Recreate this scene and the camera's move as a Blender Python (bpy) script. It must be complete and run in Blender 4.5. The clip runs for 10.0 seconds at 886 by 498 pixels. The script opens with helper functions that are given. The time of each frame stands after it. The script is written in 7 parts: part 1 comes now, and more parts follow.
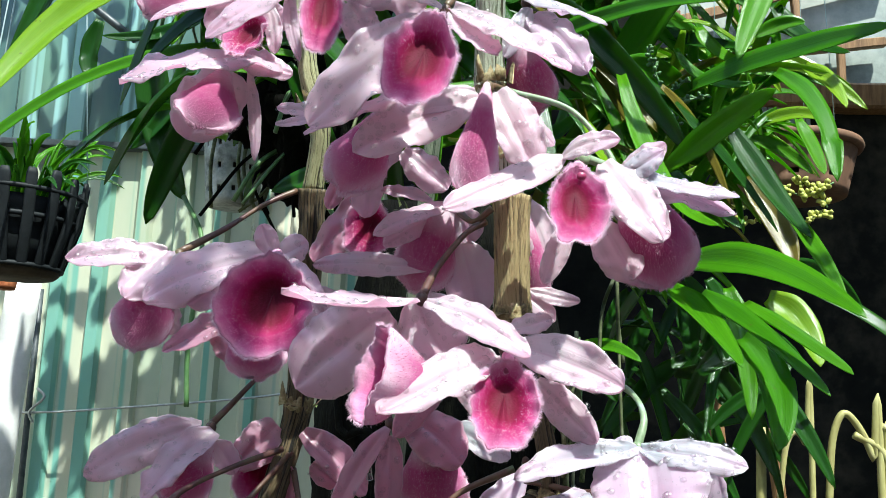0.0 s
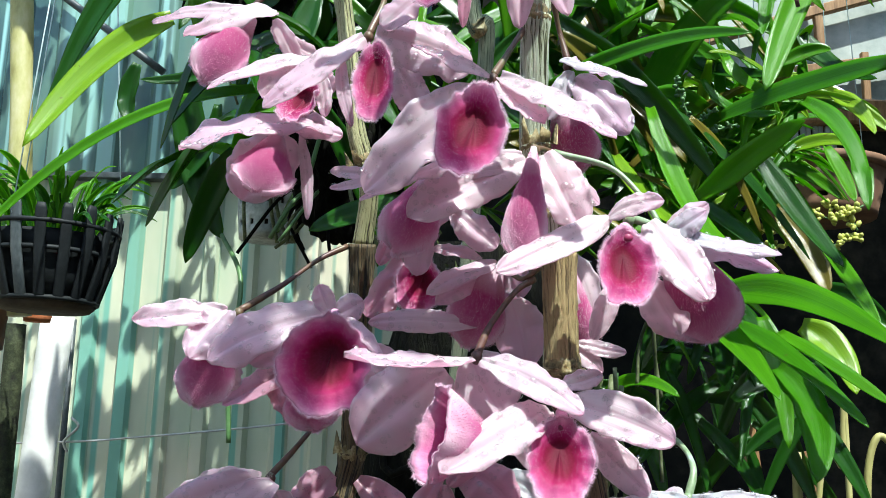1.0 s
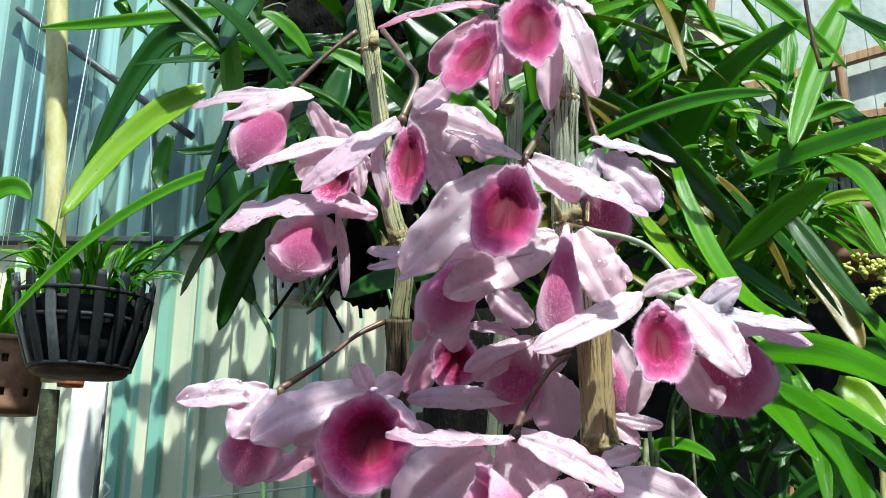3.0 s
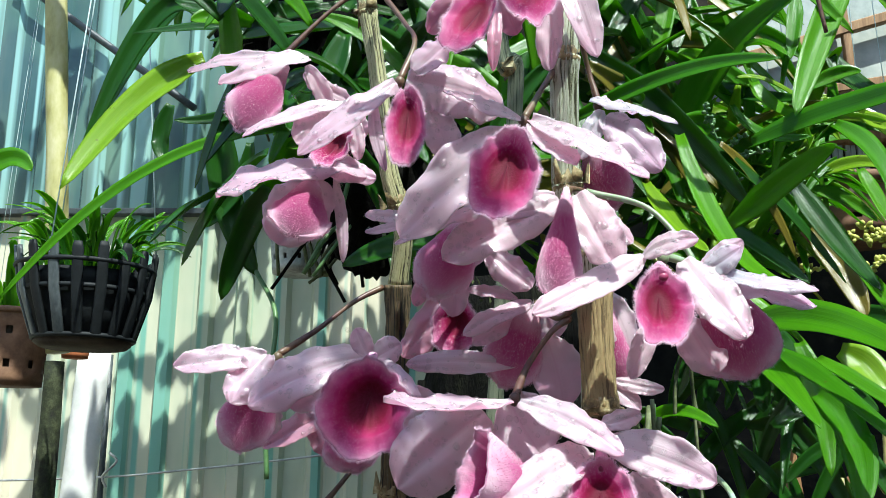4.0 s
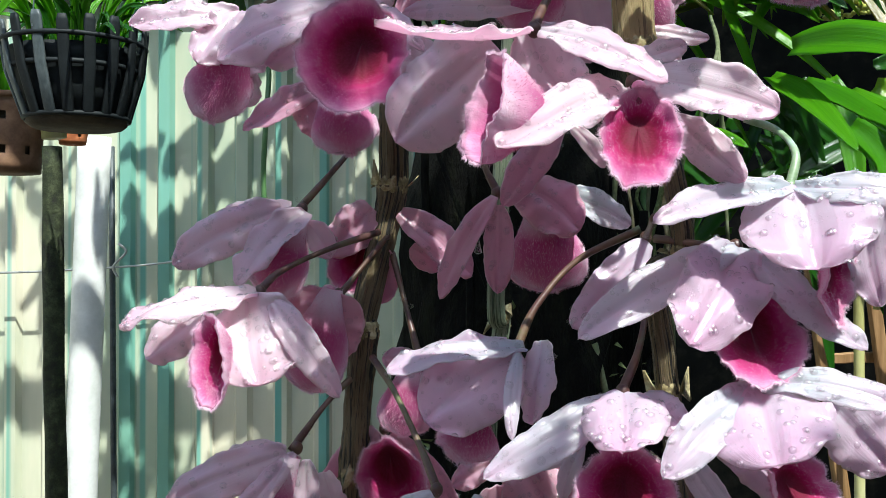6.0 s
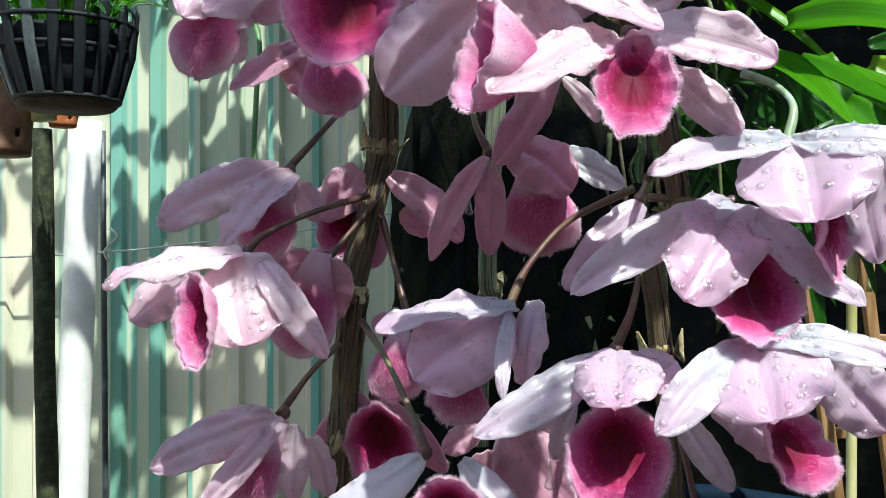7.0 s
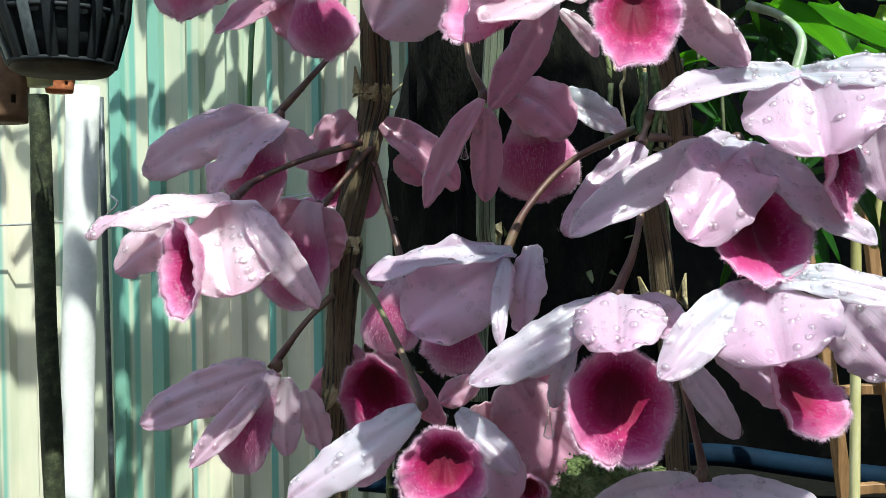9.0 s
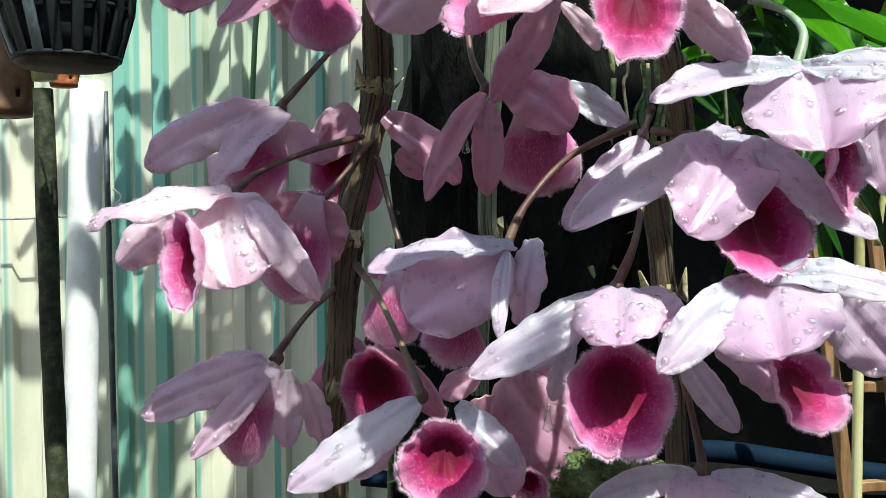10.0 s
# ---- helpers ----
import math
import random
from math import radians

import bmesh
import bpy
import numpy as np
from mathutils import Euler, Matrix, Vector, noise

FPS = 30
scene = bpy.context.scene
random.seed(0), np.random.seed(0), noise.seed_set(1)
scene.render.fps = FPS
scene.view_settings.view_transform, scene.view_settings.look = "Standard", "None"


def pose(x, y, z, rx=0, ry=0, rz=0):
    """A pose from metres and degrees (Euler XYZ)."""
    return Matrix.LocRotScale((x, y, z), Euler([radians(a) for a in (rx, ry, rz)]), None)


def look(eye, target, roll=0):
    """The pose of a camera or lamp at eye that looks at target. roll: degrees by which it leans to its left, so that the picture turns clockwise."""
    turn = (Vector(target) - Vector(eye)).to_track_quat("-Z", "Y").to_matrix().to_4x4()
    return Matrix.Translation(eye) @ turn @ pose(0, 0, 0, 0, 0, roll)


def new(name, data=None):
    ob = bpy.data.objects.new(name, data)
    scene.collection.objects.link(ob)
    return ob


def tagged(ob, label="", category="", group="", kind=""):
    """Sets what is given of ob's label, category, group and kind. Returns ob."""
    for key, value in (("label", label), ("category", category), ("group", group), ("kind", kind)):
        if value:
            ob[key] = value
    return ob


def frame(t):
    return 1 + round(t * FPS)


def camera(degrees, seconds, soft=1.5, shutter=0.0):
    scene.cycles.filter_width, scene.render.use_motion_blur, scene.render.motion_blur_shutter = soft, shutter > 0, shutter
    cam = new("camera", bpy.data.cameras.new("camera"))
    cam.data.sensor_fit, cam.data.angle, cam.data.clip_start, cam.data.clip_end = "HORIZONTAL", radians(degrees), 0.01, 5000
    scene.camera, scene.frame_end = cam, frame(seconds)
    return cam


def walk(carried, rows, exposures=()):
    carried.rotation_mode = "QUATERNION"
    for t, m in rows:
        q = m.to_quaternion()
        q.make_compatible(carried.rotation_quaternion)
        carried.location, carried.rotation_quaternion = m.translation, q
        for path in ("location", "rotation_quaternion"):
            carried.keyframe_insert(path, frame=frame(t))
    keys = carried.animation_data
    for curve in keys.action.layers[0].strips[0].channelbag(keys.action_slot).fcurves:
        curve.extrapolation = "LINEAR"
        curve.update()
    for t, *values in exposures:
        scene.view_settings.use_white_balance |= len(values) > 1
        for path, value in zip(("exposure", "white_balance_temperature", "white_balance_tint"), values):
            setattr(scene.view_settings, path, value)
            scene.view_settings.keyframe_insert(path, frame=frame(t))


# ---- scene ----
cam = camera(48.00, 10.0, soft=0.4)
PATH = [
    (0, (0.00242, -0.00901, 1.49472), (-0.03115, 1.96126, 1.83661), 2.669),
    (0.5, (0.00109, -0.01592, 1.50083), (-0.04572, 1.95022, 1.86428), 2.728),
    (1, (-0.00634, -0.02378, 1.50441), (-0.08933, 1.93831, 1.88298), 1.868),
    (1.5, (-0.00793, -0.02811, 1.5069), (-0.10841, 1.92425, 1.929), 1.478),
    (2, (-0.00459, -0.02817, 1.50786), (-0.12934, 1.91587, 1.96082), 1.447),
    (2.5, (-0.00823, -0.03256, 1.51035), (-0.1337, 1.90528, 1.98896), 1.264),
    (2.7, (-0.0094, -0.0326, 1.5104), (-0.1439, 1.905, 1.9958), 1.2),
    (3.8, (-0.00769, -0.03029, 1.51068), (-0.14918, 1.90907, 1.97853), 1.049),
    (4, (-0.00764, -0.0276, 1.50875), (-0.15324, 1.92036, 1.93801), 0.943),
    (4.5, (-0.01051, -0.01708, 1.50143), (-0.16087, 1.94987, 1.83079), 0.406),
    (5, (-0.01138, 0.00045, 1.48948), (-0.16931, 1.98299, 1.70064), -0.067),
    (5.5, (-0.0089, 0.01551, 1.47773), (-0.18313, 2.00497, 1.58596), -0.212),
    (5.7, (-0.01027, 0.02111, 1.47484), (-0.17643, 2.01302, 1.54313), -0.174),
    (6.8, (-0.0115, 0.0331, 1.4622), (-0.1624, 2.028, 1.475), 0.03),
    (7, (-0.01072, 0.03312, 1.46216), (-0.15482, 2.0279, 1.47309), 0.059),
    (7.5, (-0.00683, 0.03439, 1.46134), (-0.1467, 2.02946, 1.45047), 0.188),
    (8, (-0.00668, 0.03493, 1.45896), (-0.15012, 2.02965, 1.43623), -0.046),
    (8.5, (-0.00782, 0.03645, 1.45625), (-0.15384, 2.03064, 1.41261), -0.424),
    (9, (-0.00927, 0.04285, 1.45653), (-0.15855, 2.03643, 1.39856), -0.516),
    (9.5, (-0.00919, 0.04534, 1.45529), (-0.15647, 2.03886, 1.39057), -0.283),
    (10, (-0.00844, 0.0426, 1.45575), (-0.1652, 2.03536, 1.38997), -0.276),
]
walk(cam, [(t, look(eye, target, roll)) for t, eye, target, roll in PATH], exposures=[(0, 1.12, 6200, 0), (3, 1.05, 6200, 0), (10, 1.02, 6200, 0)])

# ---------------------------------------------------------------- world, sun
world = bpy.data.worlds.new("sky")
scene.world = world
world.use_nodes = True
wn = world.node_tree
sky = wn.nodes.new("ShaderNodeTexSky")
sky.sky_type, sky.sun_disc = "NISHITA", False
SUN_ELEV, SUN_AZIM = radians(60), radians(150)      # azimuth: clockwise from straight ahead (+y)
sky.sun_elevation, sky.sun_rotation = SUN_ELEV, SUN_AZIM
wn.links.new(sky.outputs[0], wn.nodes["Background"].inputs["Color"])
wn.nodes["Background"].inputs["Strength"].default_value = 0.17

sun_dir = Vector((math.sin(SUN_AZIM) * math.cos(SUN_ELEV), math.cos(SUN_AZIM) * math.cos(SUN_ELEV), math.sin(SUN_ELEV)))
sun = new("sun", bpy.data.lights.new("sun", "SUN"))
sun.data.energy, sun.data.angle, sun.data.color = 4.4, radians(0.53), (1.0, 0.97, 0.92)
sun.matrix_world = look(tuple(sun_dir * 20), (0, 0, 0))


# ---------------------------------------------------------------- materials
def mat_base(name, rough=0.5, metal=0.0):
    m = bpy.data.materials.new(name)
    m.use_nodes = True
    nt = m.node_tree
    p = nt.nodes["Principled BSDF"]
    p.inputs["Roughness"].default_value = rough
    p.inputs["Metallic"].default_value = metal
    return m, nt, p


def node(nt, kind, **kw):
    n = nt.nodes.new(kind)
    for k, v in kw.items():
        n.inputs[k].default_value = v
    return n


def coords(nt, scale=(1, 1, 1), out="Object"):
    tc = nt.nodes.new("ShaderNodeTexCoord")
    mp = nt.nodes.new("ShaderNodeMapping")
    mp.inputs["Scale"].default_value = scale
    nt.links.new(tc.outputs[out], mp.inputs["Vector"])
    return mp.outputs["Vector"]


def noise_tex(nt, vec, scale, detail=4.0, rough=0.55):
    n = node(nt, "ShaderNodeTexNoise", Scale=scale, Detail=detail, Roughness=rough)
    nt.links.new(vec, n.inputs["Vector"])
    return n.outputs["Fac"]


def ramp(nt, fac, stops):
    r = nt.nodes.new("ShaderNodeValToRGB")
    el = r.color_ramp.elements
    while len(el) < len(stops):
        el.new(0.5)
    for e, (pos, col) in zip(el, stops):
        e.position = pos
        e.color = (*col, 1.0)
    nt.links.new(fac, r.inputs["Fac"])
    return r.outputs["Color"]


def mix(nt, fac, a, b, mode="MIX"):
    n = nt.nodes.new("ShaderNodeMix")
    n.data_type, n.blend_type = "RGBA", mode
    for sock, v in ((n.inputs[0], fac), (n.inputs[6], a), (n.inputs[7], b)):
        if hasattr(v, "links"):
            nt.links.new(v, sock)
        elif isinstance(v, tuple):
            sock.default_value = (*v, 1.0)
        else:
            sock.default_value = v
    return n.outputs[2]


def calc(nt, op, a, b=0.0):
    n = nt.nodes.new("ShaderNodeMath")
    n.operation = op
    for sock, v in ((n.inputs[0], a), (n.inputs[1], b)):
        if hasattr(v, "links"):
            nt.links.new(v, sock)
        else:
            sock.default_value = v
    return n.outputs[0]


def bump(nt, p, height, strength=0.3, dist=0.001):
    b = node(nt, "ShaderNodeBump", Strength=strength, Distance=dist)
    nt.links.new(height, b.inputs["Height"])
    nt.links.new(b.outputs["Normal"], p.inputs["Normal"])
    return b.outputs["Normal"]


def thin(nt, p, colour, amount):
    """Lets light through a thin blade: mixes translucence into the surface."""
    t = nt.nodes.new("ShaderNodeBsdfTranslucent")
    nt.links.new(colour, t.inputs["Color"])
    ms = nt.nodes.new("ShaderNodeMixShader")
    ms.inputs[0].default_value = amount
    out = nt.nodes["Material Output"]
    nt.links.new(p.outputs[0], ms.inputs[1])
    nt.links.new(t.outputs[0], ms.inputs[2])
    nt.links.new(ms.outputs[0], out.inputs["Surface"])


def uv_axes(nt):
    uv = nt.nodes.new("ShaderNodeUVMap")
    sep = nt.nodes.new("ShaderNodeSeparateXYZ")
    nt.links.new(uv.outputs[0], sep.inputs[0])
    return uv.outputs[0], sep.outputs[0], sep.outputs[1]


def object_random(nt):
    return nt.nodes.new("ShaderNodeObjectInfo").outputs["Random"]


def petal_material(name, stops, rim, through_tint):
    m, nt, p = mat_base(name, 0.30)
    uv, across, along = uv_axes(nt)
    tint = ramp(nt, along, stops)
    line = calc(nt, "LESS_THAN", calc(nt, "ABSOLUTE", calc(nt, "SUBTRACT", across, 0.5)), 0.02)
    tint = mix(nt, calc(nt, "MULTIPLY", line, 0.35), tint, stops[3][1])
    edge = calc(nt, "POWER", calc(nt, "ABSOLUTE", calc(nt, "SUBTRACT", across, 0.5)), 2.0)
    tint = mix(nt, calc(nt, "MULTIPLY", edge, 1.9), tint, rim)
    mp = nt.nodes.new("ShaderNodeMapping")
    lip_line = calc(nt, "GREATER_THAN", calc(nt, "ABSOLUTE", calc(nt, "SUBTRACT", across, 0.5)), 0.465)
    tint = mix(nt, calc(nt, "MULTIPLY", lip_line, 0.5), tint, (0.94, 0.89, 0.92))
    mp.inputs["Scale"].default_value = (26, 1.6, 1)
    nt.links.new(uv, mp.inputs["Vector"])
    vein = noise_tex(nt, mp.outputs[0], 1.0, 2.0)
    tint = mix(nt, calc(nt, "MULTIPLY", calc(nt, "SUBTRACT", vein, 0.45), 0.45), tint, (0.76, 0.44, 0.60))
    wash = noise_tex(nt, coords(nt), 38.0, 4.0, 0.65)
    tint = mix(nt, ramp(nt, wash, [(0.45, (0, 0, 0)), (0.66, (0.42, 0.42, 0.42))]), tint, stops[3][1])
    blotch = noise_tex(nt, coords(nt), 90.0, 3.0)
    tint = mix(nt, calc(nt, "MULTIPLY", blotch, 0.3), tint, (0.86, 0.75, 0.83))
    tint = mix(nt, calc(nt, "MULTIPLY", object_random(nt), 0.4), tint, stops[2][1])
    tint = mix(nt, 1.0, tint, (0.90, 0.89, 0.90), "MULTIPLY")
    nt.links.new(tint, p.inputs["Base Color"])
    p.inputs["Specular IOR Level"].default_value = 0.45
    p.inputs["Sheen Weight"].default_value = 0.15
    p.inputs["Subsurface Weight"].default_value = 0.4
    p.inputs["Subsurface Radius"].default_value = (1.0, 0.62, 0.74)
    p.inputs["Subsurface Scale"].default_value = 0.0035
    cells = noise_tex(nt, coords(nt), 900.0, 2.0)
    mist = nt.nodes.new("ShaderNodeTexVoronoi")                # a mist of beads too fine to be meshes
    mist.inputs["Scale"].default_value = 1500.0
    nt.links.new(coords(nt), mist.inputs["Vector"])
    bead = calc(nt, "MAXIMUM", calc(nt, "SUBTRACT", 0.34, mist.outputs["Distance"]), 0.0)
    damp = ramp(nt, noise_tex(nt, coords(nt), 120.0, 3.0), [(0.50, (0, 0, 0)), (0.60, (1, 1, 1))])
    bead = calc(nt, "MULTIPLY", bead, damp)
    both = calc(nt, "ADD", calc(nt, "ADD", calc(nt, "MULTIPLY", cells, 0.35), vein), calc(nt, "MULTIPLY", bead, 2.2))
    nt.links.new(bump(nt, p, both, 0.24, 0.0006), p.inputs["Coat Normal"])
    p.inputs["Coat Weight"].default_value = 0.6
    p.inputs["Coat Roughness"].default_value = 0.17
    thin(nt, p, mix(nt, 0.55, tint, through_tint), 0.52)
    return m


def lip_material(inner):
    m, nt, p = mat_base("lip_throat" if inner else "lip_outside", 0.62)
    uv, across, along = uv_axes(nt)
    u = calc(nt, "MULTIPLY", calc(nt, "SUBTRACT", across, 0.5), 2.0)
    v = calc(nt, "MULTIPLY", calc(nt, "SUBTRACT", along, 0.5 if inner else 0.38), 2.0 if inner else 1.5)
    d = calc(nt, "SQRT", calc(nt, "ADD", calc(nt, "MULTIPLY", u, u), calc(nt, "MULTIPLY", v, v)))
    wob = noise_tex(nt, coords(nt), 160.0, 4.0)
    d = calc(nt, "ADD", d, calc(nt, "MULTIPLY", calc(nt, "SUBTRACT", wob, 0.5), 0.28))
    if inner:
        tint = ramp(nt, d, [(0.0, (0.09, 0.001, 0.012)), (0.42, (0.19, 0.002, 0.030)), (0.60, (0.40, 0.008, 0.11)), (0.75, (0.56, 0.05, 0.24)), (0.88, (0.66, 0.18, 0.40)), (1.0, (0.80, 0.46, 0.63))])
    else:
        tint = ramp(nt, d, [(0.0, (0.50, 0.045, 0.20)), (0.45, (0.58, 0.085, 0.28)), (0.75, (0.68, 0.22, 0.44)), (0.92, (0.80, 0.50, 0.66)), (1.0, (0.86, 0.68, 0.78))])
    mp = nt.nodes.new("ShaderNodeMapping")
    mp.inputs["Scale"].default_value = (9, 9, 1) if inner else (30, 2.0, 1)
    if inner:                                                  # veins that run out from the throat
        ray = nt.nodes.new("ShaderNodeCombineXYZ")
        nt.links.new(calc(nt, "DIVIDE", u, calc(nt, "ADD", d, 0.15)), ray.inputs[0])
        nt.links.new(calc(nt, "DIVIDE", v, calc(nt, "ADD", d, 0.15)), ray.inputs[1])
        nt.links.new(ray.outputs[0], mp.inputs["Vector"])
    else:
        nt.links.new(uv, mp.inputs["Vector"])
    streak = noise_tex(nt, mp.outputs[0], 1.0, 3.0)
    tint = mix(nt, calc(nt, "MULTIPLY", calc(nt, "SUBTRACT", streak, 0.35), 0.55 if inner else 0.55), tint, (0.46, 0.015, 0.14) if inner else (0.68, 0.30, 0.48))
    if not inner:
        tint = mix(nt, ramp(nt, along, [(0.12, (1, 1, 1)), (0.38, (0, 0, 0))]), tint, (0.84, 0.70, 0.78))
    nt.links.new(tint, p.inputs["Base Color"])
    p.inputs["Sheen Weight"].default_value = 0.55
    p.inputs["Sheen Roughness"].default_value = 0.4
    p.inputs["Sheen Tint"].default_value = (1.0, 0.75, 0.9, 1.0)
    p.inputs["Specular IOR Level"].default_value = 0.25
    fuzz = noise_tex(nt, coords(nt), 1500.0, 2.0)
    bump(nt, p, fuzz, 0.5, 0.0004)
    thin(nt, p, tint, 0.48)
    return m


def plain_material(name, colours, scale=40.0, rough=0.5, stretch=(1, 1, 1), bump_by=0.3, bump_dist=0.001, translucent=0.0, metal=0.0, spec=0.5, fine=6.0):
    """Two-scale noise between the given colours, with relief."""
    m, nt, p = mat_base(name, rough, metal)
    vec = coords(nt, stretch)
    big = noise_tex(nt, vec, scale, 5.0, 0.6)
    small = noise_tex(nt, vec, scale * fine, 3.0, 0.6)
    fac = calc(nt, "ADD", calc(nt, "MULTIPLY", big, 0.72), calc(nt, "MULTIPLY", small, 0.28))
    stops = [(0.34 + 0.32 * i / max(1, len(colours) - 1), c) for i, c in enumerate(colours)]
    col = ramp(nt, fac, stops)
    nt.links.new(col, p.inputs["Base Color"])
    p.inputs["Specular IOR Level"].default_value = spec
    bump(nt, p, fac, bump_by, bump_dist)
    if translucent:
        thin(nt, p, col, translucent)
    return m


def leaf_material(name, dark, light, streak, glow=0.3):
    m, nt, p = mat_base(name, 0.27)
    uv, across, along = uv_axes(nt)
    mp = nt.nodes.new("ShaderNodeMapping")
    mp.inputs["Scale"].default_value = (38, 0.9, 1)
    nt.links.new(uv, mp.inputs["Vector"])
    vein = noise_tex(nt, mp.outputs[0], 1.0, 2.0)
    blot = noise_tex(nt, coords(nt), 22.0, 5.0)
    col = mix(nt, blot, dark, light)
    col = mix(nt, calc(nt, "MULTIPLY", calc(nt, "SUBTRACT", vein, 0.3), 1.2), col, streak)
    col = mix(nt, calc(nt, "MULTIPLY", object_random(nt), 0.45), col, streak)
    rib = calc(nt, "LESS_THAN", calc(nt, "ABSOLUTE", calc(nt, "SUBTRACT", across, 0.5)), 0.018)
    col = mix(nt, calc(nt, "MULTIPLY", rib, 0.5), col, light)
    spots = calc(nt, "GREATER_THAN", noise_tex(nt, coords(nt), 130.0, 2.0), 0.73)
    col = mix(nt, calc(nt, "MULTIPLY", spots, 0.6), col, (0.10, 0.06, 0.015))
    nt.links.new(col, p.inputs["Base Color"])
    bump(nt, p, vein, 0.4, 0.0012)
    p.inputs["Specular IOR Level"].default_value = 0.45
    thin(nt, p, mix(nt, 0.55, col, (0.34, 0.70, 0.02)), glow)
    return m


def cane_material(name, pale, mid, dark):
    m, nt, p = mat_base(name, 0.55)
    uv, across, along = uv_axes(nt)
    mp = nt.nodes.new("ShaderNodeMapping")
    mp.inputs["Scale"].default_value = (26, 1.6, 1)
    sway = noise_tex(nt, coords(nt), 90.0, 3.0)
    bent = nt.nodes.new("ShaderNodeVectorMath")
    bent.operation = "MULTIPLY_ADD"
    bent.inputs[1].default_value = (0.045, 0.0, 0.0)
    nt.links.new(sway, bent.inputs[0])
    nt.links.new(uv, bent.inputs[2])
    nt.links.new(bent.outputs[0], mp.inputs["Vector"])
    streak = noise_tex(nt, mp.outputs[0], 1.0, 6.0, 0.7)
    col = ramp(nt, streak, [(0.42, dark), (0.455, mid), (0.49, pale), (0.585, pale), (0.63, mid), (0.66, dark)])
    blot = noise_tex(nt, coords(nt), 70.0, 4.0)
    col = mix(nt, calc(nt, "MULTIPLY", blot, 0.3), col, dark)
    nt.links.new(col, p.inputs["Base Color"])
    bump(nt, p, streak, 1.0, 0.0022)
    return m


def water_material():
    m = bpy.data.materials.new("water")
    m.use_nodes = True
    nt = m.node_tree
    clear = nt.nodes.new("ShaderNodeBsdfTransparent")
    clear.inputs["Color"].default_value = (0.99, 0.99, 0.99, 1)
    gloss = nt.nodes.new("ShaderNodeBsdfGlossy")
    gloss.inputs["Roughness"].default_value = 0.28
    bend = nt.nodes.new("ShaderNodeBsdfRefraction")
    bend.inputs["IOR"].default_value = 1.33
    bend.inputs["Roughness"].default_value = 0.0
    body, ms = nt.nodes.new("ShaderNodeMixShader"), nt.nodes.new("ShaderNodeMixShader")
    body.inputs[0].default_value = 0.12
    nt.links.new(clear.outputs[0], body.inputs[1])
    nt.links.new(bend.outputs[0], body.inputs[2])
    fres = node(nt, "ShaderNodeFresnel", IOR=1.33)
    nt.links.new(calc(nt, "ADD", calc(nt, "MULTIPLY", fres.outputs[0], 0.6), 0.07), ms.inputs[0])
    nt.links.new(body.outputs[0], ms.inputs[1])
    nt.links.new(gloss.outputs[0], ms.inputs[2])
    nt.links.new(ms.outputs[0], nt.nodes["Material Output"].inputs["Surface"])
    return m


PETAL_WHITE = petal_material("lilac_white_petal", [(0.0, (0.93, 0.92, 0.90)), (0.25, (0.93, 0.84, 0.86)), (0.65, (0.92, 0.74, 0.81)), (1.0, (0.80, 0.47, 0.62))], (0.85, 0.63, 0.75), (0.97, 0.68, 0.79))
# the cyan towards the base paints blue sky light onto white petals
PETAL_SKY_TINT = petal_material("sky_tinted_petal", [(0.0, (0.54, 0.72, 0.76)), (0.25, (0.66, 0.72, 0.75)), (0.65, (0.74, 0.65, 0.74)), (1.0, (0.73, 0.46, 0.63))], (0.84, 0.80, 0.86), (0.88, 0.82, 0.88))
PETAL_LILAC = petal_material("lilac_petal", [(0.0, (0.68, 0.72, 0.79)), (0.25, (0.77, 0.68, 0.78)), (0.65, (0.80, 0.58, 0.74)), (1.0, (0.72, 0.38, 0.58))], (0.88, 0.77, 0.86), (0.94, 0.68, 0.84))
# deeper pinks for the shaded flowers: their shade is put into the petal colour
PETAL_SHADE_PINK = petal_material("shade_pink_petal", [(0.0, (0.80, 0.58, 0.64)), (0.25, (0.76, 0.46, 0.56)), (0.7, (0.70, 0.34, 0.48)), (1.0, (0.62, 0.24, 0.39))], (0.66, 0.32, 0.46), (0.88, 0.30, 0.46))
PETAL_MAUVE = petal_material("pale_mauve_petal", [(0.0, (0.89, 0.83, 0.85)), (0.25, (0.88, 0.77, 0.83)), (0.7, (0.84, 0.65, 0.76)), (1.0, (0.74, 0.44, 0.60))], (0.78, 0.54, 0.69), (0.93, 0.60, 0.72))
LIP_IN, LIP_OUT = lip_material(True), lip_material(False)
HAIR_PINK = plain_material("lip_down", [(0.56, 0.10, 0.28), (0.74, 0.32, 0.50)], 300, 0.5, translucent=0.4, bump_by=0.0)
HAIR = plain_material("lip_hair", [(0.76, 0.48, 0.64), (0.88, 0.70, 0.80)], 300, 0.5, translucent=0.45, bump_by=0.0)
COLUMN = plain_material("column_tissue", [(0.55, 0.18, 0.36), (0.74, 0.42, 0.58)], 200, 0.35)
ANTHER = plain_material("anther_tissue", [(0.16, 0.01, 0.05), (0.32, 0.05, 0.12)], 300, 0.3)
PEDICEL = plain_material("pedicel_skin", [(0.035, 0.014, 0.012), (0.08, 0.034, 0.028), (0.12, 0.07, 0.04), (0.11, 0.13, 0.05)], 45, 0.42, bump_by=0.4)
PEDICEL_GREEN = plain_material("green_pedicel_skin", [(0.10, 0.16, 0.08), (0.22, 0.30, 0.17), (0.30, 0.40, 0.33)], 60, 0.38, bump_by=0.3)
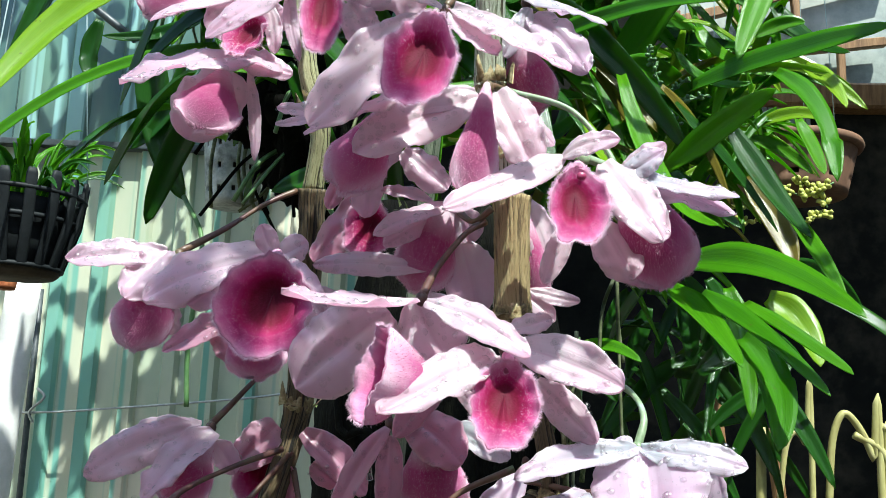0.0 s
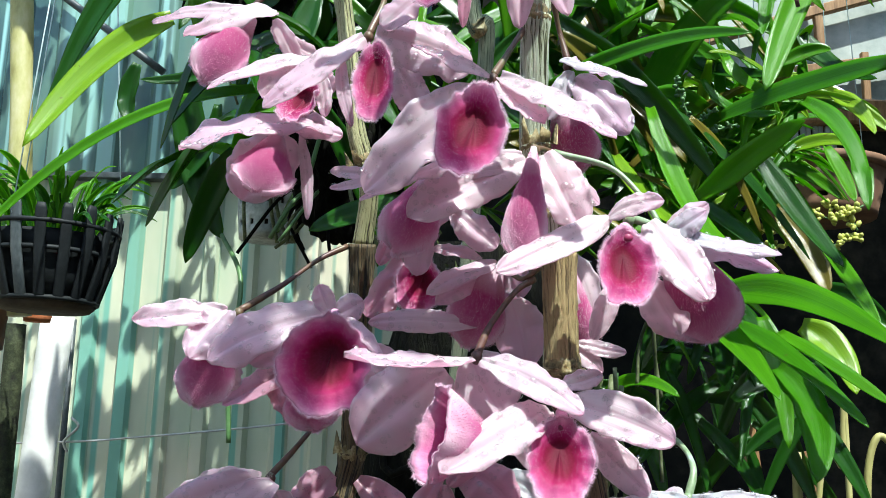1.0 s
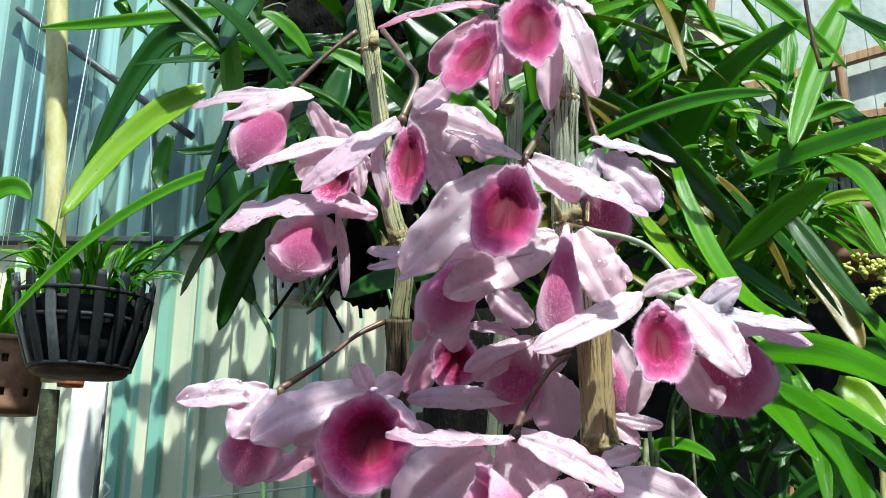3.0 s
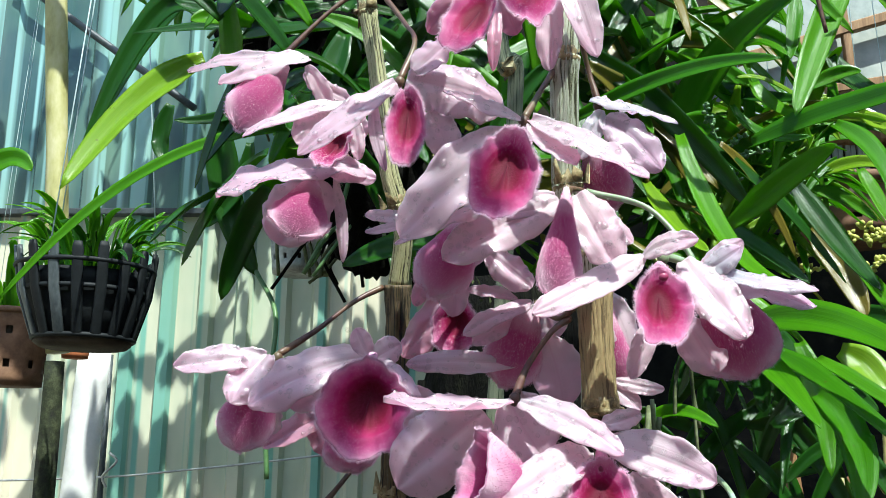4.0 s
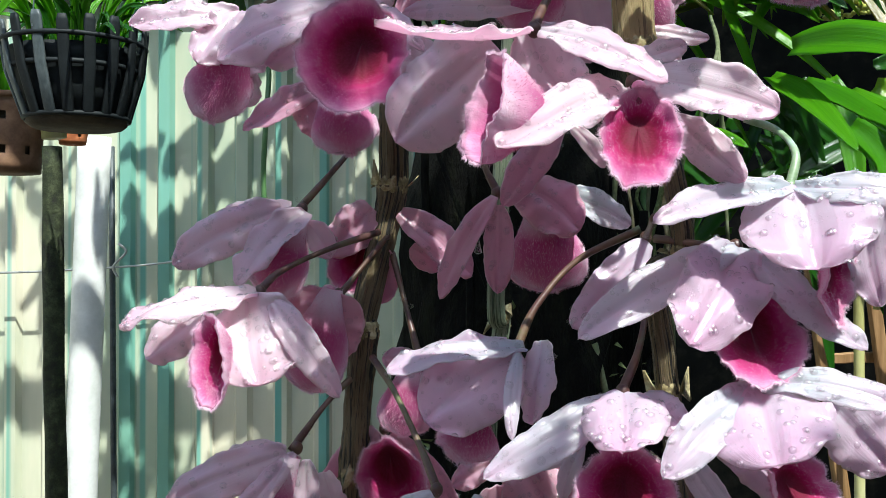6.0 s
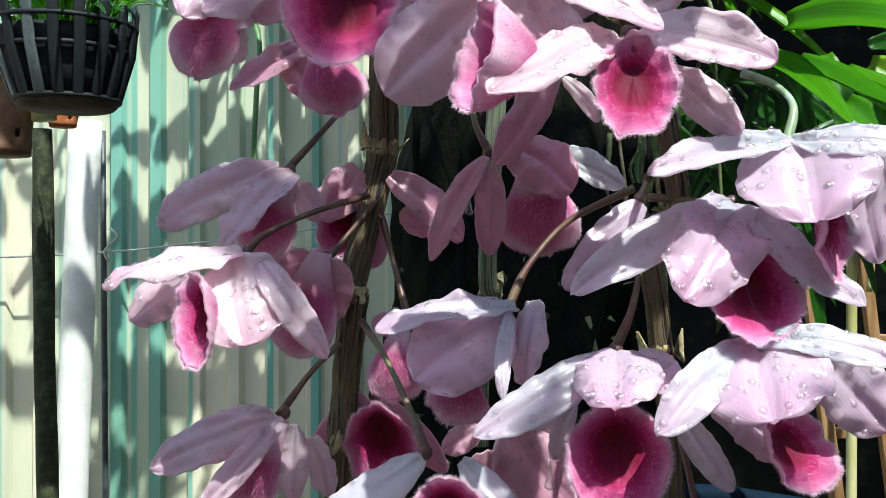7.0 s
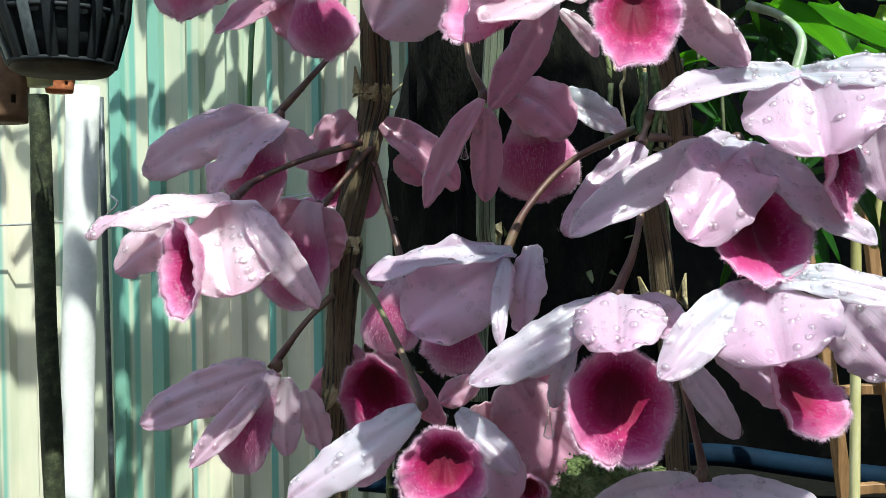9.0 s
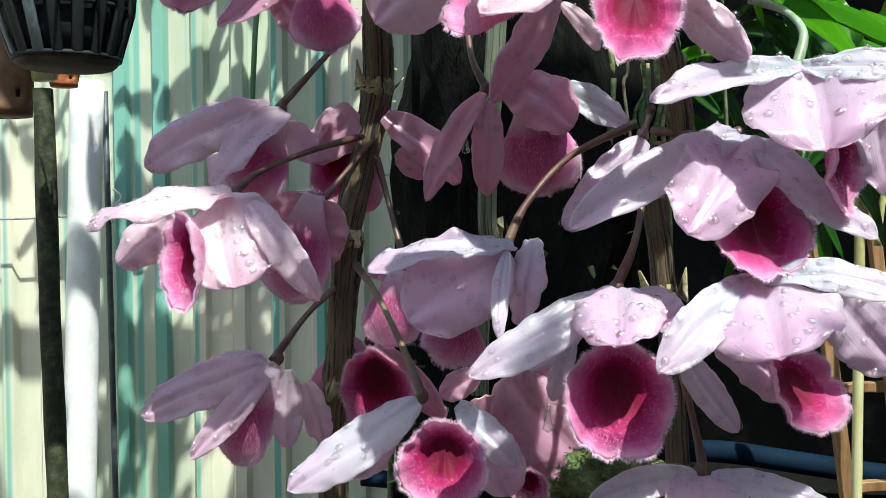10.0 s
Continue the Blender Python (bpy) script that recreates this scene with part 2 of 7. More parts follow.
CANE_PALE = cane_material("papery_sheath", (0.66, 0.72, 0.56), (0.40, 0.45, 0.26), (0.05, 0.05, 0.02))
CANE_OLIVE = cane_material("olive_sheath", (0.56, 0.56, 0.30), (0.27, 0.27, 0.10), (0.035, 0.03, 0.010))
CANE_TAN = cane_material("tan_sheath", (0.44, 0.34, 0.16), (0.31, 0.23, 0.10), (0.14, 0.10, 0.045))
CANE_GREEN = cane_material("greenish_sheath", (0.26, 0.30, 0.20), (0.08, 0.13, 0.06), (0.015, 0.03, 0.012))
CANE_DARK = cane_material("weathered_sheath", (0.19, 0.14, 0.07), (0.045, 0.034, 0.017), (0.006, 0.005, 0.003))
NODE = plain_material("node_bract", [(0.05, 0.035, 0.015), (0.24, 0.19, 0.08), (0.50, 0.46, 0.28)], 190, 0.7, bump_by=0.8)
GREEN_STEM = plain_material("green_stem_skin", [(0.05, 0.13, 0.04), (0.13, 0.24, 0.09)], 50, 0.4)
ROOT = plain_material("aerial_root", [(0.03, 0.04, 0.015), (0.09, 0.11, 0.04), (0.20, 0.22, 0.13)], 60, 0.7)
# sunlit and shaded leaves get their own colours: the light is in the base tint
LEAF_LIT = leaf_material("sunlit_strap_leaf", (0.02, 0.12, 0.003), (0.075, 0.28, 0.006), (0.15, 0.40, 0.010), 0.50)
LEAF_MID = leaf_material("half_lit_strap_leaf", (0.018, 0.10, 0.003), (0.050, 0.21, 0.006), (0.09, 0.30, 0.008), 0.46)
LEAF_YELLOW = leaf_material("yellowed_sunlit_strap_leaf", (0.08, 0.22, 0.006), (0.20, 0.38, 0.015), (0.30, 0.46, 0.02), 0.4)
LEAF_DARK = leaf_material("shaded_strap_leaf", (0.004, 0.028, 0.003), (0.014, 0.078, 0.005), (0.022, 0.10, 0.005), 0.28)
LEAF_BROWN = leaf_material("browning_strap_leaf", (0.06, 0.09, 0.010), (0.14, 0.14, 0.02), (0.20, 0.13, 0.02), 0.3)
WATER = water_material()
BLACK_PLASTIC = plain_material("black_plastic", [(0.006, 0.008, 0.009), (0.016, 0.020, 0.022)], 30, 0.6, spec=0.2, bump_by=0.15)
# pale blotches paint the grey-white reflection on a dark pot
POT_PLASTIC = plain_material("glare_blotched_plastic", [(0.04, 0.05, 0.05), (0.36, 0.40, 0.39), (0.70, 0.74, 0.72)], 22, 0.5, bump_by=0.2)
GREY_SLAT = plain_material("weathered_grey_slat", [(0.02, 0.026, 0.028), (0.07, 0.085, 0.09)], 40, 0.45, bump_by=0.3)
# paler grey that paints sunlight on slats
SLAT_SUNLIT = plain_material("sunlit_slat", [(0.02, 0.027, 0.03), (0.06, 0.075, 0.08), (0.12, 0.14, 0.145)], 30, 0.5, stretch=(1, 1, 0.4), bump_by=0.3)
MOSSY = plain_material("mossy_post", [(0.006, 0.005, 0.003), (0.018, 0.026, 0.007), (0.06, 0.07, 0.03)], 55, 0.85, bump_by=1.0, bump_dist=0.004)
BAMBOO = plain_material("weathered_bamboo", [(0.22, 0.20, 0.06), (0.42, 0.40, 0.16), (0.55, 0.52, 0.30)], 14, 0.5, stretch=(1, 1, 0.4))
PVC = plain_material("dusty_white_pipe", [(0.62, 0.63, 0.60), (0.82, 0.82, 0.80)], 12, 0.4, bump_by=0.05)
TERRACOTTA = plain_material("terracotta", [(0.36, 0.10, 0.035), (0.52, 0.19, 0.07)], 30, 0.8)
BROWN_POT = plain_material("brown_clay", [(0.11, 0.055, 0.03), (0.22, 0.12, 0.065)], 30, 0.8)
WOOD = plain_material("sunbleached_wood", [(0.12, 0.06, 0.02), (0.24, 0.13, 0.05), (0.34, 0.20, 0.09)], 20, 0.65, stretch=(4, 4, 0.4), bump_by=0.5)
WIRE = plain_material("galvanised_wire", [(0.35, 0.36, 0.36), (0.6, 0.6, 0.58)], 60, 0.4, metal=0.7)
NYLON = plain_material("clear_line", [(0.45, 0.60, 0.60), (0.65, 0.78, 0.78)], 60, 0.25)
# dark bark, lowered to near black so the colour carries its shade
BARK_SHADED = plain_material("shade_dark_bark", [(0.002, 0.002, 0.002), (0.004, 0.004, 0.003), (0.010, 0.011, 0.006)], 140, 0.95, stretch=(1, 1, 0.25), bump_by=1.0, bump_dist=0.006, spec=0.1)
MOSS = plain_material("moss", [(0.03, 0.05, 0.012), (0.10, 0.14, 0.04), (0.26, 0.28, 0.12)], 160, 0.9, bump_by=1.0, bump_dist=0.004)
SOIL = plain_material("damp_soil", [(0.03, 0.022, 0.015), (0.09, 0.07, 0.045)], 9, 0.95, bump_by=0.9, bump_dist=0.01)
# near-black colour that stands in for deep shade
SHADE_BLACK = plain_material("deep_shade_black", [(0.004, 0.005, 0.005), (0.012, 0.012, 0.010), (0.045, 0.040, 0.030)], 5, 0.95, bump_by=0.4, spec=0.1)
BLOCK = plain_material("grey_cement_panel", [(0.20, 0.24, 0.22), (0.34, 0.39, 0.36), (0.46, 0.50, 0.46)], 7, 0.85, bump_by=0.4)
HOSE = plain_material("blue_hose", [(0.001, 0.006, 0.014), (0.003, 0.014, 0.03)], 20, 0.8, spec=0.1)
PLASTER = plain_material("cream_plaster", [(0.60, 0.57, 0.48), (0.72, 0.69, 0.60)], 6, 0.9, bump_by=0.3)
BUDS = plain_material("yellow_green_bud", [(0.28, 0.32, 0.05), (0.50, 0.50, 0.12)], 120, 0.5)


def sheet_material(name, cream, teal, rough=0.45):
    m, nt, p = mat_base(name, rough)
    vec = coords(nt, (1, 1, 0.12))
    run = noise_tex(nt, vec, 9.0, 5.0)
    dirt = noise_tex(nt, coords(nt), 3.0, 5.0)
    stripe = noise_tex(nt, coords(nt, (1, 1, 0.004)), 19.0, 1.0)
    col = mix(nt, ramp(nt, stripe, [(0.555, (0, 0, 0)), (0.60, (1, 1, 1))]), cream, teal)
    col = mix(nt, calc(nt, "MULTIPLY", calc(nt, "SUBTRACT", run, 0.38), 0.9), col, (0.27, 0.27, 0.20))
    col = mix(nt, calc(nt, "MULTIPLY", dirt, 0.25), col, (0.36, 0.38, 0.31))
    # broad green patches put foliage-filtered shade into the colour
    green_shade = noise_tex(nt, coords(nt, (1, 1, 0.45)), 2.6, 4.0, 0.6)
    col = mix(nt, ramp(nt, green_shade, [(0.36, (0, 0, 0)), (0.60, (0.5, 0.5, 0.5))]), col, (0.21, 0.38, 0.25))
    nt.links.new(col, p.inputs["Base Color"])
    bump(nt, p, run, 0.1, 0.002)
    return m


# the teal stripes on cream stand in for the wall's sky-lit shade
SHEET = sheet_material("cream_painted_sheet", (0.76, 0.70, 0.54), (0.14, 0.44, 0.38))
SHEET_TEAL = sheet_material("turquoise_sheet", (0.010, 0.070, 0.085), (0.30, 0.55, 0.56), 0.25)


# ---------------------------------------------------------------- mesh helpers
def finish(name, bm, material, parent=None, label="", smooth=True):
    me = bpy.data.meshes.new(name)
    bm.to_mesh(me)
    bm.free()
    for mm in (material if isinstance(material, (list, tuple)) else [material]):
        me.materials.append(mm)
    if smooth:
        me.polygons.foreach_set("use_smooth", [True] * len(me.polygons))
    ob = new(name, me)
    if parent:
        ob.parent = parent
    if label:
        ob["label"] = label
    return ob


def part(name, bm, material, parent, label="", smooth=True):
    return finish(name, bm, material, parent, label, smooth)


def thing(name, place, label, category, group=""):
    e = new(name)
    e.empty_display_size = 0.01
    return tagged(e, label, category, group)


def rings_to_mesh(bm, rings, closed=True, caps=True, uvs=None, mat=0):
    """Skins a list of vertex rings; uvs(i, j) gives the coordinates."""
    layer = bm.loops.layers.uv.verify()
    rows = [[bm.verts.new(p) for p in ring] for ring in rings]
    n = len(rows[0])
    for i in range(len(rows) - 1):
        for j in range(n if closed else n - 1):
            k = (j + 1) % n
            f = bm.faces.new((rows[i][j], rows[i][k], rows[i + 1][k], rows[i + 1][j]))
            f.material_index = mat
            for loop, (a, b) in zip(f.loops, ((i, j), (i, j + 1), (i + 1, j + 1), (i + 1, j))):
                loop[layer].uv = uvs(a, b) if uvs else (b / n, a / (len(rows) - 1))
    if caps and closed:
        bm.faces.new(rows[0][::-1])
        bm.faces.new(rows[-1])
    return rows


def smooth_path(points, steps=6):
    """A Catmull-Rom path through the points."""
    pts = [Vector(p) for p in points]
    if len(pts) == 2:
        return [pts[0].lerp(pts[1], i / steps) for i in range(steps + 1)]
    ext = [2 * pts[0] - pts[1]] + pts + [2 * pts[-1] - pts[-2]]
    out = []
    for i in range(1, len(ext) - 2):
        a, b, c, d = ext[i - 1:i + 3]
        for k in range(steps):
            t = k / steps
            out.append(0.5 * ((2 * b) + (c - a) * t + (2 * a - 5 * b + 4 * c - d) * t * t + (3 * b - a - 3 * c + d) * t ** 3))
    return out + [pts[-1]]


def tube_into(bm, path, radius, sides=10, wobble=0.0, rng=None):
    """radius: a number or a function of 0..1 along the path."""
    rings = []
    side = None
    for i, p in enumerate(path):
        t = (path[min(i + 1, len(path) - 1)] - path[max(i - 1, 0)]).normalized()
        if side is None:
            side = t.orthogonal().normalized()
        side = (side - t * side.dot(t)).normalized()
        up = t.cross(side)
        s = i / (len(path) - 1)
        r = radius(s) if callable(radius) else radius
        ring = []
        for j in range(sides):
            a = 2 * math.pi * j / sides
            k = r * (1 + (wobble * (noise.noise((j * 1.7, s * 9, r * 900)) if wobble else 0)))
            ring.append(p + side * math.cos(a) * k + up * math.sin(a) * k)
        rings.append(ring)
    rings_to_mesh(bm, rings)


def tube(name, points, radius, material, parent=None, label="", steps=6, sides=10, wobble=0.0):
    bm = bmesh.new()
    tube_into(bm, smooth_path(points, steps), radius, sides, wobble)
    return finish(name, bm, material, parent, label)


def box_into(bm, lo, hi, bevel=0.0):
    geo = bmesh.ops.create_cube(bm, size=1.0, matrix=Matrix.Translation((Vector(lo) + Vector(hi)) / 2) @ Matrix.Diagonal((*(Vector(hi) - Vector(lo)), 1)))
    if bevel:
        bmesh.ops.bevel(bm, geom=[e for e in bm.edges if e.verts[0] in geo["verts"]], offset=bevel, segments=2, affect="EDGES", profile=0.7)


def box(name, lo, hi, material, parent=None, label="", bevel=0.0):
    bm = bmesh.new()
    box_into(bm, lo, hi, bevel)
    return finish(name, bm, material, parent, label, smooth=False)


# ---------------------------------------------------------------- the orchid
VIEW = Vector((0.0, -1.0, 0.12)).normalized()
drops = []                                     # places and normals of the rain drops


def blade_frame(base, tip, tilt):
    axis = (tip - base).normalized()
    v = (VIEW - axis * VIEW.dot(axis)).normalized()
    q = axis.cross(v)
    if q.z < 0:
        q = -q
    n = v * math.cos(radians(tilt)) + q * math.sin(radians(tilt))
    return axis, n, axis.cross(n)


def blade(name, parent, base, tip, width, tilt, arch, seed, sepal=True, wet=1.0, tone=None):
    """A petal or sepal from its base to its tip. tilt: degrees by which its face turns upwards; arch: how far it bows towards its face."""
    rng = random.Random(seed)
    base, tip = Vector(base), Vector(tip)
    length = (tip - base).length
    axis, n, side = blade_frame(base, tip, tilt)
    rows, cols, thick = 44, 14, 0.0006
    soft = min(width, 0.62 * length)
    ruffle = (0.16 if sepal else 0.26) * soft
    width *= 1.10 if sepal else 1.14
    cup = rng.uniform(-0.10, 0.22)
    bend = rng.uniform(-0.05, 0.05)
    curl = rng.uniform(0.02, 0.16)                             # how far the tip falls back
    turn = radians(rng.uniform(-22, 22))                       # how far it twists on its way
    o = seed * 3.17

    def prof(s):
        a = 0.62 if sepal else 0.50
        f = (s + 0.035) ** a * (1.0 - s) ** (0.55 if sepal else 0.5) * 1.62
        return max(f, 0.16 * (1 - s))

    top, low = [], []
    for i in range(rows + 1):
        s = i / rows
        mid = base + axis * length * s + n * arch * length * 4 * s * (1 - s) + side * bend * length * math.sin(math.pi * s)
        mid += n * (0.04 * length * math.sin(6 * s + o) * s * (1 - s) - curl * length * max(0.0, s - 0.55) ** 2)
        h = 0.5 * width * prof(s)
        sd, nn = side * math.cos(turn * s) + n * math.sin(turn * s), n * math.cos(turn * s) - side * math.sin(turn * s)
        up, dn = [], []
        for j in range(cols + 1):
            u = 2 * j / cols - 1
            wave = noise.noise((s * 5.0 + o, u * 1.1, o * 0.7)) * ruffle * abs(u) ** 1.6 * min(1.0, 4 * (1 - s) + 0.3)
            wave += noise.noise((s * 14.0 + o, u * 1.5, 8.7)) * 0.055 * soft * abs(u) ** 4
            frill = (noise.noise((s * 9.0, u * 2 + o, 5.1)) * 0.034 + noise.noise((s * 24.0, u * 2 + o, 9.4)) * 0.020) * soft * abs(u) ** 4
            wave += noise.noise((s * 2.6 - o, u * 1.4 + o, 3.3)) * 0.060 * soft + noise.noise((s * 9.0 + o, u * 3.5, o)) * 0.010 * soft
            wave += 0.006 * soft * math.sin(u * 15 + o) * math.sin(math.pi * s)
            p = mid + sd * (h * u + frill) + nn * (cup * h * (abs(u) ** 2) * -1.0 + wave - 0.16 * h * math.exp(-(u * 6) ** 2))
            up.append(p)
            dn.append(p - n * thick * (1 - 0.5 * abs(u)))
        top.append(up)
        low.append(dn)
    bm = bmesh.new()
    rings = [a + b[::-1] for a, b in zip(top, low)]
    m = len(rings[0])

    def uvs(i, j):
        j = j % m
        j = j if j <= cols else (m - 1 - j)
        return (j / cols, i / rows)

    rings_to_mesh(bm, rings, True, True, uvs)
    ob = part(name, bm, tone or PETAL_WHITE, parent)
    # drops cling to the face that looks up or out, and along the lower rim
    face = n if n.z > -0.2 else -n
    count = int(wet * rng.uniform(40, 130) * (width * length) / (0.018 * 0.04))
    for _ in range(count):
        i, j = rng.randint(2, rows - 2), rng.choice([*range(cols), 0, cols - 1])
        grid = top if face is n else low
        fa, fb = rng.random(), rng.random()
        at = grid[i][j].lerp(grid[i][j + 1], fa).lerp(grid[i + 1][j].lerp(grid[i + 1][j + 1], fa), fb)
        nr = (grid[i + 1][j] - grid[i][j]).cross(grid[i][j + 1] - grid[i][j]).normalized()
        drops.append((at, nr if nr.dot(face) > 0 else -nr, 0.00050 * rng.choice([0.3, 0.35, 0.4, 0.4, 0.5, 0.5, 0.6, 0.8, 1.0, 1.3, 1.6, 2.0, 2.4])))
    return ob


def lip(parent, base, tip, width, mouth, seed, furled=False):
    """The hairy lip: rolled to a tube at its base, open to a scoop that looks towards mouth. furled: it widens slowly, like a cone."""
    rng = random.Random(seed)
    base, tip, mouth = Vector(base), Vector(tip), Vector(mouth).normalized()
    length = (tip - base).length
    axis = (tip - base).normalized()
    mouth = (mouth - axis * mouth.dot(axis)).normalized()
    side = axis.cross(mouth)
    rows, cols = 24, 22
    hanging = mouth.y > 0
    width *= 0.80 if hanging else 0.93
    o = seed * 1.93
    inner, outer = [], []
    for i in range(rows + 1):
        s = i / rows
        if hanging:
            w = 0.5 * width * (0.10 + 0.95 * s) if furled else 0.5 * width * (0.30 + 0.85 * math.sin(math.pi * min(1.0, 0.06 + s * 0.62)) ** 1.2)
        else:
            w = 0.5 * width * (0.62 + 0.42 * math.sin(math.pi * min(1.0, 0.08 + s * 0.72))) * min(1.0, 0.42 + 2.4 * s)
        w *= 1.06 * (1.0 if s < 0.62 else math.sqrt(max(0.0, 1 - ((s - 0.62) / 0.385) ** 2)) * 0.97 + 0.03)
        theta = (2.3 if hanging else 1.5) * (1 - s) ** 1.5 + 0.95 * (0.55 + 0.45 * (1 - s))
        arc = w * (1 + 0.32 * max(0.0, theta - 1.0))
        r = arc / theta
        c = base + axis * length * s - mouth * 0.15 * length * math.sin(math.pi * s) ** 0.8
        c += mouth * 0.16 * length * max(0.0, s - 0.66) ** 1.3
        a_row, b_row = [], []
        for j in range(cols + 1):
            u = 2 * j / cols - 1
            a = u * theta
            frill = noise.noise((s * 9 + o, u * 5, 2.2)) * 0.055 * width * (1.5 * abs(u) ** 4 + (1.3 if s > 0.85 else 0) * (s - 0.85) * 6)
            p = c + side * r * math.sin(a) + mouth * (r * (1 - math.cos(a)) - 0.55 * w * max(0.0, abs(u) - 0.62) * min(1.0, 2 * s) + frill)
            p += axis * frill * 0.8
            nrm = (mouth * math.cos(a) - side * math.sin(a)).normalized()
            a_row.append((p + nrm * 0.0004, nrm))
            b_row.append((p - nrm * 0.0004, -nrm))
        inner.append(a_row)
        outer.append(b_row)
    bm = bmesh.new()
    uvs = lambda i, j: (j / cols, i / rows)
    ins = rings_to_mesh(bm, [[p for p, _ in r] for r in inner], False, False, uvs, 0)
    outs = rings_to_mesh(bm, [[p for p, _ in r][::-1] for r in outer], False, False, lambda i, j: (1 - j / cols, i / rows), 1)
    layer = bm.loops.layers.uv.verify()
    rim_in = [r[0] for r in ins] + ins[-1][1:] + [r[-1] for r in ins[::-1]][1:]
    rim_out = [r[-1] for r in outs] + outs[-1][::-1][1:] + [r[0] for r in outs[::-1]][1:]
    for k in range(len(rim_in) - 1):
        f = bm.faces.new((rim_in[k], rim_in[k + 1], rim_out[k + 1], rim_out[k]))
        for loop in f.loops:
            loop[layer].uv = (0.99, 0.97)
    ob = part("lip", bm, [LIP_IN, LIP_OUT], parent, "hairy lip with a dark magenta throat")
    # fur: on both faces, and a fringe along the rim
    hairs = []

    def hair(p, d, long, wide=0.00010, kind=0):
        hairs.append((p, d, long, wide, kind))

    for grid, count in ((inner, 1500), (outer, 3800)):
        for _ in range(count):
            i, j = rng.randint(2, rows - 1), rng.randint(0, cols - 1)
            if grid is inner and rng.random() < 0.92 and i / rows < 0.78 and abs(2 * j / cols - 1) < 0.66:
                continue
            fa, fb = rng.random(), rng.random()
            p = grid[i][j][0].lerp(grid[i][j + 1][0], fa).lerp(grid[i + 1][j][0].lerp(grid[i + 1][j + 1][0], fa), fb)
            hair(p, grid[i][j][1] * 0.55 + axis * 0.9, rng.uniform(0.0005, 0.0011), 0.000035, 1 if rng.random() < 0.6 else 0)
    for k in range(len(rim_in) - 1):
        a, b = rim_in_p(inner, k, rows, cols), rim_in_p(inner, k + 1, rows, cols)
        out = (a - (base + axis * length * 0.5)).normalized()
        for _ in range(26):
            hair(a.lerp(b, rng.random()), out, rng.uniform(0.0006, 0.0016), 0.00005)
    fur(ob, hairs)
    return ob


def fur(ob, rows):
    """Short hairs on a lip: rows of place, direction, length, half width and tone."""
    verts, faces, kinds = [], [], []
    rng = random.Random(len(rows))
    for p, d, long, wide, kind in rows:
        t = Vector((rng.uniform(-1, 1), rng.uniform(-1, 1), rng.uniform(-1, 1)))
        d = (d + t * 0.45).normalized()
        x = d.cross(VIEW)
        x = x.normalized() if x.length > 0.05 else d.orthogonal()
        k = len(verts)
        verts.extend((p - x * wide, p + x * wide, p + d * long))
        faces.append((k, k + 1, k + 2))
        kinds.append(kind)
    me = bpy.data.meshes.new("fringe")
    me.from_pydata(verts, [], faces)
    me.materials.append(HAIR)
    me.materials.append(HAIR_PINK)
    me.polygons.foreach_set("material_index", kinds)
    fr = new("fringe", me)
    fr.parent = ob
    tagged(fr, "fine pale fringe of hairs", kind="stuff")


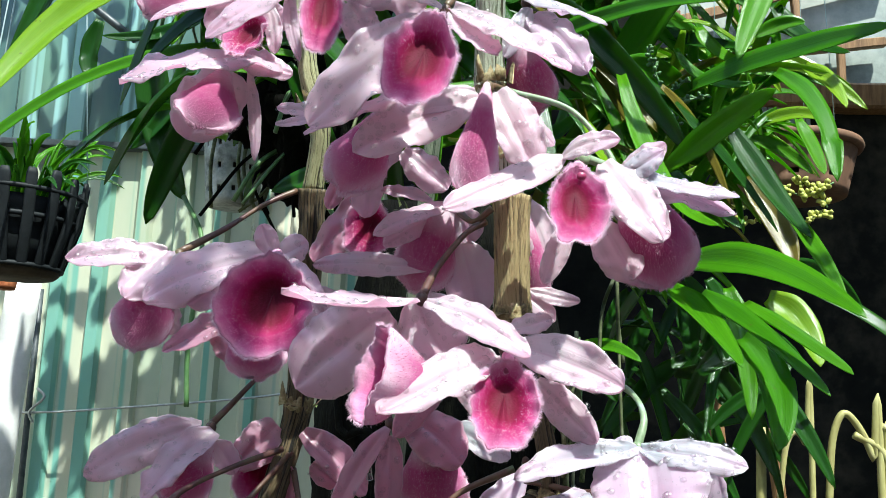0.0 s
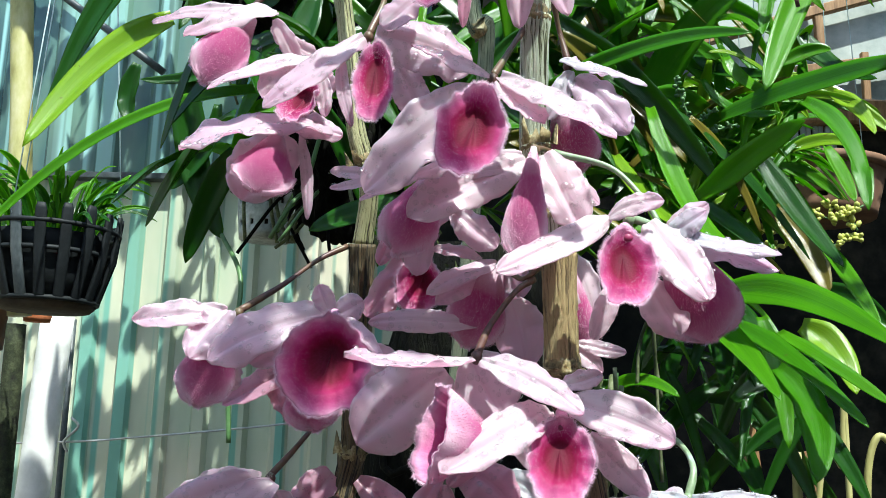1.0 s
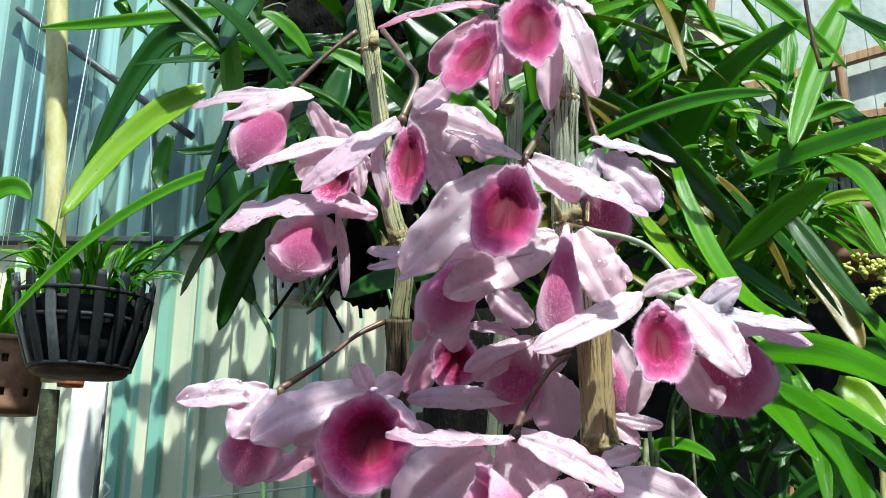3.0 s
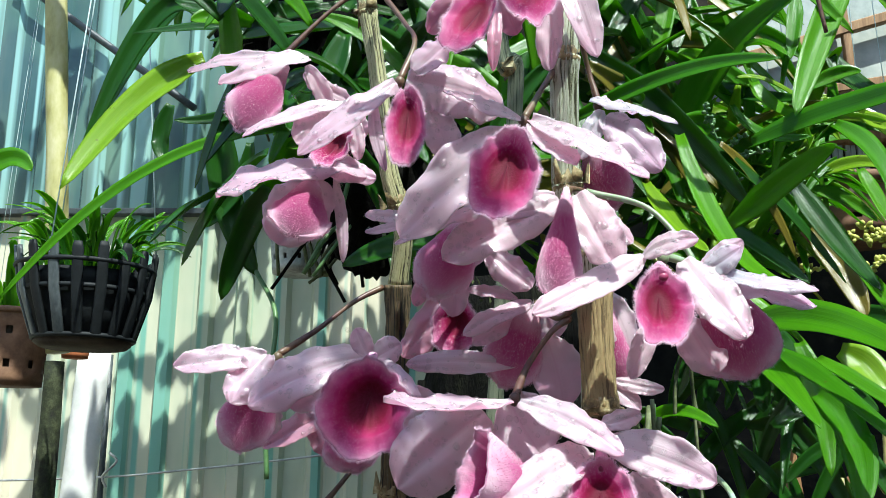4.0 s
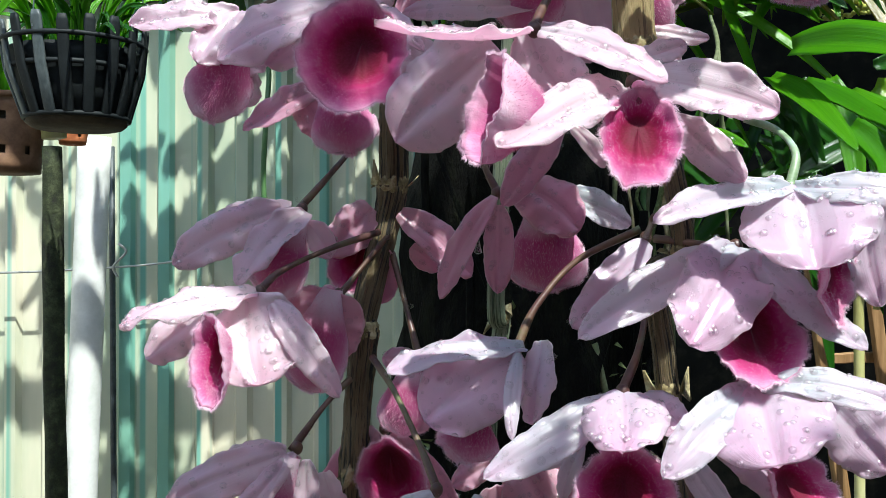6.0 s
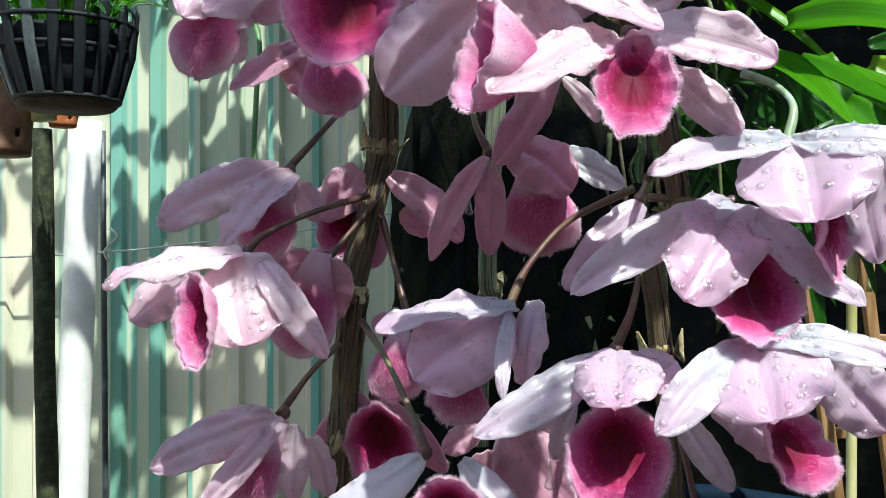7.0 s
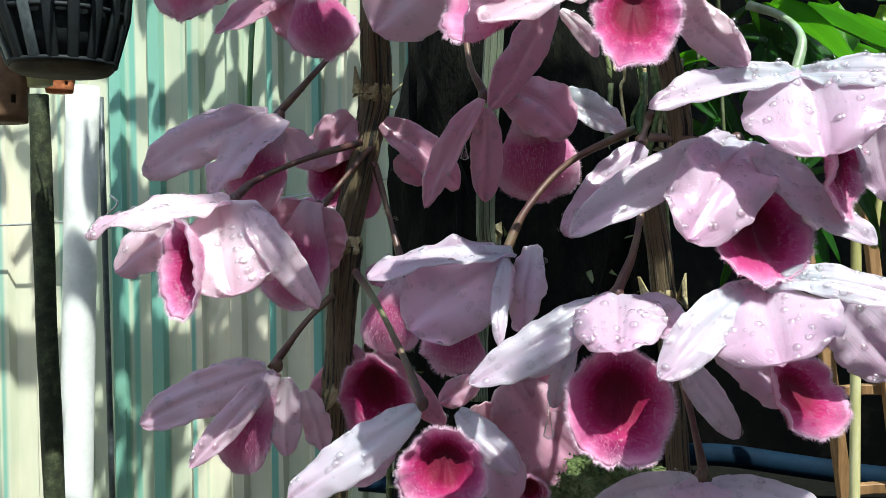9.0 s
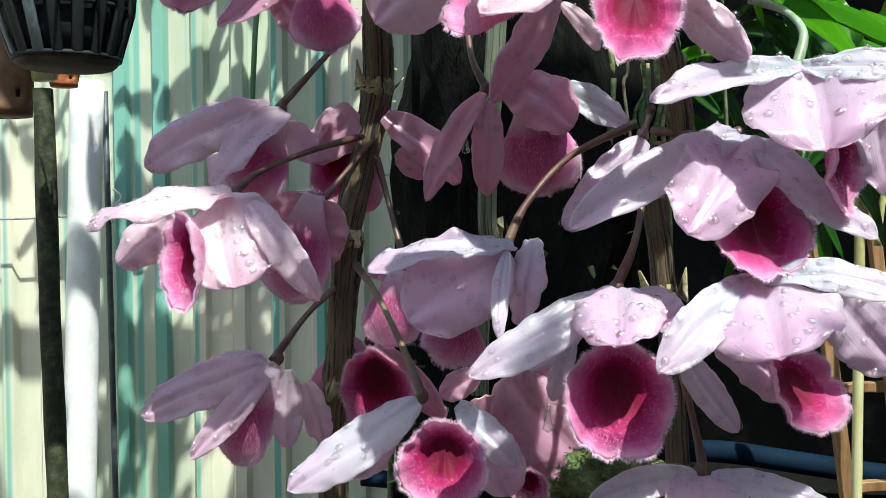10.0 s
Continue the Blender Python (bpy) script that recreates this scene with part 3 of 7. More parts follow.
def lip_bowl(parent, base, tip, width, mouth, seed, depth=0.42):
    """A lip seen into: a round furry bowl with a wide rim and a deep throat that lies towards its base."""
    rng = random.Random(seed)
    base, tip, mouth = Vector(base), Vector(tip), Vector(mouth).normalized()
    axis = (tip - base).normalized()
    length = (tip - base).length * 0.94
    mouth = (mouth - axis * mouth.dot(axis)).normalized()
    side = axis.cross(mouth)
    width *= 0.86
    mid = base.lerp(tip, 0.5) + Vector((0, mouth.y * width * depth * 0.7, 0))
    rings, spokes = 20, 76
    o = seed * 1.93

    def at(rho, ang):
        c, q = math.cos(ang), math.sin(ang)                    # q: -1 at the base, +1 at the tip
        frill = noise.noise((c * 1.7 + o, q * 1.7, 2.2)) * 0.12 + noise.noise((c * 5 + o, q * 5, 7.1)) * 0.06 + noise.noise((c * 13 + o, q * 13, 4.4)) * 0.03
        reach = 1 + frill * rho ** 3
        x = 0.5 * width * c * (1.0 + 0.10 * q) * reach * (1 - 0.13 * max(0.0, -q) ** 3)
        y = 0.5 * length * q * reach * (1.0 if q > 0 else 0.94)
        fall = (1 - rho ** 2.6) ** 0.9
        wave = (noise.noise((c * 2.2 - o, q * 2.2, 1.3)) * 0.15 + noise.noise((c * 6 - o, q * 6, 3.3)) * 0.05) * width * rho ** 4
        lift = -0.24 * width * max(0.0, rho - 0.68) / 0.32 * (0.5 + 0.5 * max(q, 0.0))
        keel = 0.05 * width * math.exp(-(c * 4) ** 2) * (1 if q > 0 else 0) * rho * (1 - rho) * 4
        return mid + side * x * rho + axis * (y * rho - 0.20 * length * (1 - rho) ** 1.3) - mouth * (depth * width * fall) + mouth * (wave + lift + keel)

    grid = [[at(i / rings, 2 * math.pi * j / spokes) for j in range(spokes)] for i in range(1, rings + 1)]
    hub = at(0.0, 0.0)
    bm = bmesh.new()
    layer = bm.loops.layers.uv.verify()

    def sheet(shift, slot):
        flat = lambda i, j: (0.5 + 0.5 * (i + 1) / rings * math.cos(2 * math.pi * j / spokes), 0.5 + 0.5 * (i + 1) / rings * math.sin(2 * math.pi * j / spokes))
        vs = [[bm.verts.new(p - mouth * shift * (1 if i < rings - 1 else 0.6)) for p in row] for i, row in enumerate(grid)]
        c = bm.verts.new(hub - mouth * shift)

        def face(quad, uv):
            f = bm.faces.new(quad if slot == 0 else quad[::-1])
            f.material_index = slot
            for loop in f.loops:
                loop[layer].uv = uv[quad.index(loop.vert)]

        for j in range(spokes):
            k = (j + 1) % spokes
            face([c, vs[0][j], vs[0][k]], [(0.5, 0.5), flat(0, j), flat(0, k)])
            for i in range(rings - 1):
                face([vs[i][j], vs[i + 1][j], vs[i + 1][k], vs[i][k]], [flat(i, j), flat(i + 1, j), flat(i + 1, k), flat(i, k)])
        return vs

    ins, outs = sheet(0.0, 0), sheet(0.0009, 1)
    for j in range(spokes):
        k = (j + 1) % spokes
        f = bm.faces.new((ins[-1][j], outs[-1][j], outs[-1][k], ins[-1][k]))
        for loop in f.loops:
            loop[layer].uv = (1.0, 0.5)
    ob = part("lip", bm, [LIP_IN, LIP_OUT], parent, "hairy lip with a dark magenta throat")
    hairs = []
    for _ in range(5200):
        rho, ang = 1 - 0.50 * rng.random() ** 1.3, rng.uniform(0, 6.2832)
        if rho < 0.66 and rng.random() < 0.6:
            continue
        p = at(rho, ang)
        out = (side * math.cos(ang) + axis * math.sin(ang))
        hairs.append((p, mouth * 0.7 + out * 0.7, rng.uniform(0.0004, 0.0009), 0.00003, 1 if rng.random() < 0.5 else 0))
    for _ in range(1900):
        ang = rng.uniform(0, 6.2832)
        out = (side * math.cos(ang) + axis * math.sin(ang))
        hairs.append((at(1.0, ang), out + mouth * 0.1, rng.uniform(0.0006, 0.0015), 0.00004, 0))
    for _ in range(2200):
        rho, ang = rng.uniform(0.35, 1.0), rng.uniform(0, 6.2832)
        out = (side * math.cos(ang) + axis * math.sin(ang))
        hairs.append((at(rho, ang) - mouth * 0.0009, out - mouth * 0.3, rng.uniform(0.0005, 0.0010), 0.000045, 1 if rng.random() < 0.6 else 0))
    fur(ob, hairs)
    return ob


def rim_in_p(grid, k, rows, cols):
    """The k-th point of the rim of a lip: down one side, across the tip and up the other."""
    if k <= rows:
        return grid[k][0][0]
    if k <= rows + cols:
        return grid[rows][k - rows][0]
    return grid[2 * rows + cols - k][cols][0]


def column(parent, base, tip, mouth):
    """The short column under the upper rim, with its dark cap looking out of the throat."""
    base, tip, mouth = Vector(base), Vector(tip), Vector(mouth).normalized()
    axis = (tip - base).normalized()
    a = base + axis * 0.0010 - mouth * 0.0042
    b = base + axis * 0.0050 - mouth * 0.0012
    bm = bmesh.new()
    tube_into(bm, smooth_path([a, a.lerp(b, 0.55) + mouth * 0.0006, b]), lambda q: 0.0017 + 0.0006 * q, 12)
    ob = part("column", bm, COLUMN, parent, "pale pink column")
    bm = bmesh.new()
    bmesh.ops.create_icosphere(bm, subdivisions=2, radius=0.0015, matrix=Matrix.Translation(b + mouth * 0.0004 + axis * 0.0005) @ Matrix.Diagonal((1.15, 0.7, 0.95, 1)))
    part("anther_cap", bm, ANTHER, ob, "dark purple anther cap")


flower_count = [0]


def orchid(base, blades, lip_at=None, stalk=None, green=False, show_column=False, tone=None, label="pale pink orchid flower with a hairy magenta lip, rain-wet"):
    """blades: rows of kind ('s' sepal or 'p' petal), start, tip, width, tilt, arch and, if it differs, its own material. lip_at: start, tip, width, mouth and, if it is rolled, how much."""
    flower_count[0] += 1
    k = flower_count[0]
    f = thing("orchid_flower", base, label, "flower", "flowers of the hanging orchid")
    b = Vector(base)
    f.location = b
    inv = Matrix.Translation(-b)
    kids = []
    for i, (kind, start, tip, width, tilt, arch, *own) in enumerate(blades):
        blade("sepal" if kind == "s" else "petal", f, start, tip, width, tilt, arch, k * 10 + i, kind == "s", 1.0, own[0] if own else PETAL_LILAC if tone is PETAL_SKY_TINT and kind == "p" else tone or PETAL_WHITE)
    if lip_at:
        if lip_at[3][1] > 0:
            lip(f, *lip_at[:4], k * 7 + 3, len(lip_at) > 4)
        else:
            lip_bowl(f, *lip_at[:4], k * 7 + 3, lip_at[4] if len(lip_at) > 4 else 0.42)
        if show_column:
            column(f, lip_at[0], lip_at[1], lip_at[3])
    bm = bmesh.new()
    bmesh.ops.create_icosphere(bm, subdivisions=2, radius=0.0019, matrix=Matrix.Translation(b + Vector((0, 0.003, 0))) @ Matrix.Diagonal((1.0, 1.0, 1.2, 1)))
    part("flower_base", bm, PEDICEL_GREEN if green else PEDICEL, f)
    if stalk:
        pts = list(stalk)
        bm = bmesh.new()
        tube_into(bm, smooth_path(pts, 8), lambda s: 0.00112 + 0.0002 * math.cos(6 * s) - 0.0001 * s, 10, 0.12)
        part("pedicel", bm, PEDICEL_GREEN if green else PEDICEL, f, "green flower stalk" if green else "brown flower stalk")
        rng = random.Random(k)
        sp = smooth_path(pts, 6)
        for _ in range(3):
            drops.append((sp[rng.randrange(len(sp))] + Vector((0, -0.0012, -0.0016)), Vector((0, -0.5, -0.8)), rng.uniform(0.0005, 0.0011)))
    for o in f.children:
        o.matrix_parent_inverse = inv
    return f


def cane(points, radius, material, label, nodes=(), seed=0, rib=0.05):
    """A jointed cane in a papery ribbed sheath; nodes: fractions along it where a joint sits."""
    rng = random.Random(seed)
    e = thing("orchid_cane", points[0], label, "plant stem", "canes of the hanging orchid")
    path = smooth_path(points, 14)
    cuts = [0.0, *nodes, 1.0]
    total = len(path) - 1
    sides = 44
    ridge = [rng.gauss(0, 1) for _ in range(sides)]
    side = None
    for a, b in zip(cuts, cuts[1:]):
        i0, i1 = int(round(a * total)), int(round(b * total))
        if i1 <= i0:
            continue
        rings = []
        sub = path[i0:i1 + 1]
        ridge = [0.55 * r + 0.6 * rng.gauss(0, 1) for r in ridge]
        for i, p in enumerate(sub):
            t = (path[min(i0 + i + 1, total)] - path[max(i0 + i - 1, 0)]).normalized()
            if side is None:
                side = t.orthogonal().normalized()
            side = (side - t * side.dot(t)).normalized()
            up = t.cross(side)
            s = i / max(1, len(sub) - 1)
            swell = 1.0 + 0.10 * math.exp(-s * 14) + 0.06 * math.exp(-(1 - s) * 10) - 0.05 * math.sin(math.pi * s)
            ring = []
            for j in range(sides):
                ang = 2 * math.pi * j / sides
                r = radius * swell * (1 + rib * ridge[j] + 1.4 * rib * noise.noise((j * 0.6, s * 6, seed)) + rib * noise.noise((j * 2.3, s * 15, seed + 4)))
                ring.append(p + side * math.cos(ang) * r + up * math.sin(ang) * r)
            rings.append(ring)
        bm = bmesh.new()
        rings_to_mesh(bm, rings)
        part("internode", bm, material, e)
        if b < 1.0:
            p, t = path[i1], (path[min(i1 + 1, total)] - path[i1 - 1]).normalized()
            x = t.orthogonal().normalized()
            y = t.cross(x)
            rings = []
            for h, rr in ((-0.0030, 1.00), (-0.0018, 1.10), (0.0, 1.06), (0.0010, 1.15), (0.0024, 1.02)):
                rings.append([p + t * (h + 0.0010 * noise.noise((j * 0.9, h * 900, seed))) + (x * math.cos(2 * math.pi * j / 28) + y * math.sin(2 * math.pi * j / 28)) * radius * (rr + 0.10 * noise.noise((j * 0.8, seed, h * 500))) for j in range(28)])
            bm = bmesh.new()
            rings_to_mesh(bm, rings)
            nd = part("node_ring", bm, NODE, e, "torn papery ring at a joint")
            # torn bits of dry bract
            bm = bmesh.new()
            for _ in range(4):
                ang = rng.uniform(0, 6.28)
                d = x * math.cos(ang) + y * math.sin(ang)
                w = t.cross(d) * rng.uniform(0.0012, 0.003)
                q = p + d * radius * 1.1
                v = [bm.verts.new(c) for c in (q - w, q + w, q + w * 0.6 + d * 0.002 - t * rng.uniform(-0.004, 0.007), q - w * 0.5 + d * 0.003 - t * rng.uniform(-0.004, 0.009))]
                v += [bm.verts.new(c.co + d * 0.0004) for c in v]
                for f in ((0, 1, 2, 3), (7, 6, 5, 4), (0, 4, 5, 1), (1, 5, 6, 2), (2, 6, 7, 3), (3, 7, 4, 0)):
                    bm.faces.new([v[q_] for q_ in f])
            part("bract", bm, NODE, e, "dry papery bract")
    return e


# ---------------------------------------------------------------- leaves
def leaf_blade(bm, p0, p1, p2, width, tilt=0.0, fold=0.25, seed=0.0, rows=18, cols=6, tipness=0.6):
    """A long strap leaf along a curve through three points, folded along its midrib."""
    p0, p1, p2 = Vector(p0), Vector(p1), Vector(p2)
    ctrl = 2 * p1 - 0.5 * (p0 + p2)
    rings = []
    for i in range(rows + 1):
        s = i / rows
        mid = p0 * (1 - s) ** 2 + ctrl * 2 * s * (1 - s) + p2 * s * s
        tan = ((ctrl - p0) * (1 - s) + (p2 - ctrl) * s).normalized()
        v = VIEW - tan * VIEW.dot(tan)
        v = v.normalized() if v.length > 0.05 else tan.orthogonal()
        q = tan.cross(v)
        if q.z < 0:
            q = -q
        tw = radians(tilt + 10 * math.sin(3 * s + seed))
        n = v * math.cos(tw) + q * math.sin(tw)
        side = tan.cross(n)
        h = 0.5 * width * min(1.0, 0.45 + 2.2 * s) * (1 - s ** 3.2) ** tipness + 0.0003
        up = [mid + side * h * u + n * (-fold * h * (1 - abs(u)) + 0.05 * h * noise.noise((s * 6 + seed, u, seed))) for u in [2 * j / cols - 1 for j in range(cols + 1)]]
        rings.append(up + [p - n * 0.0006 for p in up[::-1]])
    m = len(rings[0])

    def uvs(i, j):
        j = j % m
        return ((j if j <= cols else m - 1 - j) / cols, i / rows)

    rings_to_mesh(bm, rings, True, True, uvs)


def leaves(name, label, category, material, rows, seed=0):
    """A tuft: one thing whose leaves are its parts."""
    e = thing(name, rows[0][0], label, category)
    for k, row in enumerate(rows):
        bm = bmesh.new()
        leaf_blade(bm, row[0], row[1], row[2], row[3], row[4] if len(row) > 4 else 20.0, 0.5, seed + k * 1.3)
        part("leaf", bm, row[5] if len(row) > 5 else material, e)
    return e


WALL_SEAM, SHADE_TOP, SHADE_SIDE = 2.254, 2.345, 0.493

# ---------------------------------------------------------------- the setting
def corrugated(name, x0, x1, z0, z1, y, material, pitch=0.115, depth=0.022, label="", rake=0.0):
    """Box-ribbed metal sheet with a real thickness, facing the camera."""
    prof = [(0.0, 0.0), (0.52, 0.0), (0.62, 1.0), (0.90, 1.0)]
    xs = []
    x = x0
    while x < x1:
        xs += [(x + a * pitch, y - b * depth) for a, b in prof]
        x += pitch
    bm = bmesh.new()
    front = [[(px, py + (z - z0) * rake, z) for px, py in xs] for z in (z0, (z0 + z1) / 2, z1)]
    rings = [r + [(a, b + 0.004, c) for a, b, c in r[::-1]] for r in front]
    rings_to_mesh(bm, rings)
    return tagged(finish(name, bm, material, smooth=False), label, "wall", kind="structure")


WALL_Y = 2.85
ground = box("ground", (-60, -60, -0.3), (60, 60, 0.0), SOIL)
tagged(ground, "damp dark garden soil", "ground", kind="structure")
corrugated("wall_north", -3.2, -0.15, 0.0, WALL_SEAM, WALL_Y, SHEET, label="cream painted ribbed metal sheet wall in dappled sun")
corrugated("wall_upper", -3.4, 0.30, WALL_SEAM - 0.05, 3.6, WALL_Y + 0.10, SHEET_TEAL, pitch=0.16, label="turquoise ribbed sheet above the cream wall")
box_ob = box("trim", (-3.2, WALL_Y - 0.045, WALL_SEAM - 0.012), (-0.15, WALL_Y + 0.05, WALL_SEAM + 0.006), GREY_SLAT, bevel=0.003)
tagged(box_ob, "grey metal flashing along the sheet's upper edge", "trim", kind="structure")
# walls that close the place behind the plants and behind the camera; plaster ones unseen, raised against skylight
tagged(box("wall_east", (2.6, -3.2, 0), (2.75, 3.4, 3.8), PLASTER), "unseen cream side wall, raised to cut the skylight", "wall", kind="structure")
tagged(box("wall_west", (-3.5, -3.2, 0), (-3.35, 3.1, 3.8), PLASTER), "unseen cream side wall, raised to cut the skylight", "wall", kind="structure")
tagged(box("wall_south", (-3.35, -3.2, 0), (2.6, -3.05, 4.4), PLASTER), "unseen cream wall behind the camera, raised to cut the skylight", "wall", kind="structure")
# black sheets in place of the dark depth; the ceiling one is an added blocker
tagged(box("wall_shade", (-0.16, 2.30, 0), (2.6, 2.36, SHADE_TOP), SHADE_BLACK), "black sheet standing in for the deep shade behind the plants", "wall", kind="structure")
tagged(box("wall_screen", (-0.16, 2.42, SHADE_TOP - 0.1), (SHADE_SIDE, 2.46, 3.3), SHADE_BLACK), "black sheet standing in for the shade behind the thicket", "wall", kind="structure")
tagged(box("ceiling_shade", (-0.2, 0.80, 2.92), (2.6, 1.95, 2.95), SHADE_BLACK), "unseen black sheet added overhead to shade the plant bench", "ceiling", kind="structure")
tagged(box("wall_grey", (-0.16, 2.60, 1.2), (2.6, 2.72, 3.4), BLOCK), "grey cement panel wall", "wall", kind="structure")


# ---------------------------------------------------------------- pots, posts and baskets
def ring_tube(bm, centre, radius, thick, sides=40, square=False):
    c = Vector(centre)
    prof = [(-1, -1), (1, -1), (1, 1), (-1, 1)] if square else [(math.cos(a), math.sin(a)) for a in [k * math.pi / 4 for k in range(8)]]
    rings = [[c + Vector((math.cos(a) * (radius + thick * p), math.sin(a) * (radius + thick * p), thick * q)) for p, q in prof] for a in [2 * math.pi * i / sides for i in range(sides + 1)]]
    rings_to_mesh(bm, rings, True, False)


def slat_basket(top, bottom, r_top, r_low, slats=22):
    """A tapered basket of upright plastic slats between hoops, on a perforated base."""
    top, bottom = Vector(top), Vector(bottom)
    e = thing("slat_basket", bottom, "black plastic slatted orchid basket hanging before the wall", "plant basket")
    e.location = bottom
    made = []
    for k in range(slats):
        a = 2 * math.pi * (k + 0.3) / slats
        d, w = Vector((math.cos(a), math.sin(a), 0)), Vector((-math.sin(a), math.cos(a), 0))
        hi = top + d * r_top + Vector((0, 0, 0.022 * (1 + 0.15 * math.sin(k * 2.1))))
        lo = bottom + d * r_low
        bm = bmesh.new()
        rings = []
        for s in (0.0, 0.04, 0.5, 0.94, 1.0):
            p = lo.lerp(hi, s) + d * 0.008 * math.sin(math.pi * s)
            ww = 0.0085 * (0.7 if s in (0.0, 1.0) else 1.0)
            rings.append([p + w * ww * x + d * 0.0028 * y for x, y in ((-1, -1), (1, -1), (1, 0.6), (0.6, 1), (-0.6, 1), (-1, 0.6))])
        rings_to_mesh(bm, rings)
        # left and front slats mostly take the sunlit grey, the others stay black
        made.append(part("slat", bm, SLAT_SUNLIT if math.cos(a) < 0.25 and k % 4 else BLACK_PLASTIC, e))
    for s, r in ((0.94, 0.995), (0.62, 0.995), (0.02, 1.0)):
        bm = bmesh.new()
        ring_tube(bm, bottom.lerp(top, s), (r_low + (r_top - r_low) * s) * r, 0.0042)
        made.append(part("hoop", bm, BLACK_PLASTIC, e))
    bm = bmesh.new()
    tube_into(bm, [bottom + Vector((0, 0, z)) for z in (-0.012, -0.004, 0.012)], lambda s: r_low * (0.86 + 0.12 * math.sin(2.6 * s)), 30, 0.08)
    made.append(part("base_tray", bm, SOIL, e, "dark root-clogged base"))
    bm = bmesh.new()
    rings = []
    for s in (0.03, 0.35, 0.7, 0.86):
        p = bottom.lerp(top, s)
        r = (r_low + (r_top - r_low) * s) * 0.93
        rings.append([p + Vector((math.cos(a), math.sin(a), 0)) * r * (1 + 0.05 * noise.noise((a * 3, s * 8, 1))) for a in [2 * math.pi * j / 36 for j in range(36)]])
    rings_to_mesh(bm, rings)
    made.append(part("liner", bm, BLACK_PLASTIC, e, "black inner liner"))
    for a in (0.4, 2.5, 4.6):
        rim = top + Vector((math.cos(a), math.sin(a), 0)) * r_top
        bm = bmesh.new()
        tube_into(bm, smooth_path([rim, Vector((top.x, top.y, 2.93))], 3), 0.0012, 6)
        made.append(part("hanger_line", bm, NYLON, e, "thin pale hanging line"))
    for o in made:
        o.matrix_parent_inverse = Matrix.Translation(-bottom)
    return e


def hung(lines, top, bottom, radius, parent):
    """Thin lines from a rim up to a point."""
    for k in range(lines):
        a = 2 * math.pi * (k + 0.2) / lines
        ob = tube("hanger_line", [Vector(bottom) + Vector((math.cos(a), math.sin(a), 0)) * radius, top], 0.0006, NYLON, parent, "thin pale hanging line", 3, 6)
        ob.matrix_parent_inverse = Matrix.Translation(-parent.location)


def tuft(name, label, centre, radius, height, count, material, width, seed, droop=0.4):
    rng = random.Random(seed)
    c = Vector(centre)
    rows = []
    for _ in range(count):
        a, q = rng.uniform(0, 6.28), rng.random() ** 0.6
        root = c + Vector((math.cos(a), math.sin(a), 0)) * radius * q * 0.8
        lean = Vector((math.cos(a + rng.uniform(-0.6, 0.6)), math.sin(a), 0)) * radius * rng.uniform(0.2, 1.3)
        h = height * rng.uniform(0.4, 1.0)
        rows.append((root, root + lean * 0.4 + Vector((0, 0, h * 0.65)), root + lean + Vector((0, 0, h * (1 - droop * rng.random()))), width * rng.uniform(0.5, 1.3), rng.uniform(-20, 60)))
    return leaves(name, label, "plant", material, rows, seed)


def holed_pot(centre, r_top, r_low, height, material, label, holes=10, rows=2, rim=0.006):
    """A pot with round holes through its side."""
    c = Vector(centre)
    e = thing("orchid_pot", c, label, "plant pot")
    e.location = c
    made = []
    n, m = holes * 4, rows * 4 + 1
    bm = bmesh.new()
    layer = bm.loops.layers.uv.verify()

    def at(i, j, inner):
        s = i / m
        r = r_low + (r_top - r_low) * s - (0.004 if inner else 0.0)
        a = 2 * math.pi * j / n
        return c + Vector((math.cos(a) * r, math.sin(a) * r, s * height + (0.003 if inner and i == 0 else 0)))

    grids = [[[bm.verts.new(at(i, j, inner)) for j in range(n)] for i in range(m + 1)] for inner in (False, True)]
    for i in range(m):
        for j in range(n):
            k = (j + 1) % n
            if i % 4 in (2,) and j % 4 in (1,):
                for (a, b), (d, f) in (((i, j), (i, k)), ((i, k), (i + 1, k)), ((i + 1, k), (i + 1, j)), ((i + 1, j), (i, j))):
                    bm.faces.new((grids[0][a][b], grids[0][d][f], grids[1][d][f], grids[1][a][b]))
                continue
            bm.faces.new((grids[0][i][j], grids[0][i][k], grids[0][i + 1][k], grids[0][i + 1][j]))
            bm.faces.new((grids[1][i + 1][j], grids[1][i + 1][k], grids[1][i][k], grids[1][i][j]))
    bm.faces.new(grids[0][0][::-1])
    made.append(part("body", bm, material, e))
    bm = bmesh.new()
    ring_tube(bm, c + Vector((0, 0, height)), r_top, rim, 48)
    made.append(part("rim", bm, material, e))
    bm = bmesh.new()
    tube_into(bm, [c + Vector((0, 0, z * height)) for z in (0.05, 0.5, 0.9)], lambda s: (r_low + (r_top - r_low) * s) * 0.86, 24, 0.2)
    made.append(part("filling", bm, SOIL, e, "dark bark and roots"))
    for o in made:
        o.matrix_parent_inverse = Matrix.Translation(-c)
    return e


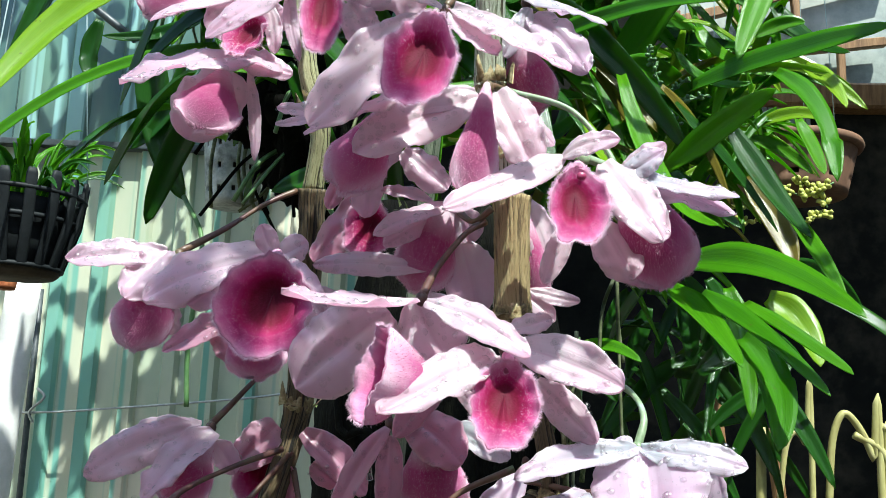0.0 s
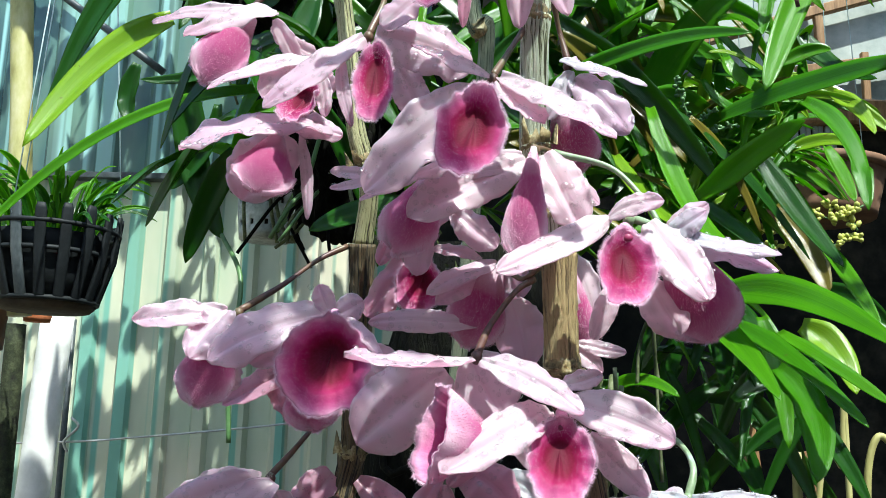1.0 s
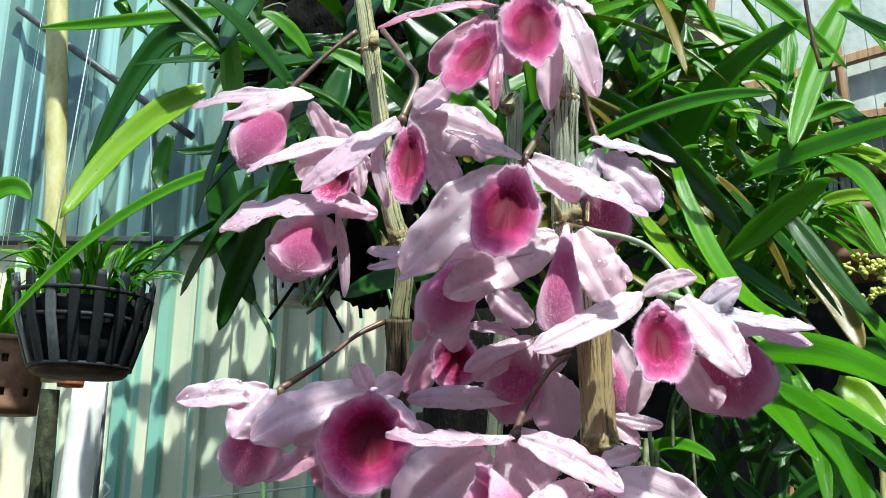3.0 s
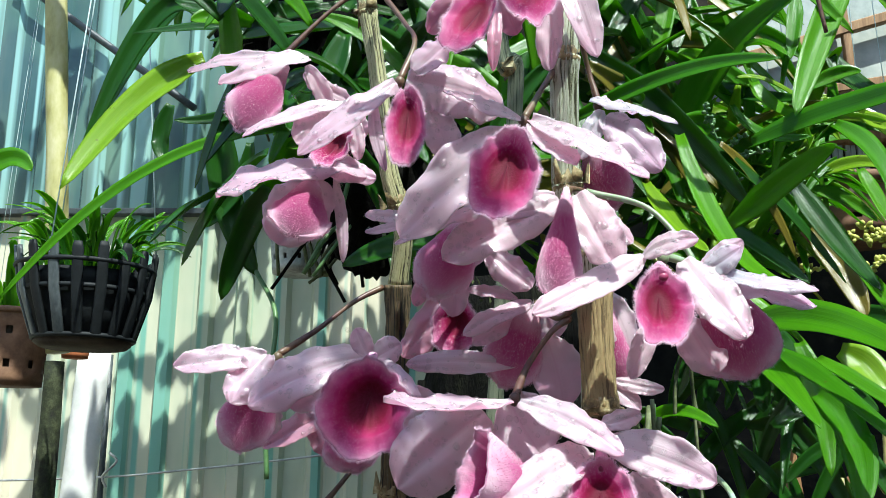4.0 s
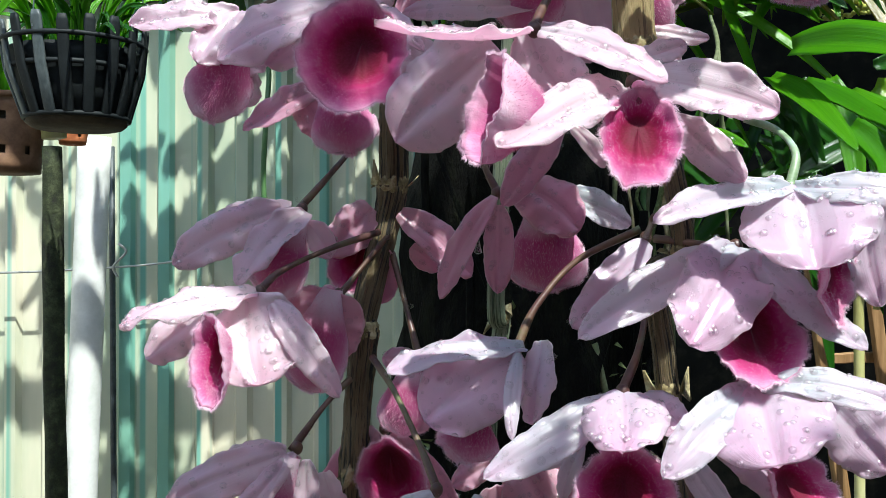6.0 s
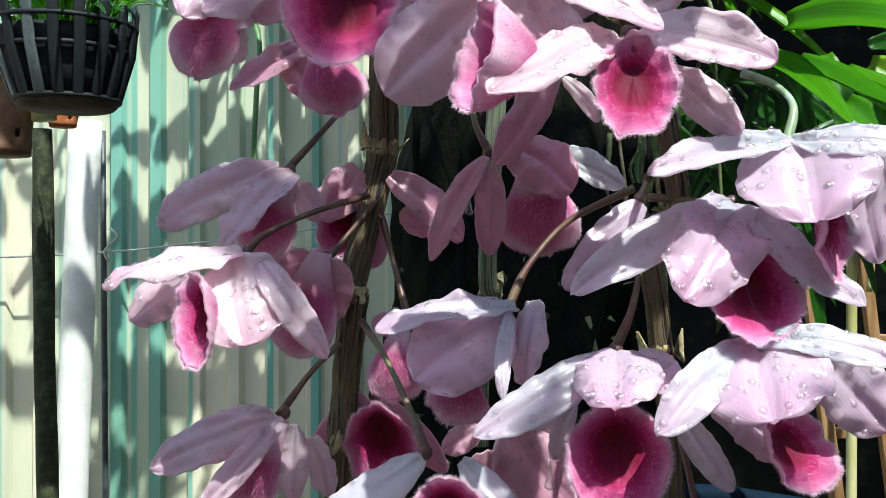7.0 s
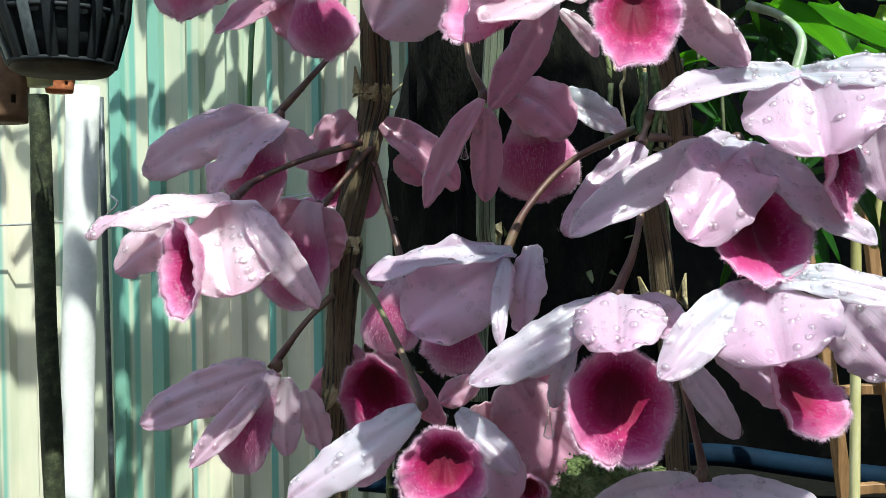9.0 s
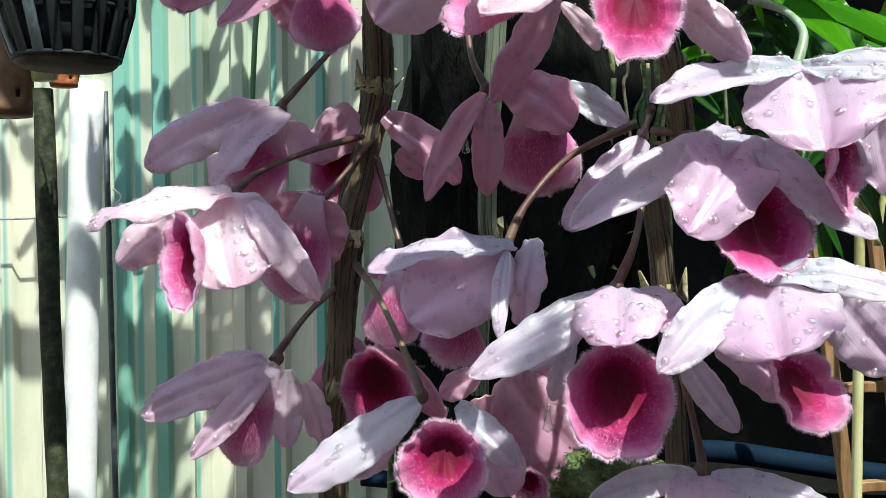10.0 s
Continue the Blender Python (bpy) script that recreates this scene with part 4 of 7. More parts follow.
def beam(name, a, b, w, material, parent=None, label=""):
    a, b = Vector(a), Vector(b)
    t = (b - a).normalized()
    x = t.cross(Vector((0, 1, 0))).normalized()
    y = x.cross(t)
    bm = bmesh.new()
    rings = []
    for i in range(7):
        s = i / 6
        p = a.lerp(b, s) + x * w * 0.08 * noise.noise((s * 5, w * 90, a.x * 7))
        q = w * 0.5
        rings.append([p + x * q * u + y * q * v for u, v in ((-1, -.8), (-.8, -1), (.8, -1), (1, -.8), (1, .8), (.8, 1), (-.8, 1), (-1, .8))])
    rings_to_mesh(bm, rings)
    return finish(name, bm, material, parent, label, smooth=False)


def bud_spray(name, label, path, material, count, size, seed, stem=0.0011):
    rng = random.Random(seed)
    e = thing(name, path[0], label, "flower spike")
    sp = smooth_path(path, 12)
    bm = bmesh.new()
    tube_into(bm, sp, stem, 6)
    part("stem", bm, GREEN_STEM, e, "thin green stem")
    for k in range(count):
        p = sp[int((k + 0.5) / count * (len(sp) - 1))]
        d = Vector((rng.uniform(-1, 1), rng.uniform(-1, 0.4), rng.uniform(-0.6, 1))).normalized()
        bm = bmesh.new()
        bmesh.ops.create_icosphere(bm, subdivisions=1, radius=size * rng.uniform(0.7, 1.2), matrix=Matrix.Translation(p + d * size * 1.3) @ d.to_track_quat("Z", "Y").to_matrix().to_4x4() @ Matrix.Diagonal((0.8, 0.8, 1.25, 1)))
        part("bud", bm, material, e)
    return e


def random_leaves(name, label, material, lo, hi, count, length, width, seed, way=(0, 0, -0.3), spread=1.0, kinds=None):
    """A thicket of strap leaves in a box of space; one thing whose leaves are its parts."""
    rng = random.Random(seed)
    rows = []
    for _ in range(count):
        root = Vector([rng.uniform(a, b) for a, b in zip(lo, hi)])
        d = (Vector(way) + Vector((rng.uniform(-1, 1), rng.uniform(-0.6, 0.6), rng.uniform(-1, 1))) * spread).normalized()
        n = length * rng.uniform(0.5, 1.25)
        mid = root + d * n * 0.55 + Vector((0, 0, 0.06 * n))
        tip = root + d * n + Vector((0, 0, -0.22 * n * rng.random()))
        rows.append((root, mid, tip, width * rng.uniform(0.6, 1.3), rng.uniform(-40, 70), rng.choice(kinds) if kinds else material))
    return leaves(name, label, "plant", material, rows, seed)


def foliage_mass(name, label, spots, material, per, length, width, seed, way=(0.3, -0.3, -0.4)):
    """Overhanging foliage, too dense to count: short leaves round the given spots on thin twigs, in one mesh."""
    rng = random.Random(seed)
    bm = bmesh.new()
    for x, y, z, r in spots:
        c = Vector((x, y, z))
        for _ in range(per):
            root = c + Vector([rng.gauss(0, 0.5) * r for _ in range(3)])
            d = (Vector(way) + Vector([rng.gauss(0, 0.8) for _ in range(3)])).normalized()
            n = length * rng.uniform(0.5, 1.3)
            leaf_blade(bm, root, root + d * n * 0.5 + Vector((0, 0, 0.05 * n)), root + d * n - Vector((0, 0, 0.15 * n)), width * rng.uniform(0.6, 1.3), rng.uniform(0, 90), 0.2, rng.random() * 9, 6, 2)
        tube_into(bm, smooth_path([c + Vector((0, 0, 0.5 * r)), c, c + Vector((0.3 * r, -0.2 * r, -0.4 * r))], 3), 0.004, 5)
    return tagged(finish(name, bm, material), label, "foliage", kind="stuff")


def fern_log(low, high, radius):
    low, high = Vector(low), Vector(high)
    e = thing("tree_fern_log", low, "black tree-fern log overgrown with roots and moss", "log")
    e.location = low
    rings = []
    n = 40
    for i in range(n + 1):
        s = i / n
        p = low.lerp(high, s)
        rings.append([p + Vector((math.cos(a), math.sin(a), 0)) * radius * (1 + 0.22 * noise.fractal((math.cos(a) * 2.2, math.sin(a) * 2.2, s * 9), 0.7, 2.1, 5)) * (1 - 0.3 * max(0, s - 0.85) / 0.15) for a in [2 * math.pi * j / 48 for j in range(48)]])
    bm = bmesh.new()
    rings_to_mesh(bm, rings)
    body = part("body", bm, BARK_SHADED, e)
    rng = random.Random(5)
    for k in range(12):
        a = rng.uniform(math.pi, 2 * math.pi)
        s0 = rng.uniform(0.25, 0.95)
        pts = []
        for q in range(5):
            aa = a + 0.25 * math.sin(q * 1.7 + k)
            p = low.lerp(high, s0 - 0.09 * q * rng.uniform(0.4, 1.2)) + Vector((math.cos(aa), math.sin(aa), 0)) * radius * 1.07
            pts.append(p)
        r = tube("root", pts, 0.0013 + 0.0012 * rng.random(), ROOT if k % 3 == 0 else BARK_SHADED, e, "thin aerial root", 4, 6)
    bm = bmesh.new()
    for _ in range(700):
        a, s = rng.uniform(math.pi, 2 * math.pi), rng.uniform(0.1, 1.0)
        if noise.noise((a * 1.5, s * 6, 3.3)) < 0.1:
            continue
        p = low.lerp(high, s) + Vector((math.cos(a), math.sin(a), 0)) * radius * 1.04
        d = Vector((math.cos(a), math.sin(a), rng.uniform(-0.5, 1))).normalized()
        x = d.orthogonal().normalized() * 0.0012
        v = [bm.verts.new(q) for q in (p - x, p + x, p + d * rng.uniform(0.004, 0.011))]
        bm.faces.new(v)
    tagged(part("moss", bm, MOSS, e, "tufts of green moss"), kind="stuff")
    for o in e.children:
        o.matrix_parent_inverse = Matrix.Translation(-low)
    return e


def root_mass(name, label, centre, size, seed):
    """A dark lump of tangled roots and old leaf bases, with root ends sticking out."""
    rng = random.Random(seed)
    c = Vector(centre)
    e = thing(name, c, label, "root mass")
    e.location = c
    bm = bmesh.new()
    bmesh.ops.create_icosphere(bm, subdivisions=5, radius=1.0)
    for v in bm.verts:
        d = v.co.normalized()
        k = 1 + 0.35 * noise.fractal(d * 2.3 + Vector((seed, 0, 0)), 0.8, 2.0, 5)
        v.co = c + Vector((d.x * size[0], d.y * size[1], d.z * size[2])) * k
    body = part("body", bm, BARK_SHADED, e)
    for k in range(40):
        d = Vector((rng.uniform(-1, 1), rng.uniform(-1, 0.1), rng.uniform(-1, 0.8))).normalized()
        p = c + Vector((d.x * size[0], d.y * size[1], d.z * size[2]))
        q = p + d * 0.02 + Vector((rng.uniform(-0.03, 0.03), 0, -rng.uniform(0.01, 0.06)))
        tube("root", [p - d * 0.02, p + d * 0.012, q], 0.0014 + 0.001 * rng.random(), rng.choice([BARK_SHADED, BARK_SHADED, ROOT, GREEN_STEM]), e, "thin root end", 4, 5)
    for o in e.children:
        o.matrix_parent_inverse = Matrix.Translation(-c)
    return e


def moss_ball(place, radius):
    """A granular clump of moss: an uneven core covered with tiny shoots."""
    rng = random.Random(77)
    c = Vector(place)
    e = thing("moss_clump", place, "granular grey-green moss clump on the old cane", "moss")
    bm = bmesh.new()
    bmesh.ops.create_icosphere(bm, subdivisions=4, radius=1.0)
    for v in bm.verts:
        n = v.co.normalized()
        v.co = c + Vector((n.x * 1.25, n.y, n.z)) * radius * (1 + 0.35 * noise.fractal(n * 2.2, 0.8, 2.0, 4))
    core = [v.co.copy() for v in bm.verts]
    part("core", bm, MOSS, e)
    verts, faces = [], []
    for _ in range(4200):
        p = rng.choice(core)
        d = ((p - c).normalized() + Vector([rng.uniform(-0.7, 0.7) for _ in range(3)])).normalized()
        p = p + Vector([rng.gauss(0, 0.0006) for _ in range(3)])
        x, h, w = d.orthogonal().normalized(), rng.uniform(0.0007, 0.0018), rng.uniform(0.00018, 0.0004)
        y = d.cross(x)
        k = len(verts)
        verts.extend((p + x * w, p - x * w * 0.5 + y * w, p - x * w * 0.5 - y * w, p + d * h))
        faces.extend(((k, k + 1, k + 3), (k + 1, k + 2, k + 3), (k + 2, k, k + 3)))
    me = bpy.data.meshes.new("fuzz")
    me.from_pydata(verts, [], faces)
    me.materials.append(MOSS)
    ob = new("fuzz", me)
    ob.parent = e
    tagged(ob, "tiny moss shoots", kind="stuff")
    return e


# ---------------------------------------------------------------- flowers, from the top down
orchid((-0.014, 0.285, 1.674),
       [('s', (-0.014, 0.285, 1.678), (-0.055, 0.275, 1.666), 0.0081, 33, 0.06),
        ('s', (-0.014, 0.285, 1.664), (-0.015, 0.28, 1.637), 0.0061, 0, 0.05),
        ('p', (-0.012, 0.285, 1.666), (-0.007, 0.295, 1.656), 0.0108, 12, 0.0),
        ('p', (-0.016, 0.285, 1.672), (-0.039, 0.295, 1.658), 0.0126, 6, 0.05)],
       lip_at=((-0.017, 0.275, 1.667), (-0.028, 0.262, 1.637), 0.0189, (-0.35, -0.85, -0.3)), tone=PETAL_SHADE_PINK)
orchid((0.001, 0.275, 1.679),
       [('s', (0.005, 0.275, 1.663), (0.003, 0.273, 1.634), 0.0108, 0, 0.03),
        ('s', (0.008, 0.275, 1.673), (0.018, 0.267, 1.636), 0.014, 3, 0.05),
        ('p', (0.008, 0.275, 1.677), (0.019, 0.275, 1.669), 0.0079, 21, 0.02),
        ('p', (0.004, 0.275, 1.68), (-0.017, 0.275, 1.686), 0.0122, 12, 0)],
       lip_at=((-0.003, 0.265, 1.674), (-0.003, 0.25, 1.64), 0.0218, (0, -1, -0.05)),
       stalk=[(0.001, 0.278, 1.68), (0.004, 0.278, 1.692), (0.009, 0.29, 1.708)])
orchid((-0.098, 0.345, 1.671),
       [('p', (-0.091, 0.345, 1.67), (-0.125, 0.335, 1.656), 0.0131, 24, 0.08),
        ('s', (-0.096, 0.345, 1.671), (-0.146, 0.357, 1.671), 0.0106, 33, 0.05),
        ('s', (-0.092, 0.345, 1.667), (-0.083, 0.355, 1.65), 0.0095, 0, 0.06),
        ('p', (-0.093, 0.345, 1.663), (-0.075, 0.365, 1.658), 0.0095, 12, 0.0)],
       lip_at=((-0.101, 0.344, 1.668), (-0.115, 0.333, 1.637), 0.0254, (-0.45, 0.6, -0.6)),
       stalk=[(-0.102, 0.348, 1.673), (-0.088, 0.352, 1.691), (-0.076, 0.356, 1.704)],
       label='nodding pale pink orchid flower, showing the furry outside of its lip')
orchid((-0.075, 0.33, 1.644),
       [('s', (-0.069, 0.33, 1.645), (-0.109, 0.318, 1.628), 0.0094, 21, 0.06),
        ('p', (-0.073, 0.33, 1.644), (-0.09, 0.324, 1.627), 0.0193, 12, 0.05),
        ('s', (-0.071, 0.33, 1.641), (-0.067, 0.33, 1.622), 0.0081, 0, 0.06),
        ('p', (-0.071, 0.33, 1.641), (-0.067, 0.34, 1.634), 0.0102, 6, 0)],
       lip_at=((-0.074, 0.32, 1.635), (-0.078, 0.313, 1.615), 0.0193, (-0.3, -0.6, -0.6)))
orchid((-0.0490, 0.3020, 1.6432),
       [('s', (-0.0500, 0.3020, 1.6419), (-0.0816, 0.2900, 1.6123), 0.0140, 9, 0.06),
        ('p', (-0.0436, 0.3020, 1.6458), (-0.0308, 0.3020, 1.6578), 0.0135, 6, 0.04),
        ('p', (-0.0465, 0.3040, 1.6437), (-0.0118, 0.3120, 1.6361), 0.0236, 6, 0.03),
        ('s', (-0.0578, 0.3020, 1.6363), (-0.0523, 0.2980, 1.6080), 0.0058, 0, 0.05),
        ('p', (-0.0380, 0.3060, 1.6324), (-0.0302, 0.3080, 1.6154), 0.0136, 3, 0)],
       lip_at=((-0.0442, 0.2920, 1.6370), (-0.0443, 0.2850, 1.6059), 0.0150, (0.0, -1, -0.1)),
       stalk=[(-0.0490, 0.3050, 1.6437), (-0.0450, 0.3150, 1.6630), (-0.0510, 0.3300, 1.6780), (-0.0630, 0.3450, 1.6990)], show_column=True, tone=PETAL_MAUVE)
orchid((-0.0649, 0.3350, 1.6189),
       [('s', (-0.0655, 0.3350, 1.6193), (-0.1177, 0.3180, 1.6060), 0.0295, 52, 0.1),
        ('p', (-0.0829, 0.3350, 1.6212), (-0.0606, 0.3330, 1.6161), 0.0117, 20, 0.04),
        ('s', (-0.0770, 0.3370, 1.6171), (-0.0729, 0.3370, 1.5841), 0.0059, 0, 0.04),
        ('p', (-0.0841, 0.3370, 1.6174), (-0.0975, 0.3330, 1.5904), 0.0283, 4, 0.02)],
       lip_at=((-0.0834, 0.3260, 1.6134), (-0.0878, 0.3180, 1.5898), 0.0284, (-0.3, 0.8, -0.4)),
       stalk=[(-0.0649, 0.3380, 1.6194), (-0.0760, 0.3380, 1.6300), (-0.0730, 0.3450, 1.6420)], tone=PETAL_MAUVE,
       label='nodding pale pink orchid flower, showing the furry outside of its lip')
orchid((-0.005, 0.272, 1.617),
       [('s', (-0.006, 0.272, 1.617), (-0.03, 0.264, 1.624), 0.0085, 21, 0.05),
        ('s', (-0.003, 0.272, 1.617), (0.031, 0.254, 1.592), 0.0133, 18, 0.05),
        ('p', (-0.003, 0.272, 1.615), (0.011, 0.26, 1.599), 0.0106, 27, 0.0),
        ('p', (-0.009, 0.272, 1.613), (-0.044, 0.272, 1.579), 0.0205, 3, 0.05),
        ('p', (-0.012, 0.272, 1.591), (-0.046, 0.278, 1.578), 0.0106, 33, 0.05)],
       lip_at=((-0.009, 0.262, 1.611), (-0.014, 0.251, 1.58), 0.0239, (-0.1, -1, 0.02)),
       stalk=[(-0.005, 0.275, 1.618), (0.001, 0.285, 1.632), (0.005, 0.292, 1.641)])
orchid((0.021, 0.3, 1.633),
       [('s', (0.018, 0.3, 1.634), (0.047, 0.295, 1.624), 0.0086, 33, 0.03),
        ('p', (0.023, 0.3, 1.628), (0.041, 0.294, 1.607), 0.0149, 6, 0.05),
        ('s', (0.022, 0.3, 1.63), (0.014, 0.298, 1.612), 0.0093, 0, 0.04),
        ('p', (0.02, 0.3, 1.634), (0.037, 0.312, 1.635), 0.0086, 36, 0)],
       lip_at=((0.018, 0.299, 1.619), (0.026, 0.31, 1.597), 0.0224, (0.3, 0.7, -0.6)),
       stalk=[(0.021, 0.303, 1.634), (0.018, 0.304, 1.646), (0.015, 0.3, 1.657)], tone=PETAL_SKY_TINT,
       label='nodding pale pink orchid flower, showing the furry outside of its lip')
orchid((-0.023, 0.3, 1.592),
       [('s', (-0.042, 0.3, 1.593), (-0.061, 0.31, 1.596), 0.0063, 6, 0.0),
        ('s', (-0.041, 0.3, 1.591), (-0.059, 0.3, 1.587), 0.0048, 6, 0.0),
        ('p', (-0.028, 0.3, 1.577), (-0.029, 0.31, 1.559), 0.0112, 0, 0),
        ('p', (-0.017, 0.3, 1.58), (-0.002, 0.3, 1.568), 0.0116, 9, 0.0),
        ('s', (-0.019, 0.3, 1.589), (-0.027, 0.31, 1.575), 0.0112, 0, 0.0)],
       lip_at=((-0.023, 0.299, 1.593), (-0.035, 0.292, 1.564), 0.0242, (-0.25, 0.9, -0.3)),
       stalk=[(-0.023, 0.303, 1.593), (-0.016, 0.31, 1.603), (-0.004, 0.33, 1.616)], tone=PETAL_MAUVE,
       label='nodding pale pink orchid flower, showing the furry outside of its lip')
orchid((0.0091, 0.2840, 1.5975),
       [('p', (0.0065, 0.2840, 1.5937), (-0.0305, 0.2750, 1.5726), 0.0174, 9, 0.05),
        ('s', (0.0040, 0.2840, 1.5911), (-0.0256, 0.2800, 1.5856), 0.0078, 30, 0.05),
        ('p', (0.0118, 0.2840, 1.5957), (0.0236, 0.2780, 1.5706), 0.0176, 0, 0.06),
        ('s', (0.0165, 0.2900, 1.5930), (0.0308, 0.2920, 1.5814), 0.0100, 9, 0.05)],
       lip_at=((0.0086, 0.2810, 1.5970), (0.0047, 0.2690, 1.5589), 0.0235, (-0.05, 1, -0.15), True),
       stalk=[(0.0091, 0.2870, 1.5980), (0.0120, 0.2900, 1.5990), (0.0150, 0.2970, 1.6000)],
       label='nodding pale pink orchid flower, showing the furry outside of its lip')
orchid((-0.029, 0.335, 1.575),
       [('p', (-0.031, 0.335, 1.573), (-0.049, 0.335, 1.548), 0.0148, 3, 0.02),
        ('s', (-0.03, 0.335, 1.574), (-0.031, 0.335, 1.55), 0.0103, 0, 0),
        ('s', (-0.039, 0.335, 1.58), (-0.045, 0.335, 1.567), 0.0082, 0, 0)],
       lip_at=((-0.027, 0.325, 1.569), (-0.032, 0.325, 1.548), 0.0186, (-0.2, -0.8, -0.4)), tone=PETAL_SHADE_PINK,
       label='orchid flower coloured mauve-pink for shade, with a deep maroon throat')
orchid((-0.0, 0.305, 1.563),
       [('s', (-0.002, 0.305, 1.564), (-0.025, 0.297, 1.552), 0.0095, 27, 0.08),
        ('s', (-0.007, 0.305, 1.565), (-0.024, 0.305, 1.568), 0.0064, 33, 0.05),
        ('p', (-0.003, 0.305, 1.562), (-0.022, 0.301, 1.549), 0.0083, 3, 0.0),
        ('p', (0.001, 0.305, 1.562), (0.006, 0.309, 1.552), 0.0132, 0, 0.0),
        ('s', (-0.007, 0.305, 1.543), (-0.045, 0.309, 1.543), 0.0106, 18, 0.04),
        ('p', (0.003, 0.305, 1.551), (0.009, 0.317, 1.529), 0.0189, 0, 0.0)],
       lip_at=((-0.002, 0.304, 1.563), (-0.012, 0.309, 1.536), 0.0246, (-0.1, 0.9, -0.4)),
       stalk=[(-0.0, 0.308, 1.564), (0.006, 0.297, 1.557), (0.012, 0.295, 1.561)], tone=PETAL_MAUVE,
       label='nodding pale pink orchid flower, showing the furry outside of its lip')
orchid((0.023, 0.318, 1.57),
       [('p', (0.024, 0.318, 1.569), (0.033, 0.318, 1.544), 0.013, 9, 0.03),
        ('s', (0.026, 0.318, 1.539), (0.043, 0.318, 1.536), 0.0071, 12, 0),
        ('s', (0.024, 0.318, 1.539), (0.035, 0.318, 1.529), 0.009, 6, 0)],
       lip_at=((0.023, 0.317, 1.565), (0.028, 0.323, 1.535), 0.0167, (0.2, 0.8, -0.4)),
       label='nodding pale pink orchid flower, showing the furry outside of its lip')
orchid((0.0381, 0.2760, 1.5736),
       [('s', (0.0317, 0.2760, 1.5736), (-0.0028, 0.2600, 1.5531), 0.0134, 18, 0.04),
        ('s', (0.0312, 0.2760, 1.5732), (0.0468, 0.2680, 1.5777), 0.0094, 24, 0.08),
        ('p', (0.0441, 0.2760, 1.5725), (0.0582, 0.2600, 1.5465), 0.0160, 6, 0.05),
        ('s', (0.0492, 0.2760, 1.5698), (0.0611, 0.2720, 1.5776), 0.0099, 18, 0.05),
        ('s', (0.0346, 0.2800, 1.5548), (0.0274, 0.2800, 1.5360), 0.0091, 0, 0.03),
        ('p', (0.0446, 0.2800, 1.5542), (0.0533, 0.2760, 1.5380), 0.0145, 3, 0.03)],
       lip_at=((0.0361, 0.2660, 1.5697), (0.0343, 0.2540, 1.5443), 0.0193, (0.15, -1, -0.05)),
       stalk=[(0.0381, 0.2790, 1.5741), (0.0480, 0.2840, 1.5740), (0.0360, 0.2930, 1.5930), (0.0160, 0.2970, 1.6000)], green=True, show_column=True)
orchid((0.051, 0.274, 1.567),
       [('s', (0.049, 0.274, 1.568), (0.06, 0.27, 1.575), 0.0096, 15, 0.06),
        ('s', (0.052, 0.274, 1.568), (0.081, 0.266, 1.562), 0.0086, 30, 0.02),
        ('p', (0.052, 0.274, 1.567), (0.081, 0.27, 1.557), 0.01, 15, 0.03)],
       lip_at=((0.052, 0.273, 1.566), (0.064, 0.284, 1.537), 0.0309, (0.35, 0.8, -0.35)), tone=PETAL_SKY_TINT,
       label='nodding pale pink orchid flower, showing the furry outside of its lip')
orchid((-0.092, 0.318, 1.546),
       [('s', (-0.095, 0.318, 1.546), (-0.126, 0.31, 1.542), 0.0141, 24, 0.05),
        ('p', (-0.095, 0.318, 1.547), (-0.104, 0.306, 1.529), 0.0145, 12, 0.06),
        ('p', (-0.086, 0.318, 1.543), (-0.095, 0.318, 1.527), 0.0171, 6, 0.0),
        ('s', (-0.091, 0.318, 1.529), (-0.097, 0.328, 1.52), 0.0114, 0, 0)],
       lip_at=((-0.095, 0.317, 1.542), (-0.103, 0.314, 1.514), 0.0244, (-0.2, 0.85, -0.45)),
       stalk=[(-0.092, 0.321, 1.547), (-0.081, 0.335, 1.558), (-0.07, 0.35, 1.571), (-0.06, 0.357, 1.578)], tone=PETAL_MAUVE,
       label='nodding pale pink orchid flower, showing the furry outside of its lip')
orchid((-0.056, 0.305, 1.544),
       [('p', (-0.058, 0.305, 1.545), (-0.095, 0.295, 1.528), 0.0192, 15, 0.05),
        ('s', (-0.056, 0.305, 1.544), (-0.046, 0.301, 1.549), 0.0121, 9, 0.05),
        ('s', (-0.057, 0.305, 1.545), (-0.061, 0.301, 1.554), 0.0091, 9, 0.04),
        ('s', (-0.053, 0.305, 1.544), (-0.037, 0.289, 1.528), 0.008, 9, 0.12),
        ('p', (-0.047, 0.305, 1.533), (-0.032, 0.305, 1.519), 0.0174, 0, 0.02),
        ('p', (-0.066, 0.305, 1.544), (-0.084, 0.305, 1.528), 0.0165, 9, 0.02)],
       lip_at=((-0.055, 0.295, 1.545), (-0.057, 0.288, 1.511), 0.0344, (-0.1, -1, -0.12)), show_column=True, tone=PETAL_MAUVE,
       label='orchid flower coloured mauve-pink for shade, with a deep maroon throat')
